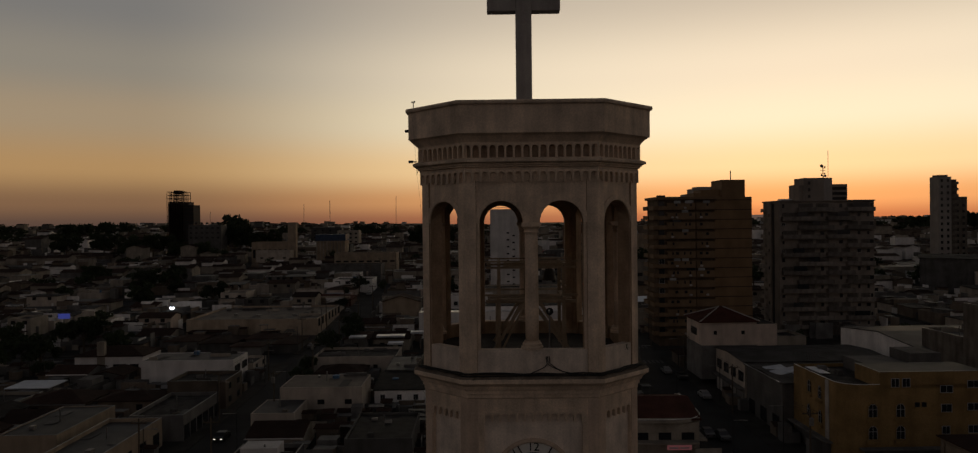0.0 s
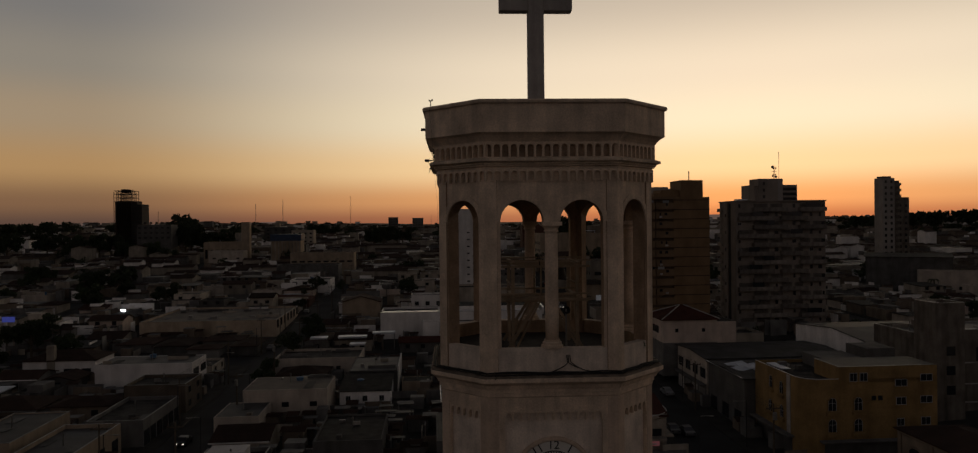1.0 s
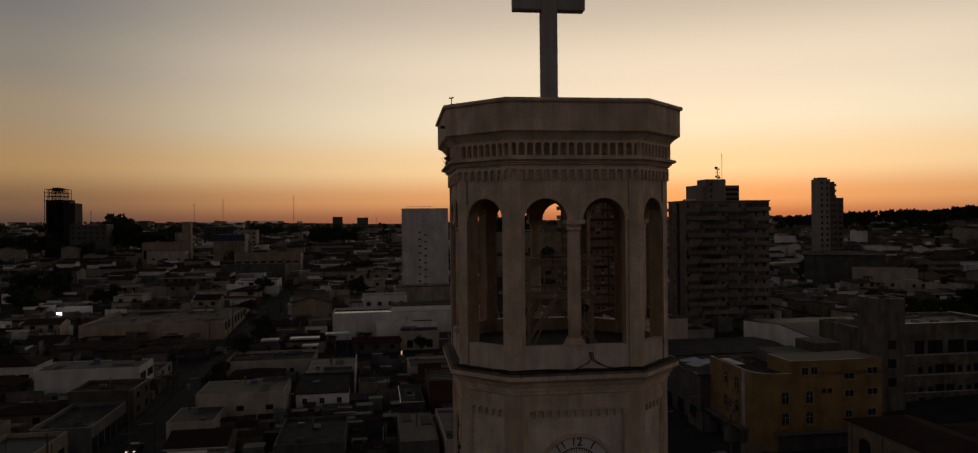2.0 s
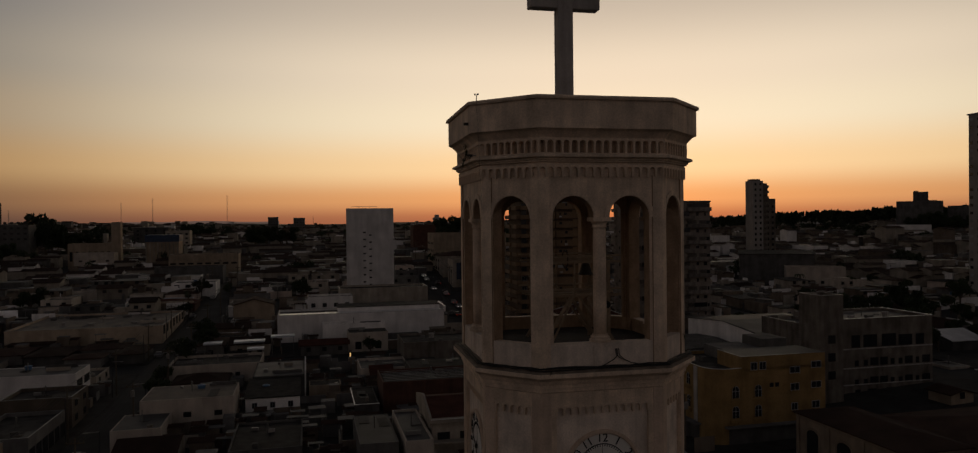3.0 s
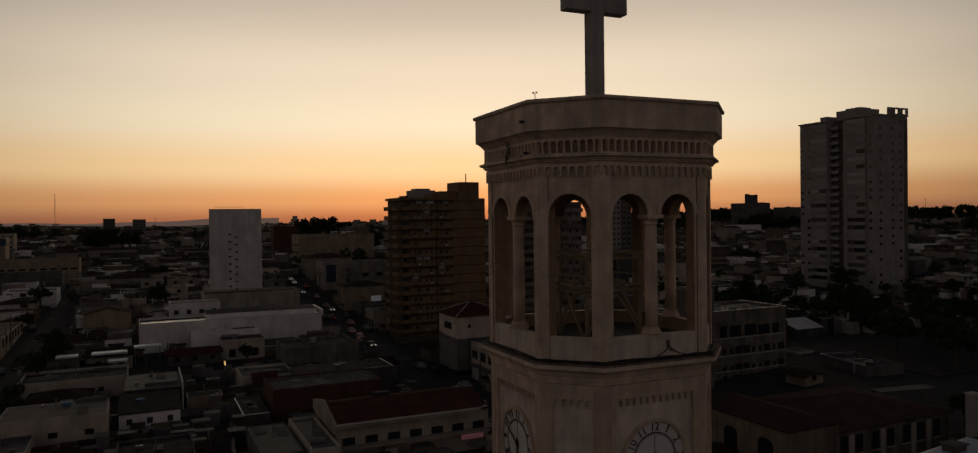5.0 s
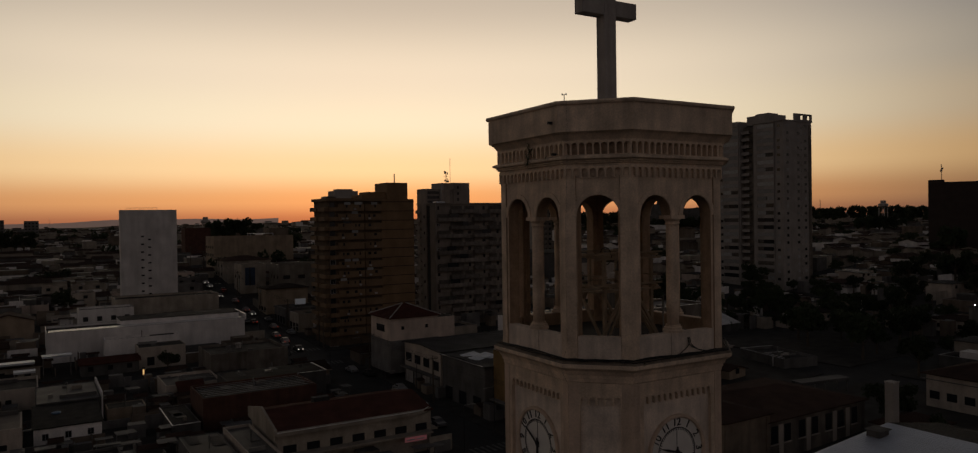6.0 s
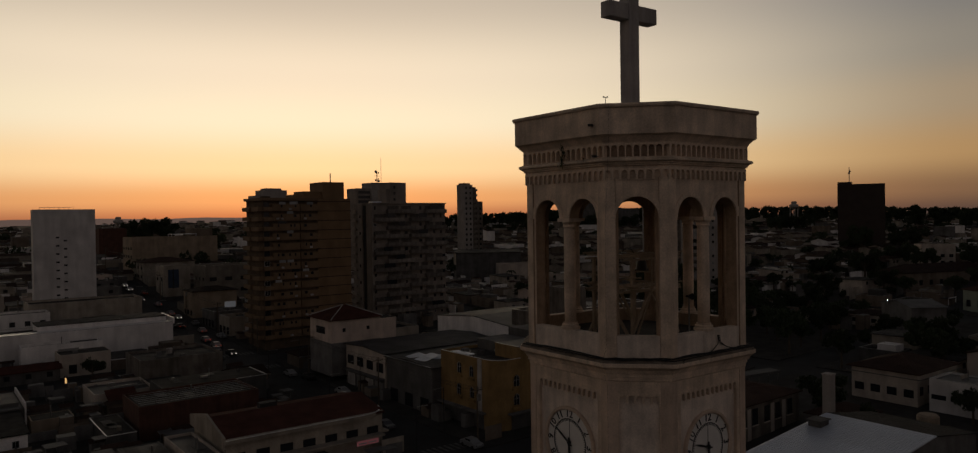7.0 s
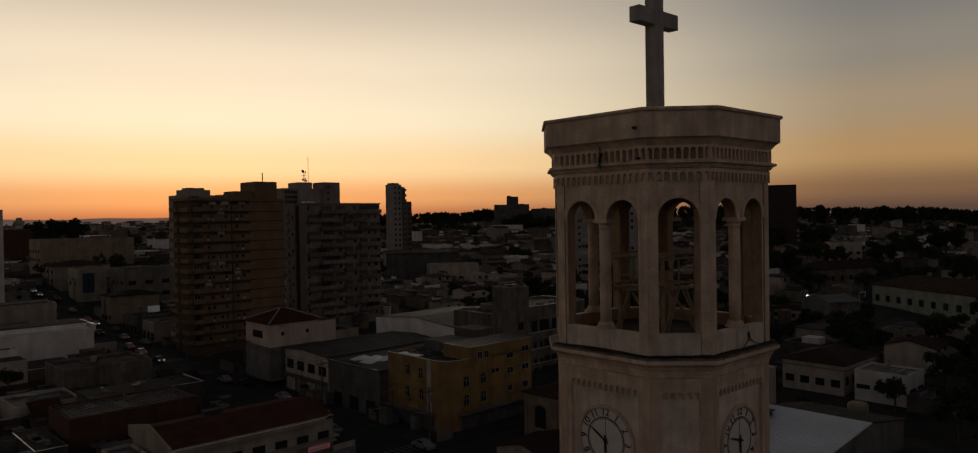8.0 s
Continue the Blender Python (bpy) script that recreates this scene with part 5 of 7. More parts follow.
tube("flashing", [(12.85, 7.8, 6.8)] + [(x + 0.05, y - 0.05, 6.8) for x, y in arc[::-1]] + [(-12.3, -8.85, 6.8)], 0.05, GLINT_TRIM, RB, "pale metal roof edge")
bm = bmesh.new()
prof = [(-8.2, 5.5), (8.2, 5.5), (8.2, 7.1), (0.0, 8.75), (-8.2, 7.1)]
for xq, fl in ((-12.5, True), (-12.15, False)):
    vs = [bm.verts.new((xq, y, z)) for y, z in prof]
    bm.faces.new(vs[::-1] if not fl else vs)
bm.verts.ensure_lookup_table()
for k in range(5):
    bm.faces.new((bm.verts[k], bm.verts[5 + k], bm.verts[5 + (k + 1) % 5], bm.verts[(k + 1) % 5]))
bmesh.ops.recalc_face_normals(bm, faces=bm.faces[:])
part("gable_parapet", bm, CREAM, RB, "pale end parapet above the tiles")
part("roof_hatch", boxes((-4.0, -1.4, 1.2, 2.6, 7.6, 8.6)), FIBRE, RB)
SG_ = part("shop_sign", boxes((6.8, 10.4, -9.5, -9.42, 2.5, 3.2)), PINKSIGN, RB, "dim pink shop sign with pale lettering")
part("letter_bar", boxes((7.1, 8.4, -9.53, -9.505, 2.7, 2.9), (8.7, 10.0, -9.53, -9.505, 2.72, 2.9)), FRAME_W, SG_)
part("canopy", boxes((-12.0, 11.6, -9.4, -7.76, 3.25, 3.5), (12.01, 13.2, -7.7, 7.0, 3.25, 3.5)), CREAM, RB)
b("shed", "grey slab-roofed outbuilding in a yard", -3.2, 116, 5.6, 16, 4.5, GREYW, "flat", SLABROOF, parapet=0.06, category="shed", coping=False)
HH = b("house", "cream corner house with a red hipped roof", 48.5, 165.5, 12, 11, 14.4, ROSE, "hip", TILE_RED, 0.42, base=3, wins=[("w", 1, 8.0, 4.4, 1.6, "dark"), ("s", 2, 8.6, 0.7, 0.8, "dark")])
part("flat_wing", boxes((6.005, 10.4, -5.45, 5.3, -1, 10.75)), ROSE, HH, "flat-roofed side wing")
part("wing_roof", boxes((6.2, 10.2, -5.25, 5.1, 10.754, 10.78)), DARKROOF, HH)
part("ground_floor", boxes((-6.06, 6.06, -5.56, 5.56, -1, 6.3)), GREYW, HH, "dark shop front on the ground floor")
for sx, sy in ((-1, -1), (1, -1), (1, 1), (-1, 1)):
    tube("hip_ridge", [(sx * 6.5, sy * 6.0, 11.46), (sx * 0.5, sy * 0.1, 14.02)], 0.13, CONCRETE, HH, "pale ridge tiles")
b("house", "white lean-to house beside a hipped corner house", 60.0, 165.5, 11, 9, 11.0, CREAM, "flat", FIBRE, base=3)
WS = b("shop_building", "white shop with large upper windows and a grey roof", 59.6, 150.2, 28, 16.9, 9.3, STUCCO, "gable", FIBRE, 0.06, wins=row_of("w", 4, (4.9,), 2.7, 1.9))
part("street_front", boxes((-14.08, -14.0, -8.2, 8.2, -0.5, 3.9), (-15.2, -14.08, -8.2, 8.2, 3.6, 3.8)), GREYW, WS, "dark shop front under a canopy")
for k in range(4):
    part("shutter", boxes((-14.12, -14.085, -7.6 + 4.0 * k, -4.4 + 4.0 * k, 0, 3.0)), CONCRETE if k % 2 else STEEL, WS)
SB = b("shop_building", "grey shop with a patched corrugated roof", 60.2, 132.9, 28, 16.4, 9.0, GREYW, "gable", FIBRE, 0.06, wins=row_of("w", 3, (0.4,), 2.8, 2.6))
for x, y, a, c in ((-10.6, -1.6, 18, 2.6), (-7.6, -2.4, -14, 2.4), (-11.4, 1.2, 8, 1.8)):
    part("bent_sheet", boxes((-c, c, -1.3, 1.3, 0, 0.04), (-c * 0.2, c * 0.5, -1.3, 0.6, 0.12, 0.16)), METALROOF, SB, "pale bent roofing sheet").matrix_basis = pose(x, y, 9.62, 6, -5, a)
part("flashing", boxes((-14.6, -14.35, -8.3, 8.3, 9.1, 9.15)), GLINT_TRIM, SB)
YB = b("corner_building", "yellow ochre corner building with round-headed white-framed windows", 59.05, 116.25, 21.1, 16.2, 12.2, YELLOW, "flat", DARKROOF, parapet=0.5, round_sw=3.2)
part("corner_strip", boxes((-10.61, -10.25, -4.3, -3.1, 2.8, 12.1)), CONCRETE, YB, "pale vertical strip")
part("canopy", boxes((-8.0, 10.5, -9.2, -8.11, 2.9, 3.15), (-11.65, -10.56, -5.4, 8.0, 2.9, 3.15)), GREYW, YB)
part("shop_front", boxes((-10.61, -10.55, -4.8, 7.5, 0, 2.7), (-7.2, 10.4, -8.16, -8.1, 0, 2.7)), GREYW, YB, "dark shop front")
part("upper_storey", boxes((-4.95, 10.5, -8.1, -1.0, 11.6, 14.0)), YELLOW, YB)
part("upper_coping", boxes((-5.0, 10.55, -8.15, -7.9, 14.004, 14.06), (-5.0, -4.75, -7.9, -0.95, 14.004, 14.06)), COPING, YB)
part("roof_slab", boxes((-4.7, 10.4, -7.8, -1.1, 14.004, 14.03)), SLABROOF, YB)
part("roof_room", boxes((-2.55, 4.3, 0.6, 7.4, 11.6, 13.6), (5.3, 10.2, 1.6, 7.6, 11.6, 14.9)), GREYW, YB)
part("roof_sheet", boxes((-9.2, -7.6, 1.5, 6.8, 11.9, 12.0)), METALROOF, YB, "bright roofing sheets")
for x, z, ww, hh in ((-2.7, 11.8, 1.2, 1.3), (-1.1, 11.8, 1.2, 1.3), (4.8, 10.9, 1.9, 1.1), (8.8, 11.6, 1.9, 1.1), (0.5, 8.9, 0.7, 0.7), (1.5, 8.9, 0.7, 0.7), (4.8, 8.1, 1.6, 1.2), (8.8, 8.3, 1.9, 1.1), (4.7, 4.9, 1.2, 1.2), (8.7, 5.0, 1.5, 1.2)):
    add_window(YB, pose(x, -8.1, z), ww, hh, "white" if ww > 0.8 else "dark")
    part("window_ledge", boxes((x - ww / 2 - 0.15, x + ww / 2 + 0.15, -8.3, -8.1, z - 0.16, z - 0.02)), YELLOW, YB)
for x in (-6.0, -1.95):
    for z in (7.5, 4.3):
        arch_window(YB, pose(x, -8.1, z), 1.3, 1.95, 0.65, YELLOW, 0.16, True)
        part("window_box", boxes((x - 1.0, x + 1.0, -8.55, -8.1, z - 0.62, z - 0.2)), YELLOW, YB)
for y, z in ((2.2, 8.9), (2.4, 5.0), (-1.4, 8.7), (-1.5, 5.0)):
    arch_window(YB, pose(-10.55, y, z, 0, 0, -90), 1.2, 1.95, 0.6, YELLOW, 0.16, True)
    part("window_box", boxes((-10.95, -10.55, y - 0.9, y + 0.9, z - 0.6, z - 0.2)), YELLOW, YB)
b("warehouse", "white warehouse with a pale low-pitched roof", 92.5, 157.5, 27, 32, 11.2, WHITE, "gable", SLABROOF, 0.08, over=0.2, category="warehouse")
b("stair_tower", "grey concrete stair tower of an office building", 82.8, 127.2, 5.2, 6, 21.4, OFFICE, category="building", wins=[("s", 1, 4.8, 1.6, 1.6, "dark"), ("s", 1, 8.2, 1.6, 1.6, "dark"), ("s", 1, 11.6, 1.6, 1.6, "dark")])
OF = b("office_building", "stained grey office building with rows of windows", 98.8, 136.0, 22, 14, 16.0, OFFICE, "flat", SLABROOF, wins=[("e", 5, 6.9, 1.4, 1.2, "dark")])
for z in (1.9, 5.2, 9.0):
    part("floor_band", boxes((-11.04, 11.04, -7.06, -7.0, z - 0.12, z + 0.12)), CONCRETE, OF)
z = -OF.location.z
for x, ww, hh in ((-7.3, 2.0, 2.5), (-3.95, 3.2, 2.5), (0.45, 3.4, 2.5), (4.4, 3.3, 2.2), (7.9, 2.0, 2.2)):
    add_window(OF, pose(x, -7.0, z + 10.3), ww, hh)
    add_window(OF, pose(x + 0.4, -7.0, z + 0.5), ww * 0.6, 1.5)
for x, ww, hh in ((-7.1, 0.9, 1.2), (-5.0, 0.9, 1.2), (-3.0, 1.9, 1.6), (-0.75, 1.8, 1.6), (1.3, 0.9, 1.2), (3.2, 0.9, 1.2), (5.2, 1.8, 1.5), (7.3, 0.8, 1.2), (9.4, 1.9, 1.5)):
    add_window(OF, pose(x, -7.0, z + 6.6), ww, hh)
    add_window(OF, pose(x, -7.0, z + 2.8), ww, hh)
z += 16.06
part("flashing", boxes((-11.1, 11.1, -7.1, -6.9, z, z + 0.05), (10.9, 11.1, -6.9, 7.1, z, z + 0.05)), GLINT_TRIM, OF, "pale metal roof edge")
b("office_building", "grey rear wing with a flat parapeted roof", 84.6, 138.5, 6.2, 13, 15.0, OFFICE, "flat", SLABROOF)
VL = b("villa", "tan villa with round-headed openings and a dark tiled roof", 62.1, 87.7, 9.4, 20.2, 7.8, VILLAW, "hip", TILE, 0.26)
for y, ww, hh in ((6.6, 2.5, 3.6), (0.3, 2.7, 3.7), (-6.3, 2.8, 3.7)):
    arch_window(VL, pose(-4.7, y, 5.95 - hh - VL.location.z, 0, 0, -90), ww, hh, 0.75, VILLAW, 0.3)
z = 7.8 - VL.location.z
for y in (-9.75, -3.1, 3.4, 9.75):
    part("pilaster", boxes((-4.86, -4.7, y - 0.35, y + 0.35, -1, z - 0.46)), VILLAW, VL)
part("eaves_moulding", boxes((-4.95, -4.7, -10.35, 10.1, z - 0.45, z - 0.12), (-4.7, 4.7, -10.35, -10.1, z - 0.45, z - 0.12), (-4.8, -4.7, -10.2, 10.1, z - 0.75, z - 0.62)), VILLAW, VL)
part("pilaster", boxes((-4.7, -4.1, -10.25, -10.1, -1, z - 0.46)), VILLAW, VL)
part("pilaster", boxes((4.1, 4.7, -10.25, -10.1, -1, z - 0.46)), VILLAW, VL)
VW = b("villa_wing", "low stained wing of a villa with tall shuttered windows", 79.0, 87.9, 24.2, 19.0, 6.4, OFFICE, "hip", TILE, 0.2, category="villa")
for x in (-10.6, -7.6, -4.2, -1.0, 2.4, 5.6, 9.2):
    add_window(VW, pose(x, -9.5, 2.9 - VW.location.z), 1.5, 2.6)
    part("window_ledge", boxes((x - 0.9, x + 0.9, -9.66, -9.5, 2.7 - VW.location.z, 2.85 - VW.location.z)), STUCCO, VW)
for x in (-9.1, -2.6, 4.0, 7.4):
    part("pale_pier", boxes((x - 0.5, x + 0.5, -9.56, -9.5, 0, 5.6 - VW.location.z)), STUCCO, VW)
NV = b("hall", "hall with a pale corrugated metal roof", 68.3, 55.95, 31.4, 13.7, 7.1, GREYW, "flat", FIBRE, rot=0.0, parapet=0.3, category="hall", base=0, coping=False)
# one roof: the east half's darker material stands in for its weaker sky reflection
for name, xs, zs, m_ in (("west_slope", (-16.0, 3.7), (7.2, 9.06), METALROOF), ("east_slope", (3.7, 16.0), (9.06, 7.2), FIBRE)):
    bm = bmesh.new()
    vs = [bm.verts.new((x, y, z + q)) for q in (-0.12, 0.0) for x, z in zip(xs, zs) for y in (-7.05, 7.05)]
    for a in ((0, 1, 3, 2), (4, 6, 7, 5), (0, 4, 5, 1), (2, 3, 7, 6), (0, 2, 6, 4), (1, 5, 7, 3)):
        bm.faces.new([vs[k] for k in a])
    bmesh.ops.recalc_face_normals(bm, faces=bm.faces[:])
    part(name, bm, m_, NV)
bm = bmesh.new()
for y in (-6.85, 6.85):
    face(bm, [(-15.7, y, 7.05), (15.7, y, 7.05), (3.7, y, 8.93)])
part("gable_wall", bm, GREYW, NV)
rib = bpy.data.meshes.new("roof_rib")
bm = bmesh.new()
vs = [bm.verts.new((x, y, z)) for x, z in ((-15.95, 7.2), (3.68, 9.06)) for y, z2 in ((-0.09, 0), (0.09, 0), (0.0, 0.07)) for z in (z + z2 - 0.01,)]
for a in ((0, 3, 5, 2), (2, 5, 4, 1), (0, 1, 4, 3), (0, 2, 1), (3, 4, 5)):
    bm.faces.new([vs[k] for k in a])
bm.to_mesh(rib)
bm.free()
rib.materials.append(METALROOF)
for k in range(34):
    shared("roof_rib", rib, NV, pose(0, -6.9 + 0.412 * k, 0))
part("roof_vent", boxes((-2.2, -0.2, 4.5, 6.2, 8.3, 9.3), (-2.5, 0.1, 4.3, 6.4, 9.3, 9.42)), GREYW, NV)
aw2 = thing("yard_canopy", pose(104, 96, land(104, 96), 0, 0, -8), "pale grey sheet canopy over a yard", "canopy")
part("sheet", boxes((-6, 6, -1.4, 1.4, 3.0, 3.1), (-6, 6, -1.45, -1.38, 2.6, 3.1)), SLABROOF, aw2)
for x in (-5.6, 0, 5.6):
    for y in (-1.2, 1.2):
        part("post", boxes((x - 0.06, x + 0.06, y - 0.06, y + 0.06, -0.3, 3.0)), STEEL, aw2)
LS = b("shed", "low yard shed with a pale metal roof edge", 121.5, 119.5, 9, 15, 4.8, GREYW, "flat", FIBRE, rot=radians(-12), category="shed", coping=False)
z = 4.8 - LS.location.z
part("flashing", boxes((-4.6, -4.4, -7.55, 7.55, z + 0.005, z + 0.07), (-4.4, 4.5, 7.4, 7.55, z + 0.005, z + 0.07)), GLINT_TRIM, LS, "pale metal roof edge")
part("flashing", boxes((-4.6, -4.4, -7.55, -1.2, z + 0.3, z + 0.37), (-4.6, 0.5, -1.3, -1.2, z + 0.3, z + 0.37)), GLINT_TRIM, LS, "bent pale roofing strip")
part("gutter_post", boxes((-4.75, -4.55, -4.2, -4.0, 0, z)), GLINT_TRIM, LS)
b("house", "small white-walled yard house with a flat roof", 123.8, 139.6, 5.4, 6, 3.4, STUCCO, "flat", SLABROOF, parapet=0.02, coping=False)
b("house", "low red-roofed house with a narrow pale gable", 102.4, 117.0, 5, 5, 3.8, W1WALL, "gable_y", TILE, 0.3, wins=[("s", 1, 1.2, 1.1, 1.2, "dark")])
b("house", "small house with a pale metal roof", 141.0, 158.0, 9, 12, 6.0, GREYW, "gable", ROOFPALE, 0.3)
b("house", "cream house with one dark window among trees", 164.0, 147.5, 9, 6, 5.4, STUCCO, "flat", DARKROOF, wins=[("s", 1, 2.0, 1.6, 1.8, "dark")])
b("house", "small white house with a gable end", 152, 170, 10, 9, 6.6, WHITE, "gable_y", TILE, 0.35)
b("house", "small white house with a row of arched openings", 160, 196, 16, 8, 8.0, WHITE, "hip", TILE, 0.3, wins=[("s", 5, 1.0, 1.2, 1.6, "dark")])
tk = thing("round_tank", pose(91.7, 58.3, 0), "tan round tank beside a hall", "tank")
part("tank", lathe(bmesh.new(), [(1.5, 0), (1.5, 6.2), (1.2, 6.5), (0.1, 6.6)], 20), W1WALL, tk)
b("house", "low dark-roofed house behind a hall", 90.5, 70.5, 9, 7, 4.6, GREYW, "hip", TILE, 0.35)
b("shed", "dark lean-to against the end of a hall", 74, 42.5, 22, 9, 3.4, GREYW, "shed", DARKROOF, 0.06, category="shed")
ch = thing("chimney_pillar", pose(75.6, 64.6, 0), "tall pale rendered pillar standing by a hall", "pillar")
part("pillar", boxes((-0.65, 0.65, -0.6, 0.6, -1, 13.55)), BLOCKGREY, ch)
part("cap", boxes((-0.72, 0.72, -0.67, 0.67, 13.55, 13.72)), CONCRETE, ch)
H1 = b("house", "cream bungalow with a dark hipped roof", 118.5, 74.0, 15.2, 11.6, 8.2, STUCCO, "hip", TILE, 0.3, rot=0.0, over=0.7, wins=[("w", 4, 1.6, 1.7, 1.4, "dark"), ("s", 5, 2.0, 1.1, 1.5, "dark")])
part("eaves_board", boxes((-8.35, 8.35, -6.55, -6.48, 4.96, 5.14), (-8.35, -8.28, -6.48, 6.5, 4.96, 5.14)), COPING, H1)
b("house", "white flat-roofed house with a strip of dark windows", 114.5, 61.6, 8, 9.0, 7.9, WHITE, "flat", SLABROOF, rot=0.0, parapet=0.3, wins=[("w", 3, 2.3, 2.3, 0.8, "dark"), ("s", 2, 2.3, 2.8, 0.8, "dark")])
b("house", "low pale annex of a flat-roofed house", 113.0, 54.8, 9, 4.0, 5.0, GREYW, "flat", SLABROOF, rot=0.0, coping=False)
b("school", "pale institution with rows of tall windows", 216, 80, 16, 44, 13.2, SCHOOLW, "hip", TILE, 0.4, rot=radians(-30), wins=row_of("w", 10, (2.4,), 1.7, 2.0) + row_of("s", 4, (1.6,), 1.7, 2.0), category="school")
b("school", "long dark-roofed institution wing", 262, 128, 44, 12, 15.5, TANW, "hip", TILE, 0.4, rot=radians(-16), wins=row_of("s", 9, (2.2,), 1.6, 1.8), category="school")
b("apartment_house", "white apartment house among trees", 292, 141, 12, 9, 23.6, STUCCO, rot=radians(-50), wins=row_of("s", 4, (3, 5.6), 1.4, 1.2))
b("shed", "pale-roofed open shed with a lamp on its gable", 181, 100, 9, 14, 12.0, GREYW, "gable", SLABROOF, 0.18, rot=radians(-35), category="shed")
b("warehouse", "long dark corrugated hangar among low houses", 181, 292, 30, 20, 20.5, GREYW, "gable", FIBRE, 0.12, rot=radians(-30), category="warehouse")
b("house", "cream flat-roofed block with a row of windows", 183, 268, 22, 10, 16.0, STUCCO, "flat", SLABROOF, rot=radians(-30), coping=False, wins=[("s", 4, 2.2, 1.6, 1.2, "dark")])
b("apartment_house", "white stepped apartment house below the skyline", 376, 434, 26, 10, 30.0, WHITE, "flat", SLABROOF, rot=radians(-42), coping=False, wins=[("s", 6, 2.6, 1.6, 1.3, "dark")])
BG = b("office_building", "broad tan commercial building along the main street", 56.5, 364, 36, 18, 30.2, W1WALL, wins=row_of("w", 4, (7, 10.5), 1.8, 1.2), coping=False)
z = 30.2 - BG.location.z
part("roof_canopy", boxes((-2, 9, -8.6, -3, z + 0.9, z + 1.1), (-1.8, -1.6, -8.4, -8.2, z - 0.7, z + 0.9), (8.6, 8.8, -8.4, -8.2, z - 0.7, z + 0.9), (-1.8, -1.6, -3.4, -3.2, z - 0.7, z + 0.9), (8.6, 8.8, -3.4, -3.2, z - 0.7, z + 0.9)), METALROOF, BG)
part("roof_room", boxes((8, 17, -5, 6, 14, 19.4)), TANW, BG)
b("shop_building", "pale shop building with a dark hipped roof", 47.8, 338, 20, 16, 20.4, CREAM, "hip", TILE, 0.2, wins=row_of("w", 3, (1.5, 5), 1.8, 1.2))
NB = b("shop_building", "narrow pale shop with a tall blue panel", 43.6, 305, 9.5, 11, 20.2, CREAM, wins=[("w", 2, 6, 1.4, 1.2, "dark")])
part("sign_panel", boxes((-3.2, 0.6, -5.7, -5.51, 3.4, 10.2)), BLUEDIM, NB, "tall blue shop panel")
part("panel_gap", boxes((-1.6, -1.2, -5.72, -5.69, 3.2, 10.4)), FRAME_D, NB)
b("office_building", "cream three-storey block with two rows of dark windows", 58.6, 293, 17, 13, 20.4, CREAM, wins=[("s", 3, 3.6, 2.6, 1.4, "dark"), ("s", 3, 7.8, 2.6, 1.4, "dark"), ("w", 3, 7.8, 1.6, 1.3, "dark")])
b("house", "low tan building with a dark hipped roof", 46.5, 266.5, 14.5, 10, 13.6, W1WALL, "hip", TILE, 0.22, wins=row_of("w", 3, (1.0,), 1.8, 1.6))
b("tower_block", "brown plastered block behind the main street", 43.5, 436, 13, 12, 33.8, BRICK, category="building")
b("shop_building", "low shops with pale fronts on the main street", 46.5, 246, 13, 12, 9.0, GREYW, wins=row_of("w", 4, (0.5,), 2.0, 2.2))
b("shop_building", "white shop corner with a projecting canopy", 45.5, 231, 10, 9, 8.6, CREAM, wins=row_of("w", 3, (0.5,), 2.0, 2.2))
b("office_building", "wide pale commercial hall by the white office block", 8, 262, 30, 12, 13.6, CREAM, wins=row_of("s", 4, (2.5,), 2.2, 1.2))
# blocks along the other street
b("hall", "long grey hall with a pale roof edge", -70.5, 351, 28, 14, 17.0, GREYW)
b("office_building", "long cream building with a recessed strip of windows", -68.5, 377, 31, 13, 21.4, W1WALL, wins=[("s", 8, 6.2, 2.6, 0.8, "dark")])
CI = b("cinema", "cream building with tall fins and a blue upper storey", -95, 416, 16, 12, 28.6, W1WALL, category="building", coping=False)
part("blue_upper", boxes((-8.3, 8.3, -6.3, 6.3, 14.6, 18.2)), BLUEDIM, CI)
for k in range(9):
    part("fin", boxes((-7.9 + 1.9 * k, -7.5 + 1.9 * k, -6.7, -6.0, 2, 14.4)), CREAM, CI)
b("silo_tower", "slim pale church-like tower over far roofs", -121, 428, 4.5, 4.5, 37.2, W1WALL, category="tower", coping=False)
b("hall", "broad hall with pilasters beside a slim tower", -134, 432, 21, 12, 26.0, W1WALL, wins=[("s", 7, 4, 1.4, 5.0, "dark")], coping=False)
b("office_building", "white block beside a street", -129, 420, 19, 9, 21.4, STUCCO, wins=[("s", 3, 4.5, 1.6, 0.8, "dark")])
b("shed", "white walled shed behind a warehouse", -105.5, 304, 24, 9, 11.0, STUCCO, "flat", FIBRE, category="shed")
b("shop_building", "low shop with a cream awning and red roof", -65.5, 279, 19, 14, 8.4, BRICK, "hip", TILE_RED, 0.18)
aw = thing("awning", pose(-65.5, 271.2, 9.0, 0, 0, 1.75), "long cream canvas awning on a shop front", "awning")
part("sheet", boxes((-9.5, 9.5, -1.2, 0.6, 0, 0.5)), W1WALL, aw)
for x in (-9, -3, 3, 9):
    part("post", boxes((x - 0.06, x + 0.06, -1.0, -0.88, -5.0, 0)), STEEL, aw)
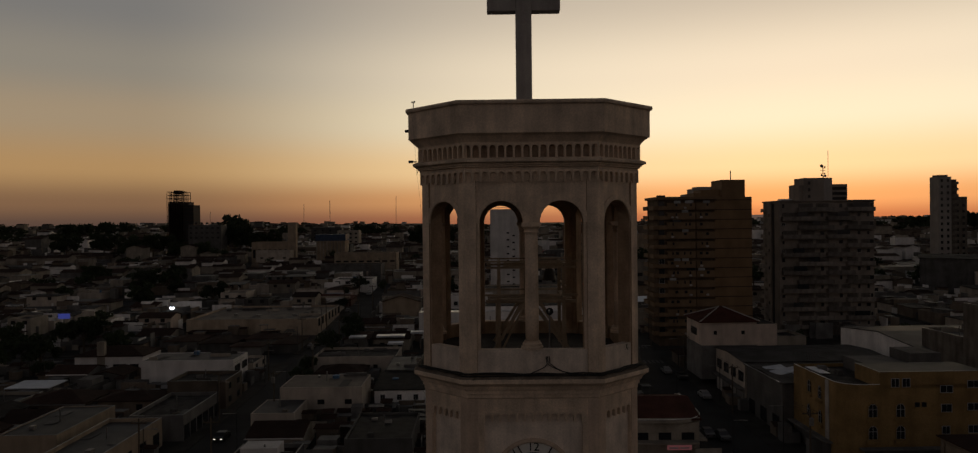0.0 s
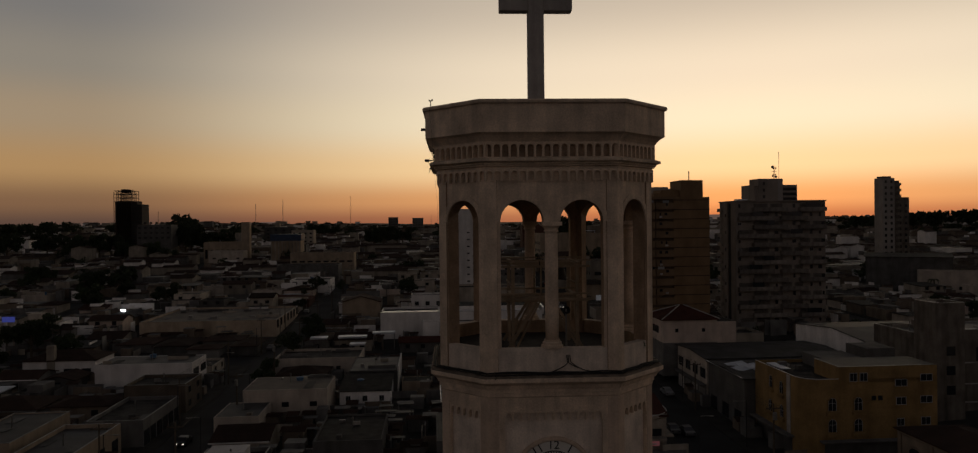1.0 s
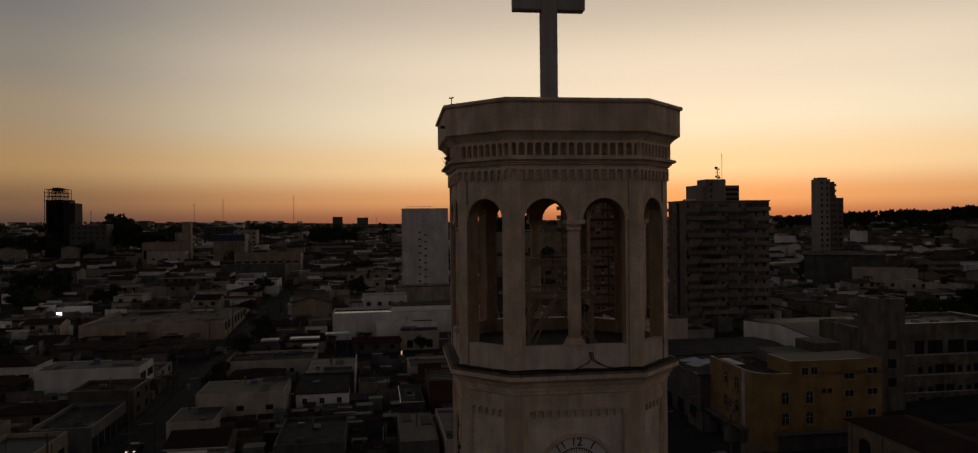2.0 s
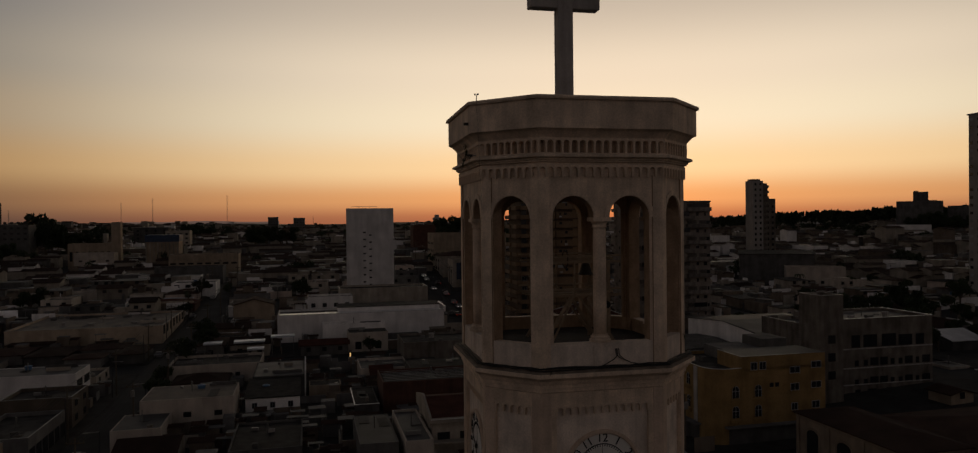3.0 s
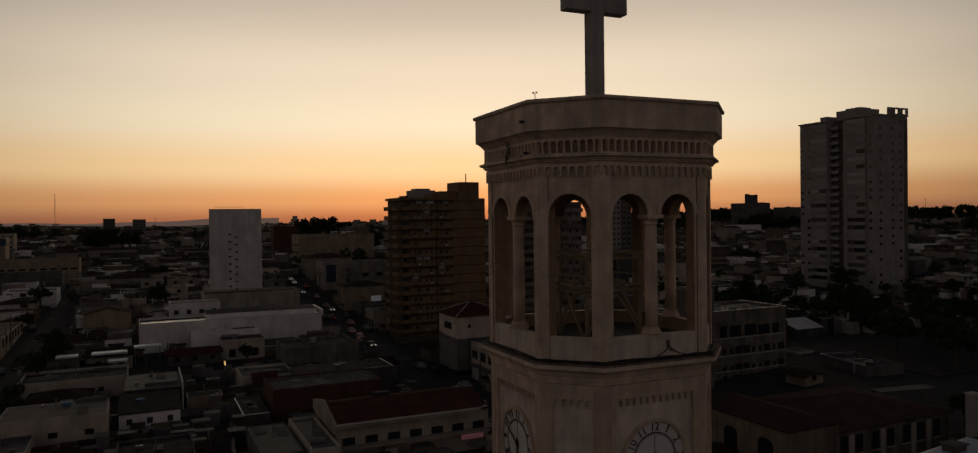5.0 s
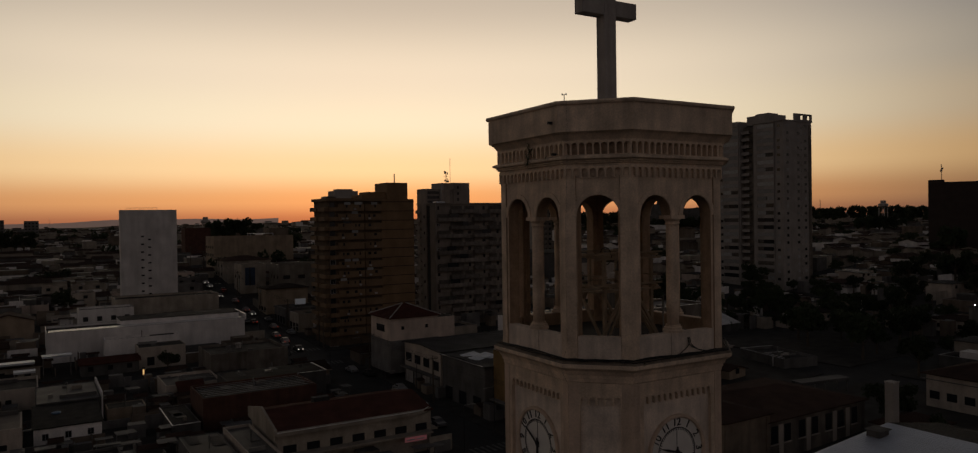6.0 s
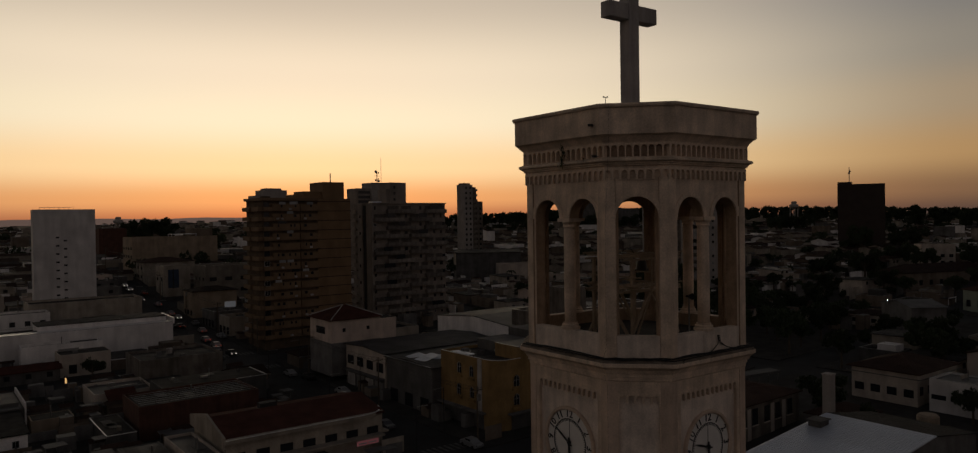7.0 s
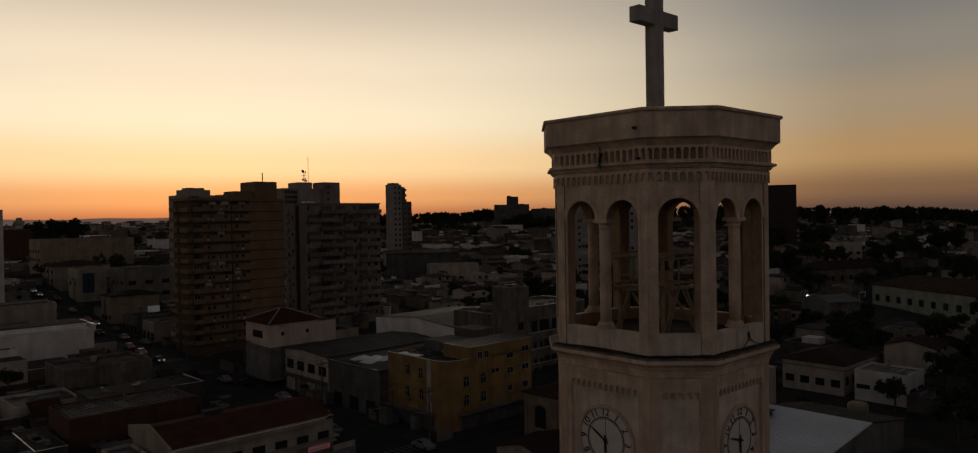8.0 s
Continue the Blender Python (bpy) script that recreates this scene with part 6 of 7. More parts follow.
b("shop_building", "cream shop with a row of tall openings", -36.2, 269, 14, 9, 9.0, CREAM, wins=[("s", 6, 1.2, 1.2, 2.4, "dark")])
b("house", "tan gabled house by the street", -33.5, 247, 12, 9, 10.5, W1WALL, "gable_y", TILE, 0.3)
for x, y, w, z in ((-38.5, 196, 4.4, 5.6), (-30, 198, 7.5, 5.4), (-22, 201, 6.0, 5.8), (-28, 192.5, 4.0, 4.6)):
    tc = thing("tin_canopy", pose(x, y, land(x, y), 0, 0, 3), "bright tin canopy on thin posts", "canopy", "tin canopies")
    part("sheet", boxes((-w / 2, w / 2, -1.6, 1.6, z - 1.0, z - 0.9), (-w / 2, w / 2, -1.64, -1.55, z - 1.3, z - 0.9)), METALROOF, tc)
    for sx in (-1, 1):
        for sy in (-1.4, 1.4):
            part("post", boxes((sx * w * 0.45 - 0.05, sx * w * 0.45 + 0.05, sy - 0.05, sy + 0.05, -0.2, z - 1.0)), STEEL, tc)
RH = b("house", "low white house with a tiled roof and chimney block", -93.5, 178.5, 16, 10, 5.6, WHITE, "hip", TILE, 0.3, wins=[("s", 4, 1.6, 2.0, 1.1, "dark")])
part("chimney_block", boxes((-2.6, -0.9, -5.3, -4.2, 0, 8.0)), CREAM, RH)
b("shed", "yard shed with bent shiny roofing sheets", -97, 152, 8, 6, 3.6, GREYW, "shed", METALROOF, 0.05, category="shed")
b("house", "house with a tan gable wall", -200, 320, 14, 16, 8.0, W1WALL, "gable_y", TILE, 0.3)
b("warehouse", "long white low store", -287, 452, 46, 14, 11.0, STUCCO, "flat", FIBRE, category="warehouse")
for x, y, z in ((-22, 150, 3.75), (-33, 145, 5.45), (15, 186, 6.85), (-70, 168, 6.45), (90, 138, 15.45), (57, 118, 10.95), (-62, 311, 12.65), (102, 133, 15.45)):
    water_tank(x, y, z, blue=(x < 0))

# ---- pavements ----
SEEN_NEAR, SEEN_FAR = 86.0, 330.0


def in_fan(x, y, near=SEEN_NEAR, far=SEEN_FAR):
    """Within the stretch of town that the flight looks over."""
    d = math.hypot(x + 12, y - 4)
    a = math.degrees(math.atan2(x + 12, y - 4))
    return near < d < far and -40 < a < 84


kerb = 4.6
for i in range(len(US) - 1):
    for j in range(len(VS) - 1):
        u0, u1, v0, v1 = US[i] + kerb, US[i + 1] - kerb, VS[j] + kerb, VS[j + 1] - kerb
        cx, cy = xy((u0 + u1) / 2, (v0 + v1) / 2)
        if not in_fan(cx, cy, 20, 430):
            continue
        n, bm = 6, bmesh.new()
        g = [[None] * (n + 1) for _ in range(n + 1)]
        for a in range(n + 1):
            for c in range(n + 1):
                x, y = xy(u0 + (u1 - u0) * a / n, v0 + (v1 - v0) * c / n)
                g[a][c] = bm.verts.new((x, y, land(x, y) + 0.16))
        for a in range(n):
            for c in range(n):
                bm.faces.new((g[a][c], g[a + 1][c], g[a + 1][c + 1], g[a][c + 1]))
        edge = [g[a][0] for a in range(n + 1)] + [g[n][c] for c in range(1, n + 1)] + [g[a][n] for a in range(n - 1, -1, -1)] + [g[0][c] for c in range(n - 1, 0, -1)]
        low = [bm.verts.new(v.co - Vector((0, 0, 1.2))) for v in edge]
        for k in range(len(edge)):
            q = (k + 1) % len(edge)
            bm.faces.new((low[k], low[q], edge[q], edge[k]))
        tagged(part("pavement", bm, PAVING), "worn paved block with a raised kerb", "pavement", kind="structure")


def road_mark(u0, u1, v0, v1):
    pts = [xy(u, v) for u, v in ((u0, v0), (u1, v0), (u1, v1), (u0, v1))]
    bm = bmesh.new()
    vs = [bm.verts.new((x, y, land(x, y) + z)) for z in (0.0, 0.03) for x, y in pts]
    bm.faces.new(vs[4:])
    for k in range(4):
        bm.faces.new((vs[k], vs[(k + 1) % 4], vs[4 + (k + 1) % 4], vs[4 + k]))
    return bm


for us, vs_ in ((41.4, 192.0), (41.4, 97.0)):
    for s in (-1, 1):
        z = tagged(thing("zebra_crossing", pose(0, 0, 0), "worn white zebra crossing stripes on asphalt", "road marking"), kind="structure")
        for k in range(8):
            u = us - 3.9 + k * 1.05
            part("stripe", road_mark(u, u + 0.5, vs_ + s * 7.2, vs_ + s * 10.2), ROADPAINT, z)

# ---- the rest of the town: lot by lot ----
rnd = random.Random(11)
WALLS = [STUCCO, CREAM, GREYW, TANW, CREAM, GREYW, CREAM, TANW, STUCCO, ROSE]
NEARWALLS = [GREYW, TANW, BRICK, GREYW, CREAM, TANW]
WORDS = {BRICK: "red-brown", WHITE: "white", CREAM: "cream", GREYW: "grey", TANW: "tan", STUCCO: "pale cream", ROSE: "faded rose"}


def free(u0, u1, v0, v1):
    return all(u1 <= a + 0.3 or u0 >= b_ - 0.3 or v1 <= c + 0.3 or v0 >= d_ - 0.3 for a, b_, c, d_ in FOOT)


def town_house(u, v, w, d, k):
    x, y = xy(u, v)
    near = math.hypot(x + 12, y - 4) < 235 and x < 48
    wall = rnd.choice(NEARWALLS if near else WALLS)
    low = near and v < 140
    storeys = 1 if near or rnd.random() < 0.8 else 2
    kind = rnd.choice(["flat", "flat", "flat", "hip", "hip", "gable", "gable", "shed"] + (["gable_y"] if near else []))
    g = land(x, y)
    h = 2.8 * storeys + rnd.uniform(-0.3, 0.5)
    roofm = rnd.choice([DARKROOF, TILE]) if low else rnd.choice([DARKROOF, DARKROOF, SLABROOF, FIBRE]) if kind in ("flat", "shed") else rnd.choice([TILE, TILE, TILE, FIBRE, FIBRE])
    wins = []
    if storeys == 2:
        wins.append(("s", max(2, int(w / 4)), 4.3, 1.3, 1.1, "dark"))
    if math.hypot(x, y) < 260:
        wins.append(("s", max(1, int(w / 4.5)), 1.2, 1.2, 1.1, "white" if rnd.random() < 0.3 else "dark"))
        if rnd.random() < 0.5:
            wins.append((rnd.choice("ew"), 2, 1.2, 1.2, 1.1, "dark"))
    what = {"flat": "flat-roofed", "hip": "hip-roofed", "gable": "gabled", "gable_y": "gabled", "shed": "lean-to roofed"}[kind]
    ob = building("house", f"{WORDS[wall]} rendered {what} {'two-storey' if storeys == 2 else 'single-storey'} town house", x, y, w, d, g + h, wall, kind, roofm,
                  0.10 if roofm in (FIBRE,) or kind == "shed" else 0.26, wins=wins, over=0.45, category="house", group="town houses", coping=rnd.random() < 0.4)
    if kind in ("hip", "gable") and rnd.random() < 0.45:
        part("eaves_board", boxes((-w / 2 - 0.45, w / 2 + 0.45, -d / 2 - 0.5, -d / 2 - 0.455, h - 0.18, h + 0.02)), rnd.choice([COPING, CREAM, WHITE]), ob)
    if kind == "flat" and rnd.random() < 0.4:
        a, c = rnd.uniform(1.5, w * 0.3), rnd.uniform(1.5, d * 0.3)
        px, py = rnd.uniform(-1, 1) * (w / 2 - a - 0.4), rnd.uniform(-1, 1) * (d / 2 - c - 0.4)
        part("roof_room", boxes((px - a, px + a, py - c, py + c, h - 0.7, h + rnd.uniform(0.6, 2.2))), rnd.choice([wall, WHITE, GREYW]), ob)
    elif rnd.random() < 0.5:
        a, c, e = w * rnd.uniform(0.25, 0.45), d * rnd.uniform(0.2, 0.35), h * rnd.uniform(0.5, 0.75)
        part("lean_to", boxes((-w / 2 + 0.1, -w / 2 + 2 * a, -d / 2 - c, -d / 2 + 0.05, -1, e)), rnd.choice([wall, WHITE, GREYW]), ob)
        part("lean_to_roof", boxes((-w / 2 - 0.1, -w / 2 + 2 * a + 0.2, -d / 2 - c - 0.3, -d / 2 - 0.01, e + 0.003, e + 0.12)), rnd.choice([FIBRE, SLABROOF, METALROOF]), ob)
    if rnd.random() < 0.35:
        yw = thing("yard_wall", pose(*xy(u + rnd.uniform(-2, 2), v - d / 2 - rnd.uniform(1.5, 3.5)), g, 0, 0, math.degrees(GRID)), "rendered yard wall between houses", "wall", "yard walls")
        a = w * rnd.uniform(0.3, 0.6)
        part("wall", boxes((-a, a, -0.08, 0.08, -0.6, rnd.uniform(1.9, 2.6))), rnd.choice([WHITE, WHITE, CREAM, GREYW]), yw)
    if kind == "flat" and rnd.random() < 0.35:
        water_tank(*xy(u + rnd.uniform(-0.25, 0.25) * w, v + rnd.uniform(-0.2, 0.2) * d), g + h - 0.6, rnd.uniform(0.55, 0.8), 1.1, rnd.random() < 0.5)


NEARFOOT = list(FOOT)
FOOT += [(-9.5, 11, 124, 182), (-128, -100, 160, 205), (84, 140, 56, 97), (50, 140, 28, 50), (74, 118, 94, 124), (126, 178, 96, 142)]               # yards kept open
PLANNED = len(FOOT)
made = 0
for i in range(len(US) - 1):
    for j in range(len(VS) - 1):
        u0, u1, v0, v1 = US[i] + HALF, US[i + 1] - HALF, VS[j] + HALF, VS[j + 1] - HALF
        rows = 7
        for q in range(rows):
            va = v0 + (v1 - v0) * q / rows
            u = u0
            while u < u1 - 6:
                w = min(rnd.uniform(5.5, 12.5), u1 - u)
                d = (v1 - v0) / rows * rnd.uniform(0.6, 0.9)
                cu, cv = u + w / 2, va + (v1 - v0) / rows / 2
                x, y = xy(cu, cv)
                gap = rnd.uniform(0.2, 2.2)
                keep = 0.38 if x > 100 and y < 200 else 0.92
                if in_fan(x, y) and free(cu - w / 2, cu + w / 2, cv - d / 2, cv + d / 2) and rnd.random() < keep:
                    town_house(cu, cv, w - 0.3, d, made)
                    made += 1
                u += w + gap

NEARFOOT += FOOT[PLANNED:]
# houses too far off to count: joined
def quad_box(V, F, M, cx, cy, z0, z1, w, d, a, roof, mi):
    c, s = math.cos(a), math.sin(a)
    base_i = len(V)
    P = lambda x, y, z: (cx + x * c - y * s, cy + x * s + y * c, z)
    for z in (z0, z1):
        V += [P(-w / 2, -d / 2, z), P(w / 2, -d / 2, z), P(w / 2, d / 2, z), P(-w / 2, d / 2, z)]
    for k in range(4):
        F.append((base_i + k, base_i + (k + 1) % 4, base_i + 4 + (k + 1) % 4, base_i + 4 + k))
        M.append(mi)
    if roof == 0:
        F.append((base_i + 4, base_i + 5, base_i + 6, base_i + 7))
        M.append(4)
    else:
        r = d * 0.13
        V += [P(-w / 2 - 0.4, 0, z1 + r), P(w / 2 + 0.4, 0, z1 + r), P(-w / 2 - 0.4, -d / 2 - 0.4, z1 - 0.1), P(w / 2 + 0.4, -d / 2 - 0.4, z1 - 0.1), P(w / 2 + 0.4, d / 2 + 0.4, z1 - 0.1), P(-w / 2 - 0.4, d / 2 + 0.4, z1 - 0.1)]
        q = base_i + 8
        F += [(q + 2, q + 3, q + 1, q), (q + 4, q + 5, q, q + 1), (base_i + 4, q, base_i + 7), (base_i + 5, base_i + 6, q + 1)]
        M += [5, 5, mi, mi]


V, F, M = [], [], []
rnd = random.Random(23)
for _ in range(11000):
    d = 330 + 1500 * rnd.random() ** 1.6
    a = radians(rnd.uniform(-40, 84))
    x, y = -12 + d * math.sin(a), 4 + d * math.cos(a)
    u, v = uv(x, y)
    if d < 700 and (abs((u + 43.0) % 84.4 - 42.2) > 36.0 or abs((v - 97) % 95 - 47.5) > 42):
        continue
    if not free(u - 5, u + 5, v - 5, v + 5):
        continue
    st = rnd.choice([2.9, 3.2, 3.5, 3.8, 5.6] + ([7, 10] if rnd.random() < 0.2 and d > 450 else []))
    g = land(x, y)
    big = rnd.random() < 0.12
    w, dd = rnd.uniform(5, 12) * (2.8 if big else 1), rnd.uniform(5, 10)
    quad_box(V, F, M, x, y, g - 2, g + st, w, dd, GRID + (math.pi / 2 if rnd.random() < 0.18 else 0), 0 if rnd.random() < 0.45 else 1, rnd.choice([0, 1, 1, 1, 2, 3]))
me = bpy.data.meshes.new("distant_houses")
me.from_pydata(V, [], F)
for m_ in (WHITE, CREAM, GREYW, TANW, SLABROOF, TILE):
    me.materials.append(m_)
me.polygons.foreach_set("material_index", M)
tagged(new("distant_houses", me), "dense low houses spreading to the horizon", "houses", kind="stuff")

# party walls, parapets and lean-to sheets standing up among the roofs, past counting
V, F, M = [], [], []
rnd = random.Random(67)
for _ in range(8500):
    d = 215 + 500 * rnd.random() ** 1.0
    a = radians(rnd.uniform(-40, 84))
    x, y = -12 + d * math.sin(a), 4 + d * math.cos(a)
    u, v = uv(x, y)
    if abs((u + 43.0) % 84.4 - 42.2) > 34.5 or abs((v - 97) % 95 - 47.5) > 40.5 or (x > 95 and y < 150 and rnd.random() < 0.6):
        continue
    if any(p - 1 < u < q + 1 and r - 1.5 < v < t + 1 for p, q, r, t in FOOT[:PLANNED]):
        continue
    g, k = land(x, y), rnd.random()
    if k < 0.62:
        w, dd, h = rnd.uniform(2.0, 8.5), rnd.uniform(0.15, 0.3), rnd.uniform(3.0, 4.9)
        quad_box(V, F, M, x, y, g - 0.5, g + h, w, dd, GRID + (math.pi / 2 if rnd.random() < 0.35 else 0), 0, rnd.choice([0, 0, 1, 2, 2, 3, 3]))
    elif k < 0.85:
        w, dd, h = rnd.uniform(1.5, 4.5), rnd.uniform(1.5, 4.0), rnd.uniform(3.2, 5.0)
        quad_box(V, F, M, x, y, g - 0.5, g + h, w, dd, GRID, rnd.choice([0, 0, 1]), rnd.choice([0, 1, 2, 2, 3, 3]))
    else:
        w, dd, h = rnd.uniform(2.0, 6.0), rnd.uniform(1.5, 3.0), rnd.uniform(3.4, 4.8)
        quad_box(V, F, M, x, y, g + h - 0.12, g + h, w, dd, GRID, 0, 2)
        quad_box(V, F, M, x - w * 0.4, y, g - 0.3, g + h - 0.12, 0.12, 0.12, GRID, 0, 2)
        quad_box(V, F, M, x + w * 0.4, y, g - 0.3, g + h - 0.12, 0.12, 0.12, GRID, 0, 2)
for _ in range(2600):
    d = 100 + 125 * rnd.random()
    a = radians(rnd.uniform(-38, 60))
    x, y = -12 + d * math.sin(a), 4 + d * math.cos(a)
    u, v = uv(x, y)
    if abs((u + 43.0) % 84.4 - 42.2) > 34.5 or abs((v - 97) % 95 - 47.5) > 40.5 or x > 48:
        continue
    if any(p - 0.4 < u < q + 0.4 and r - 0.8 < v < t + 0.4 for p, q, r, t in NEARFOOT):
        continue
    g, k = land(x, y), rnd.random()
    if k < 0.35:
        quad_box(V, F, M, x, y, g - 0.5, g + rnd.uniform(1.6, 2.8), rnd.uniform(1.5, 6.0), rnd.uniform(0.12, 0.2), GRID + (math.pi / 2 if rnd.random() < 0.5 else 0), 0, rnd.choice([1, 2, 2, 2, 3, 3]))
    elif k < 0.8:
        quad_box(V, F, M, x, y, g - 0.5, g + rnd.uniform(1.8, 3.0), rnd.uniform(1.2, 3.4), rnd.uniform(1.2, 3.2), GRID + rnd.uniform(-0.05, 0.05), rnd.choice([0, 1, 1]), rnd.choice([2, 2, 3, 3]))
    else:
        w, dd, h = rnd.uniform(1.5, 4.0), rnd.uniform(1.2, 2.6), rnd.uniform(2.2, 3.0)
        quad_box(V, F, M, x, y, g + h - 0.08, g + h, w, dd, GRID + rnd.uniform(-0.1, 0.1), 0, 2)
        for sx in (-0.42, 0.42):
            quad_box(V, F, M, x + sx * w, y, g - 0.3, g + h - 0.08, 0.1, 0.1, GRID, 0, 2)
me = bpy.data.meshes.new("party_walls")
me.from_pydata(V, [], F)
for m_ in (WHITE, CREAM, GREYW, TANW, SLABROOF, TILE):
    me.materials.append(m_)
me.polygons.foreach_set("material_index", M)
tagged(new("party_walls", me), "party walls and lean-tos crowded between the houses", "walls", kind="stuff")

# ---- trees ----
def leaf_cloud(bm, rng_t, c, rx, rz, n, size):
    for _ in range(n):
        while True:
            p = Vector((rng_t.uniform(-1, 1), rng_t.uniform(-1, 1), rng_t.uniform(-1, 1)))
            if 0.25 < p.length < 1:
                break
        p = p * (0.75 + 0.25 * rng_t.random())
        q = Vector((c[0] + p.x * rx, c[1] + p.y * rx, c[2] + p.z * rz))
        s = size * rng_t.uniform(0.6, 1.4)
        m = Euler((rng_t.uniform(0, 3), rng_t.uniform(0, 3), rng_t.uniform(0, 3))).to_matrix()
        face(bm, [q + m @ Vector((s * a, s * b_, 0)) for a, b_ in ((-1, -0.4), (0.2, -0.6), (1, 0.1), (0.1, 0.6))])


def tree(seed, h, spread, label, clumps=11, per=130, palm=False):
    rt = random.Random(seed)
    ob = thing("tree", pose(0, 0, -200), label, "tree", "street and garden trees")
    bm = lathe(bmesh.new(), [(h * 0.035, -0.4), (h * 0.026, h * 0.2), (h * 0.018, h * 0.5), (h * 0.008, h * 0.72)], 8)
    limbs = bm
    cr = bmesh.new()
    if palm:
        for k in range(13):
            a = k * 2.4
            prev = None
            for q in range(7):
                r = spread * q / 6
                z = h * 0.72 + 0.9 * math.sin(q / 6 * 2.6) - 0.25 * q * q / 6
                c = Vector((math.cos(a) * r, math.sin(a) * r, z))
                side = Vector((-math.sin(a), math.cos(a), -0.35)) * (0.32 * (1 - abs(q - 3) / 4.5))
                if prev:
                    face(cr, [prev[0], prev[0] + prev[1], c + side, c])
                    face(cr, [prev[0], c, c - Vector((side.x, side.y, -side.z)), prev[0] - Vector((prev[1].x, prev[1].y, -prev[1].z))])
                prev = (c, side)
        box(limbs, -0.2, 0.2, -0.2, 0.2, h * 0.68, h * 0.74)
    else:
        for k in range(clumps):
            a, r = rt.uniform(0, 6.28), spread * math.sqrt(rt.random()) * 0.72
            c = (r * math.cos(a), r * math.sin(a), h * rt.uniform(0.5, 0.86) - 0.12 * r)
            leaf_cloud(cr, rt, c, spread * rt.uniform(0.26, 0.44), h * rt.uniform(0.10, 0.17), per, h * 0.036)
            p, q = Vector((0, 0, h * rt.uniform(0.28, 0.5))), Vector(c)
            dirv = (q - p).normalized()
            s1 = dirv.orthogonal().normalized() * h * 0.010
            s2 = dirv.cross(s1)
            ra = [limbs.verts.new(p + s1 * math.cos(t) + s2 * math.sin(t)) for t in (0, 2.1, 4.2)]
            rb = [limbs.verts.new(q + (s1 * math.cos(t) + s2 * math.sin(t)) * 0.4) for t in (0, 2.1, 4.2)]
            for t in range(3):
                limbs.faces.new((ra[t], ra[(t + 1) % 3], rb[(t + 1) % 3], rb[t]))
    part("trunk", limbs, BARK, ob)
    part("crown", cr, LEAF, ob)
    return ob


TREES = [tree(1, 8.5, 4.2, "dark broad-crowned street tree"), tree(2, 11, 5.2, "tall dark spreading tree", 14), tree(3, 6.5, 3.0, "small dark garden tree", 8), tree(5, 9, 2.6, "palm with drooping fronds", palm=True)]
rnd = random.Random(31)


def plant(x, y, k, s=1.0, sink=0.1):
    m = pose(x, y, land(x, y) - sink, 0, 0, rnd.uniform(0, 360))
    o = TREES[k]
    c = copy_thing(o, m)
    c.scale = (s, s, s * rnd.uniform(0.9, 1.1))
    u, v = uv(x, y)
    FOOT.append((u - 1, u + 1, v - 1, v + 1))
    return c


spots = [(-41.5, 203, 0), (-43, 212, 0), (-43.2, 158, 2), (-43.4, 167, 2), (-43.8, 186, 0), (-57.5, 262, 2), (-58, 300, 0), (-47.5, 300, 2), (-118, 212, 1), (-130, 190, 1), (-110, 174, 1), (-117, 168, 0), (-104, 166, 2), (-121, 184, 0), (-112, 196, 1), (-101, 192, 0), (-146, 300, 1), (-138, 306, 1), (-150, 312, 1), (-142, 322, 1), (-130, 292, 0), (-128, 262, 0), (-134, 272, 1), (-184, 330, 1), (-176, 322, 1),  (130, 92, 0), (136, 108, 1), (150, 120, 1), (163, 98, 0), (172, 118, 1), (140, 76, 0),
         (155, 84, 1), (168, 70, 0), (142, 52, 1), (160, 50, 0), (186, 130, 1), (210, 140, 1), (232, 132, 1), (250, 110, 0), (196, 160, 1), (141, 126, 1), (148, 134, 1), (156, 127, 0), (166, 132, 1), (157, 112, 1), (146, 111, 0), (175, 142, 1), (88, 66, 2), (60, 185, 0), (75, 190, 2),
         (100, 186, 0), (118, 178, 1), (182, 176, 1), (205, 196, 1), (243, 205, 0), (218, 205, 1), (232, 204, 0)]
for x, y, k in spots:
    plant(x, y, k)
n = 0
while n < 188:
    d, a = rnd.uniform(105, 330), radians(rnd.uniform(-40, 84) if n < 45 else rnd.uniform(36, 84) if n < 176 else rnd.uniform(-40, -22))
    x, y = -12 + d * math.sin(a), 4 + d * math.cos(a)
    u, v = uv(x, y)
    if not free(u - 1.2, u + 1.2, v - 1.2, v + 1.2) or abs((u + 43.0) % 84.4 - 42.2) > 34.5 or (x < 100 and d < 215) or (15 < x < 80 and 200 < y < 425) or (92 < x < 138 and 90 < y < 150):
        continue
    plant(x, y, rnd.choice([0, 0, 1, 2, 2, 2]), rnd.uniform(0.75, 1.15))
    n += 1
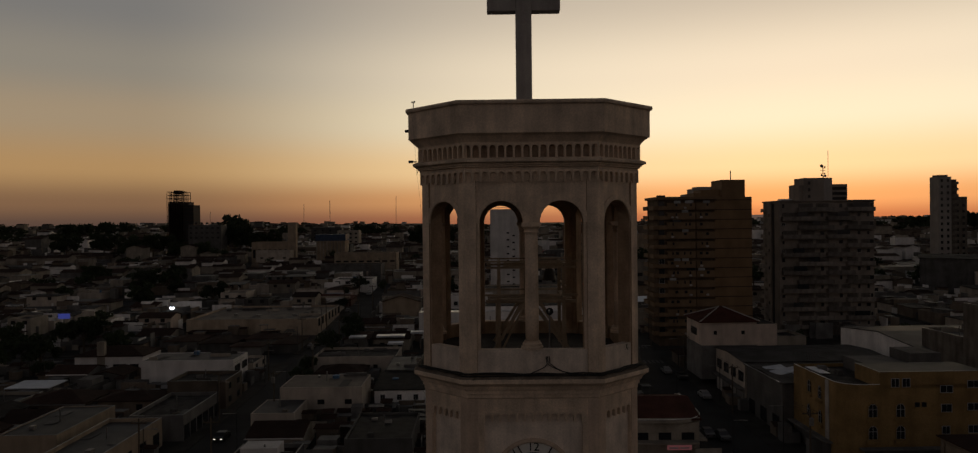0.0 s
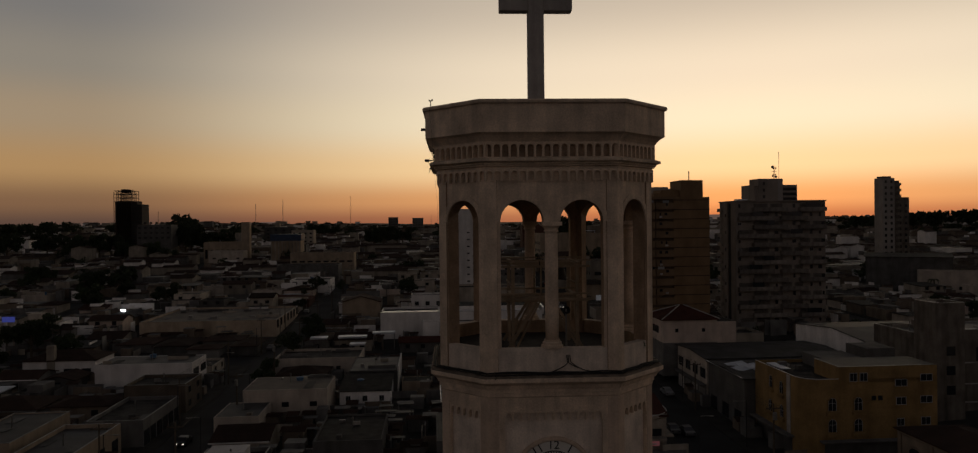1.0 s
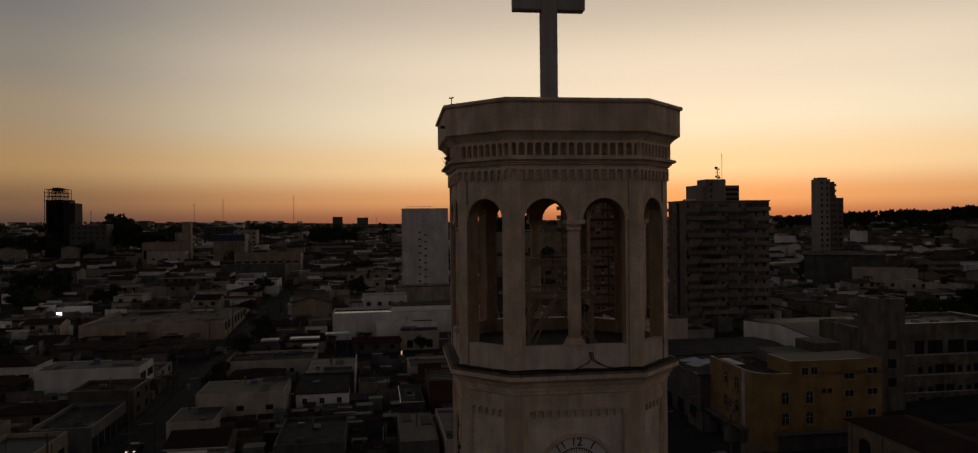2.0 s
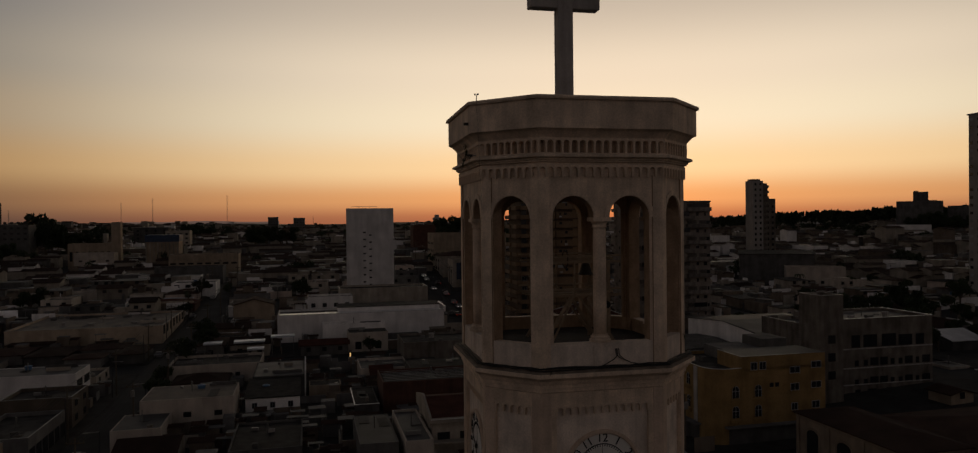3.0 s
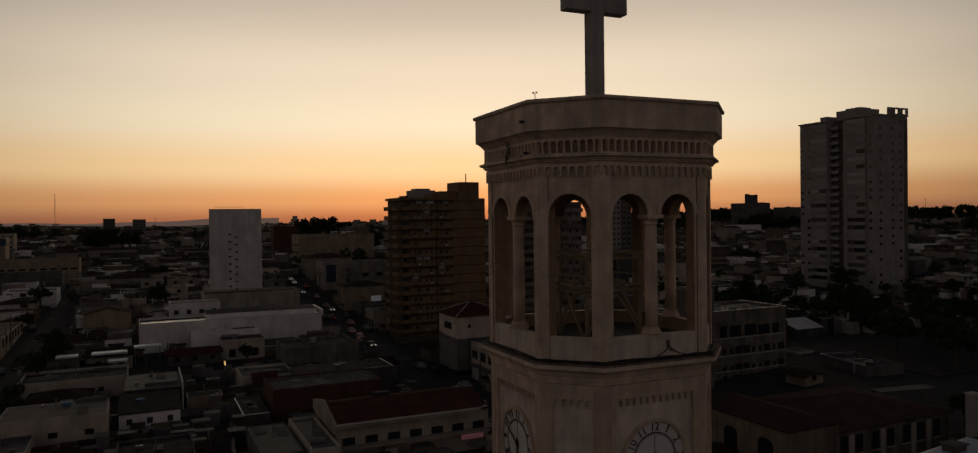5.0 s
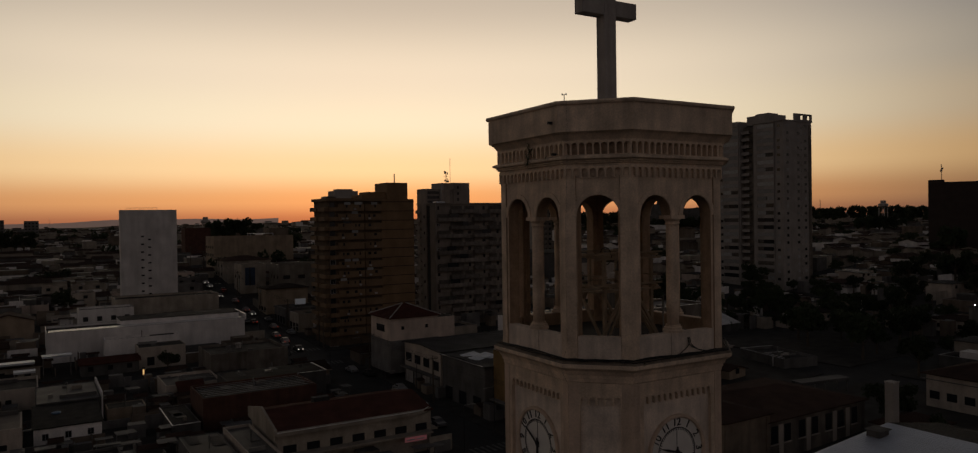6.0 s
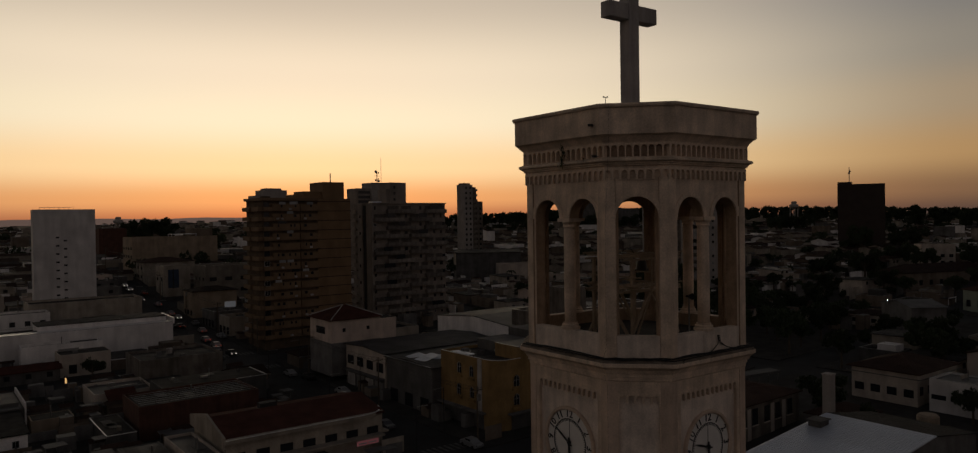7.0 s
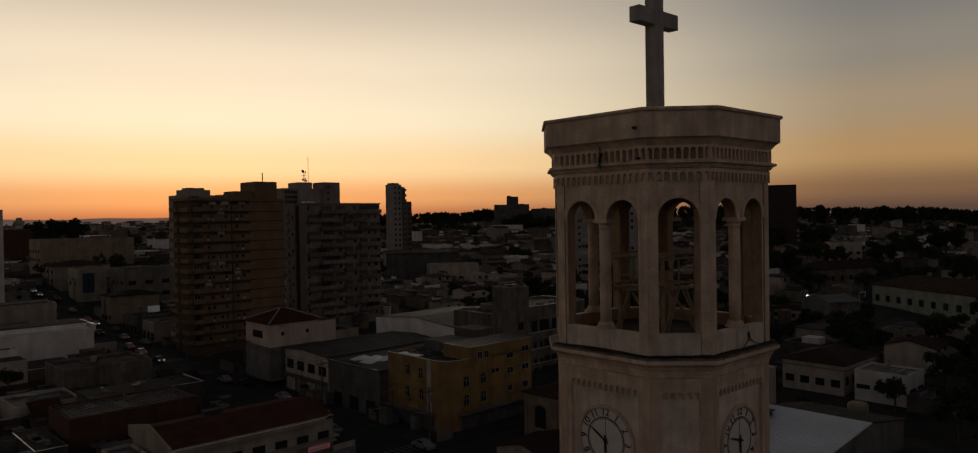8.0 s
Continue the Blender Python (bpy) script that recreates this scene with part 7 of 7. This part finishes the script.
for x, y, s in ((398, 440, 1.6), (406, 446, 1.5), (414, 438, 1.7), (424, 444, 1.5), (434, 436, 1.6), (390, 446, 1.4), (-207, 462, 1.6), (-216, 456, 1.7), (-226, 462, 1.6), (-198, 450, 1.3), (-182, 448, 1.2), (-268, 452, 1.9), (-250, 462, 1.7), (-232, 455, 1.5), (-170, 470, 2.0), (-160, 474, 1.8), (-149, 480, 1.6), (-172, 486, 2.2), (-52, 520, 1.7), (-60, 530, 1.5), (-40, 540, 1.6), (62, 470, 1.9), (74, 462, 2.1), (80, 392, 1.6), (84, 400, 1.7), (330, 170, 1.5), (322, 186, 1.4), (300, 120, 1.3), (318, 110, 1.5), (335, 90, 1.4), (280, 150, 1.2), (276, 138, 1.1), (282, 122, 1.2), (255, 150, 1.3), (240, 158, 1.2), (488, 318, 1.7), (492, 326, 1.6), (480, 330, 1.5), (94, 76, 0.8), (126, 56, 0.8), (98, 46, 0.9), (106, 44, 0.9), (116, 47, 0.9), (92, 40, 1.0), (124, 46, 1.0)):
    plant(x, y, 1, s)
for o in TREES:
    o.matrix_basis = pose(*{0: (-121, 178), 1: (-106, 270), 2: (0, 190), 3: (170, 259)}[TREES.index(o)], 0)
    x, y = o.location.x, o.location.y
    o.location.z = land(x, y) - 0.1

bm = bmesh.new()
rnd = random.Random(41)
for _ in range(620):
    d, a = 335 + 1500 * rnd.random() ** 1.3, radians(rnd.uniform(-40, 84))
    x, y = -12 + d * math.sin(a), 4 + d * math.cos(a)
    g, s = land(x, y), rnd.uniform(0.55, 1.05) * (1.2 if d > 700 else 1)
    u, v = uv(x, y)
    if d < 700 and abs((u + 43.0) % 84.4 - 42.2) > 36:
        continue
    for q in range(rnd.choice([2, 3, 5])):
        c = (x + rnd.uniform(-6, 6) * s, y + rnd.uniform(-6, 6) * s, g + rnd.uniform(4, 7) * s)
        leaf_cloud(bm, rnd, c, rnd.uniform(2.5, 4.5) * s, rnd.uniform(1.6, 3.2) * s, 34, 1.1 * s)
far_rnd = random.Random(91)
for az, spread, n_, s0 in ((-27.9, 2.2, 9, 1.45), (-19.6, 0.9, 5, 1.5), (-19.3, 0.1, 1, 2.1), (-33.5, 1.2, 4, 1.2), (-23.5, 0.8, 3, 1.2), (-8.5, 1.6, 7, 1.25), (-4.5, 1.0, 4, 1.1), (-15.0, 1.0, 4, 1.0), (62.0, 5.0, 9, 1.3), (71.0, 4.0, 9, 1.4), (77.0, 3.0, 6, 1.4), (57.0, 27.0, 34, 0)):
    for k in range(n_):
        a, d = radians(az + far_rnd.uniform(-spread, spread)), far_rnd.uniform(760, 840) if s0 else far_rnd.uniform(480, 760)
        k_ = (s0 or 1.0) * far_rnd.uniform(0.85, 1.15)
        x, y = -12 + d * math.sin(a), 4 + d * math.cos(a)
        for q in range(7):
            c = (x + far_rnd.uniform(-4, 4) * k_, y + far_rnd.uniform(-4, 4) * k_, land(x, y) + 11 * k_ * far_rnd.uniform(0.42, 0.86))
            leaf_cloud(bm, far_rnd, c, far_rnd.uniform(1.8, 3.4) * k_, far_rnd.uniform(1.2, 2.2) * k_, 34, 0.9 * k_)
# wooded rise behind the eastern quarter: bearing and height of its crest in degrees
CREST = ((29, 0.0), (33, 0.3), (36, 0.36), (39, 0.42), (40.9, 0.6), (42, 0.45), (46.2, 0.58), (53, 0.5), (57, 0.58), (61, 0.45), (65, 0.4), (66, 0.36), (68, 0.28), (72.7, 0.18), (73.6, 0.03), (78, 0.03), (84, 0.0))
for k in range(230):
    az = 29 + 55 * (k + far_rnd.random()) / 230
    el = float(np.interp(az, [c_[0] for c_ in CREST], [c_[1] for c_ in CREST]))
    a, d = radians(az), far_rnd.uniform(650, 720)
    x, y = -12 + d * math.sin(a), 4 + d * math.cos(a)
    top, big = 36.4 + d * math.tan(radians(el)) + far_rnd.uniform(-1.6, 0.4), far_rnd.uniform(0.7, 1.25)
    for q in range(3):
        leaf_cloud(bm, far_rnd, (x + far_rnd.uniform(-2.5, 2.5), y, top - 1.5 * big - 2.6 * q), far_rnd.uniform(2.4, 3.8) * big, 1.7 * big, 46, 1.5 * big)
for az, el, wide in ((65.4, 0.52, 2.4), (69.4, 0.40, 4.6), (72.8, 0.30, 7.5), (75.4, 0.12, 4.5), (41.0, 0.62, 5.0)):
    a, d = radians(az), 640
    for q in range(16):
        e_ = far_rnd.uniform(-1, 1)
        leaf_cloud(bm, far_rnd, (-12 + d * math.sin(a) + e_ * wide * math.cos(a), 4 + d * math.cos(a) - e_ * wide * math.sin(a), 36.4 + d * math.tan(radians(el)) - 1.6 - 3.4 * e_ * e_ - far_rnd.uniform(0, 5)), 2.2, 1.6, 44, 1.4)
tagged(part("distant_trees", bm, LEAF), "dark clumps of trees among far houses", "trees", kind="stuff")

# ---- hills on the horizon, their haze put in as a faint glow ----
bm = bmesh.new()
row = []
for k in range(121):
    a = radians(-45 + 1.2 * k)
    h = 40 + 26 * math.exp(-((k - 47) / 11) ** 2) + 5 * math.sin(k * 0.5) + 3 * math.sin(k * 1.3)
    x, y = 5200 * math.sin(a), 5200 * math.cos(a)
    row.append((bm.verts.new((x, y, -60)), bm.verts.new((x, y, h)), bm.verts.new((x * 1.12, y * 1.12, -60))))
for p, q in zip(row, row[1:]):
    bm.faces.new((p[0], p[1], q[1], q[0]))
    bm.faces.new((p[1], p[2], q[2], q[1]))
tagged(part("distant_hills", bm, HAZE_GLOW), "low hills along the horizon, faintly glowing to stand in for haze", "hills", kind="structure")

# ---- skyline marks ----
for x, y, h in ((-185, 800, 40), (-120, 850, 46), (-240, 900, 34), (-300, 760, 26), (560, 310, 34), (640, 480, 30), (-30, 900, 24), (420, 700, 26)):
    aerial_mast(x, y, land(x, y) - 1, h)
for x, y, w, top in ((-74, 880, 11, 42), (-46, 900, 13, 41), (-115, 560, 16, 31), (-96, 430, 18, 24), (-150, 640, 26, 33)):
    b("tower_block", "far pale block on the skyline", x, y, w, 12, top, rnd.choice([GREYW, CREAM, WHITE]), wins=row_of("s", 4, [top - land(x, y) - 3 - 3 * q for q in range(4)], 1.6, 1.3), category="tower block")
for x, y, top in ((75, 600, 41.0), (500, 328, 46.0)):
    wt_ = thing("water_tower", pose(x, y, land(x, y)), "round water tower on legs", "water tower")
    top -= land(x, y)
    for a in (-2, 2):
        for c in (-2, 2):
            part("leg", boxes((a - 0.25, a + 0.25, c - 0.25, c + 0.25, -1, top - 5)), CONCRETE, wt_)
    part("tank", lathe(bmesh.new(), [(1.8, top - 5), (3.4, top - 4.2), (3.4, top - 2.6), (1.8, top - 2), (2.0, top - 0.8), (1.6, top)], 18), CONCRETE, wt_)


# ---- cars, street lamps and lights ----
def car(x, y, rz, paint, lights):
    ob = thing("car", pose(x, y, land(x, y) + 0.02, 0, 0, rz), f"{paint.name.split('_')[-1]} car on the asphalt street with " + ("lights on" if lights else "lights off"), "car", "street cars")
    bm = bmesh.new()
    prof = [(-2.05, 0.3), (-2.1, 0.62), (-1.95, 0.86), (-1.15, 0.95), (-0.62, 1.42), (0.75, 1.46), (1.5, 0.98), (2.05, 0.88), (2.1, 0.5), (2.05, 0.3)]
    L_ = [bm.verts.new((-0.84 if z < 1.2 else -0.66, y_, z)) for y_, z in prof]
    R_ = [bm.verts.new((0.84 if z < 1.2 else 0.66, y_, z)) for y_, z in prof]
    for k in range(len(prof)):
        q = (k + 1) % len(prof)
        bm.faces.new((L_[k], L_[q], R_[q], R_[k]))
    bm.faces.new(L_[::-1])
    bm.faces.new(R_)
    bmesh.ops.recalc_face_normals(bm, faces=bm.faces[:])
    body_ = part("body", bm, paint, ob)
    part("glazing", boxes((-0.79, 0.79, -0.6, 0.7, 1.0, 1.36)), GLASS_D, body_)
    for sx in (-0.78, 0.78):
        for sy in (-1.3, 1.3):
            wh = part("wheel", lathe(bmesh.new(), [(0.31, -0.1), (0.31, 0.1)], 14), TYRE, ob)
            wh.matrix_basis = pose(sx, sy, 0.3, 0, 90, 0)
        part("head_lamp", boxes((sx * 0.72 - 0.16, sx * 0.72 + 0.16, 2.06, 2.12, 0.58, 0.74)), HEAD if lights else GLASS_D, ob)
        part("tail_lamp", boxes((sx * 0.8 - 0.1, sx * 0.8 + 0.1, -2.13, -2.05, 0.64, 0.76)), TAIL if lights else GLASS_D, ob)
    return ob


rnd = random.Random(53)
gdeg = math.degrees(GRID)
for v in (122, 171, 201, 213, 222, 236, 247, 262, 270, 286, 296, 305, 314, 322, 334, 345, 358, 372, 384, 400, 416, 433, 452, 474, 500, 528, 560):
    x, y = xy(41.4 + rnd.choice([-1.6, 1.7]), v)
    away = rnd.random() < 0.72
    car(x, y, gdeg + (0 if away else 180), rnd.choice(CARS), v > 195)
for v in (106, 124, 146, 166, 205, 224, 248, 266):
    for s in (-1, 1):
        if rnd.random() < 0.7:
            x, y = xy(41.4 + s * 3.6, v + rnd.uniform(-3, 3))
            car(x, y, gdeg + (0 if s > 0 else 180), rnd.choice(CARS), False)
for v, s, lit in ((125.7, -1.0, True), (170, 3.5, False), (205, -3.5, False), (232, 3.5, False), (262, -3.5, False), (112, 3.5, False), (152, 3.5, False), (300, -1.6, False)):
    x, y = xy(-43.0 + s, v)
    car(x, y, gdeg + 180, CARS[2] if lit else rnd.choice(CARS), lit)


def street_lamp(x, y, rz, lit):
    ob = thing("street_lamp", pose(x, y, land(x, y), 0, 0, rz), "slim steel street lamp on the pavement" + (", lit" if lit else ", unlit"), "street lamp", "street lamps")
    part("pole", lathe(bmesh.new(), [(0.09, 0), (0.06, 7.5)], 8), BLACK, ob)
    part("arm", boxes((0, 1.8, -0.04, 0.04, 7.4, 7.48)), STEEL, ob)
    part("lamp_head", boxes((1.5, 2.1, -0.13, 0.13, 7.34, 7.44)), LAMP if lit else STEEL, ob)


for us in (41.4, -43.0):
    for k, v in enumerate(range(110, 340, 30)):
        for s in (-1, 1):
            x, y = xy(us + s * 5.3, v + s * 4)
            street_lamp(x, y, gdeg + (180 if s > 0 else 0), False)


def utility_pole(x, y, rz):
    ob = thing("utility_pole", pose(x, y, land(x, y), 0, 0, rz), "concrete utility pole with a crossarm and insulators", "utility pole", "utility poles")
    part("pole", lathe(bmesh.new(), [(0.17, -0.3), (0.11, 9.4)], 8), BARK, ob)
    bm = boxes((-1.1, 1.1, -0.07, 0.07, 8.7, 8.84))
    for k in (-1.0, -0.4, 0.4, 1.0):
        lathe(bm, [(0.06, 8.842), (0.08, 8.92), (0.04, 9.04)], 6, k, 0.0)
    part("crossarm", bm, BARK, ob)
    if rnd.random() < 0.3:
        part("transformer", lathe(bmesh.new(), [(0.3, 7.2), (0.32, 7.3), (0.32, 8.2), (0.2, 8.3)], 12, 0.0, -0.42), STEEL, ob)


for us, s in ((41.4, 1), (-43.0, 1), (-43.0, -1)):
    pts = []
    for v in range(104, 420, 32):
        x, y = xy(us + s * 5.0, v)
        utility_pole(x, y, gdeg)
        pts.append((x, y, land(x, y)))
    lines = thing("overhead_wire", pose(0, 0, 0), "black overhead wires sagging between poles", "wire", "overhead wires")
    for k in (-1.0, -0.4, 0.4, 1.0):
        run = []
        for (xa, ya, za), (xb, yb, zb) in zip(pts, pts[1:]):
            for q in range(6):
                f = q / 6
                run.append((xa + (xb - xa) * f + k, ya + (yb - ya) * f, za + (zb - za) * f + 9.04 - 2.6 * f * (1 - f)))
        tube("wire", run, 0.02, CABLE, lines)


def floodlight(x, y, z, size, material, label):
    ob = thing("floodlight", pose(x, y, z), label, "lamp")
    part("lamp_face", boxes((-size, size, -0.08, 0.0, 0, size * 0.8)), material, ob)
    part("bracket", boxes((-0.05, 0.05, 0.0, 0.12, -1.2, 0.3)), STEEL, ob)


def signboard(x, y, z, w, h, material, label):
    ob = thing("lit_sign", pose(x, y, z, 0, 0, gdeg), label, "sign")
    part("panel", boxes((-w / 2, w / 2, -0.1, 0, 0, h)), material, ob)
    part("post", boxes((-0.1, 0.1, 0.0, 0.15, -z + land(x, y), h * 0.5)), STEEL, ob)


floodlight(-112.6, 250.5, 7.8, 0.7, LAMP, "bright white yard floodlight on a wall")
floodlight(176, 104.2, 13.2, 0.17, LAMP, "bright white lamp under the eaves")
signboard(-134, 224, 8.1, 3.6, 1.6, BLUESIGN, "blue glowing sign panel on a post")
signboard(45.2, 240.5, 10.0, 3.4, 1.8, SIGNW, "dim white lit billboard on a post")
lit = thing("lit_doorway", pose(-5.0, 190.7, land(-5.0, 190.7)), "narrow warm lit doorway in a back yard", "door")
part("glow_panel", boxes((-0.16, 0.16, -0.05, 0.0, 0.6, 1.75)), DOORLIGHT, lit)
part("door_frame", boxes((-0.3, -0.17, -0.08, 0.06, 0, 2.15), (0.17, 0.3, -0.08, 0.06, 0, 2.15), (-0.3, 0.3, -0.08, 0.06, 2.151, 2.28)), FRAME_D, lit)
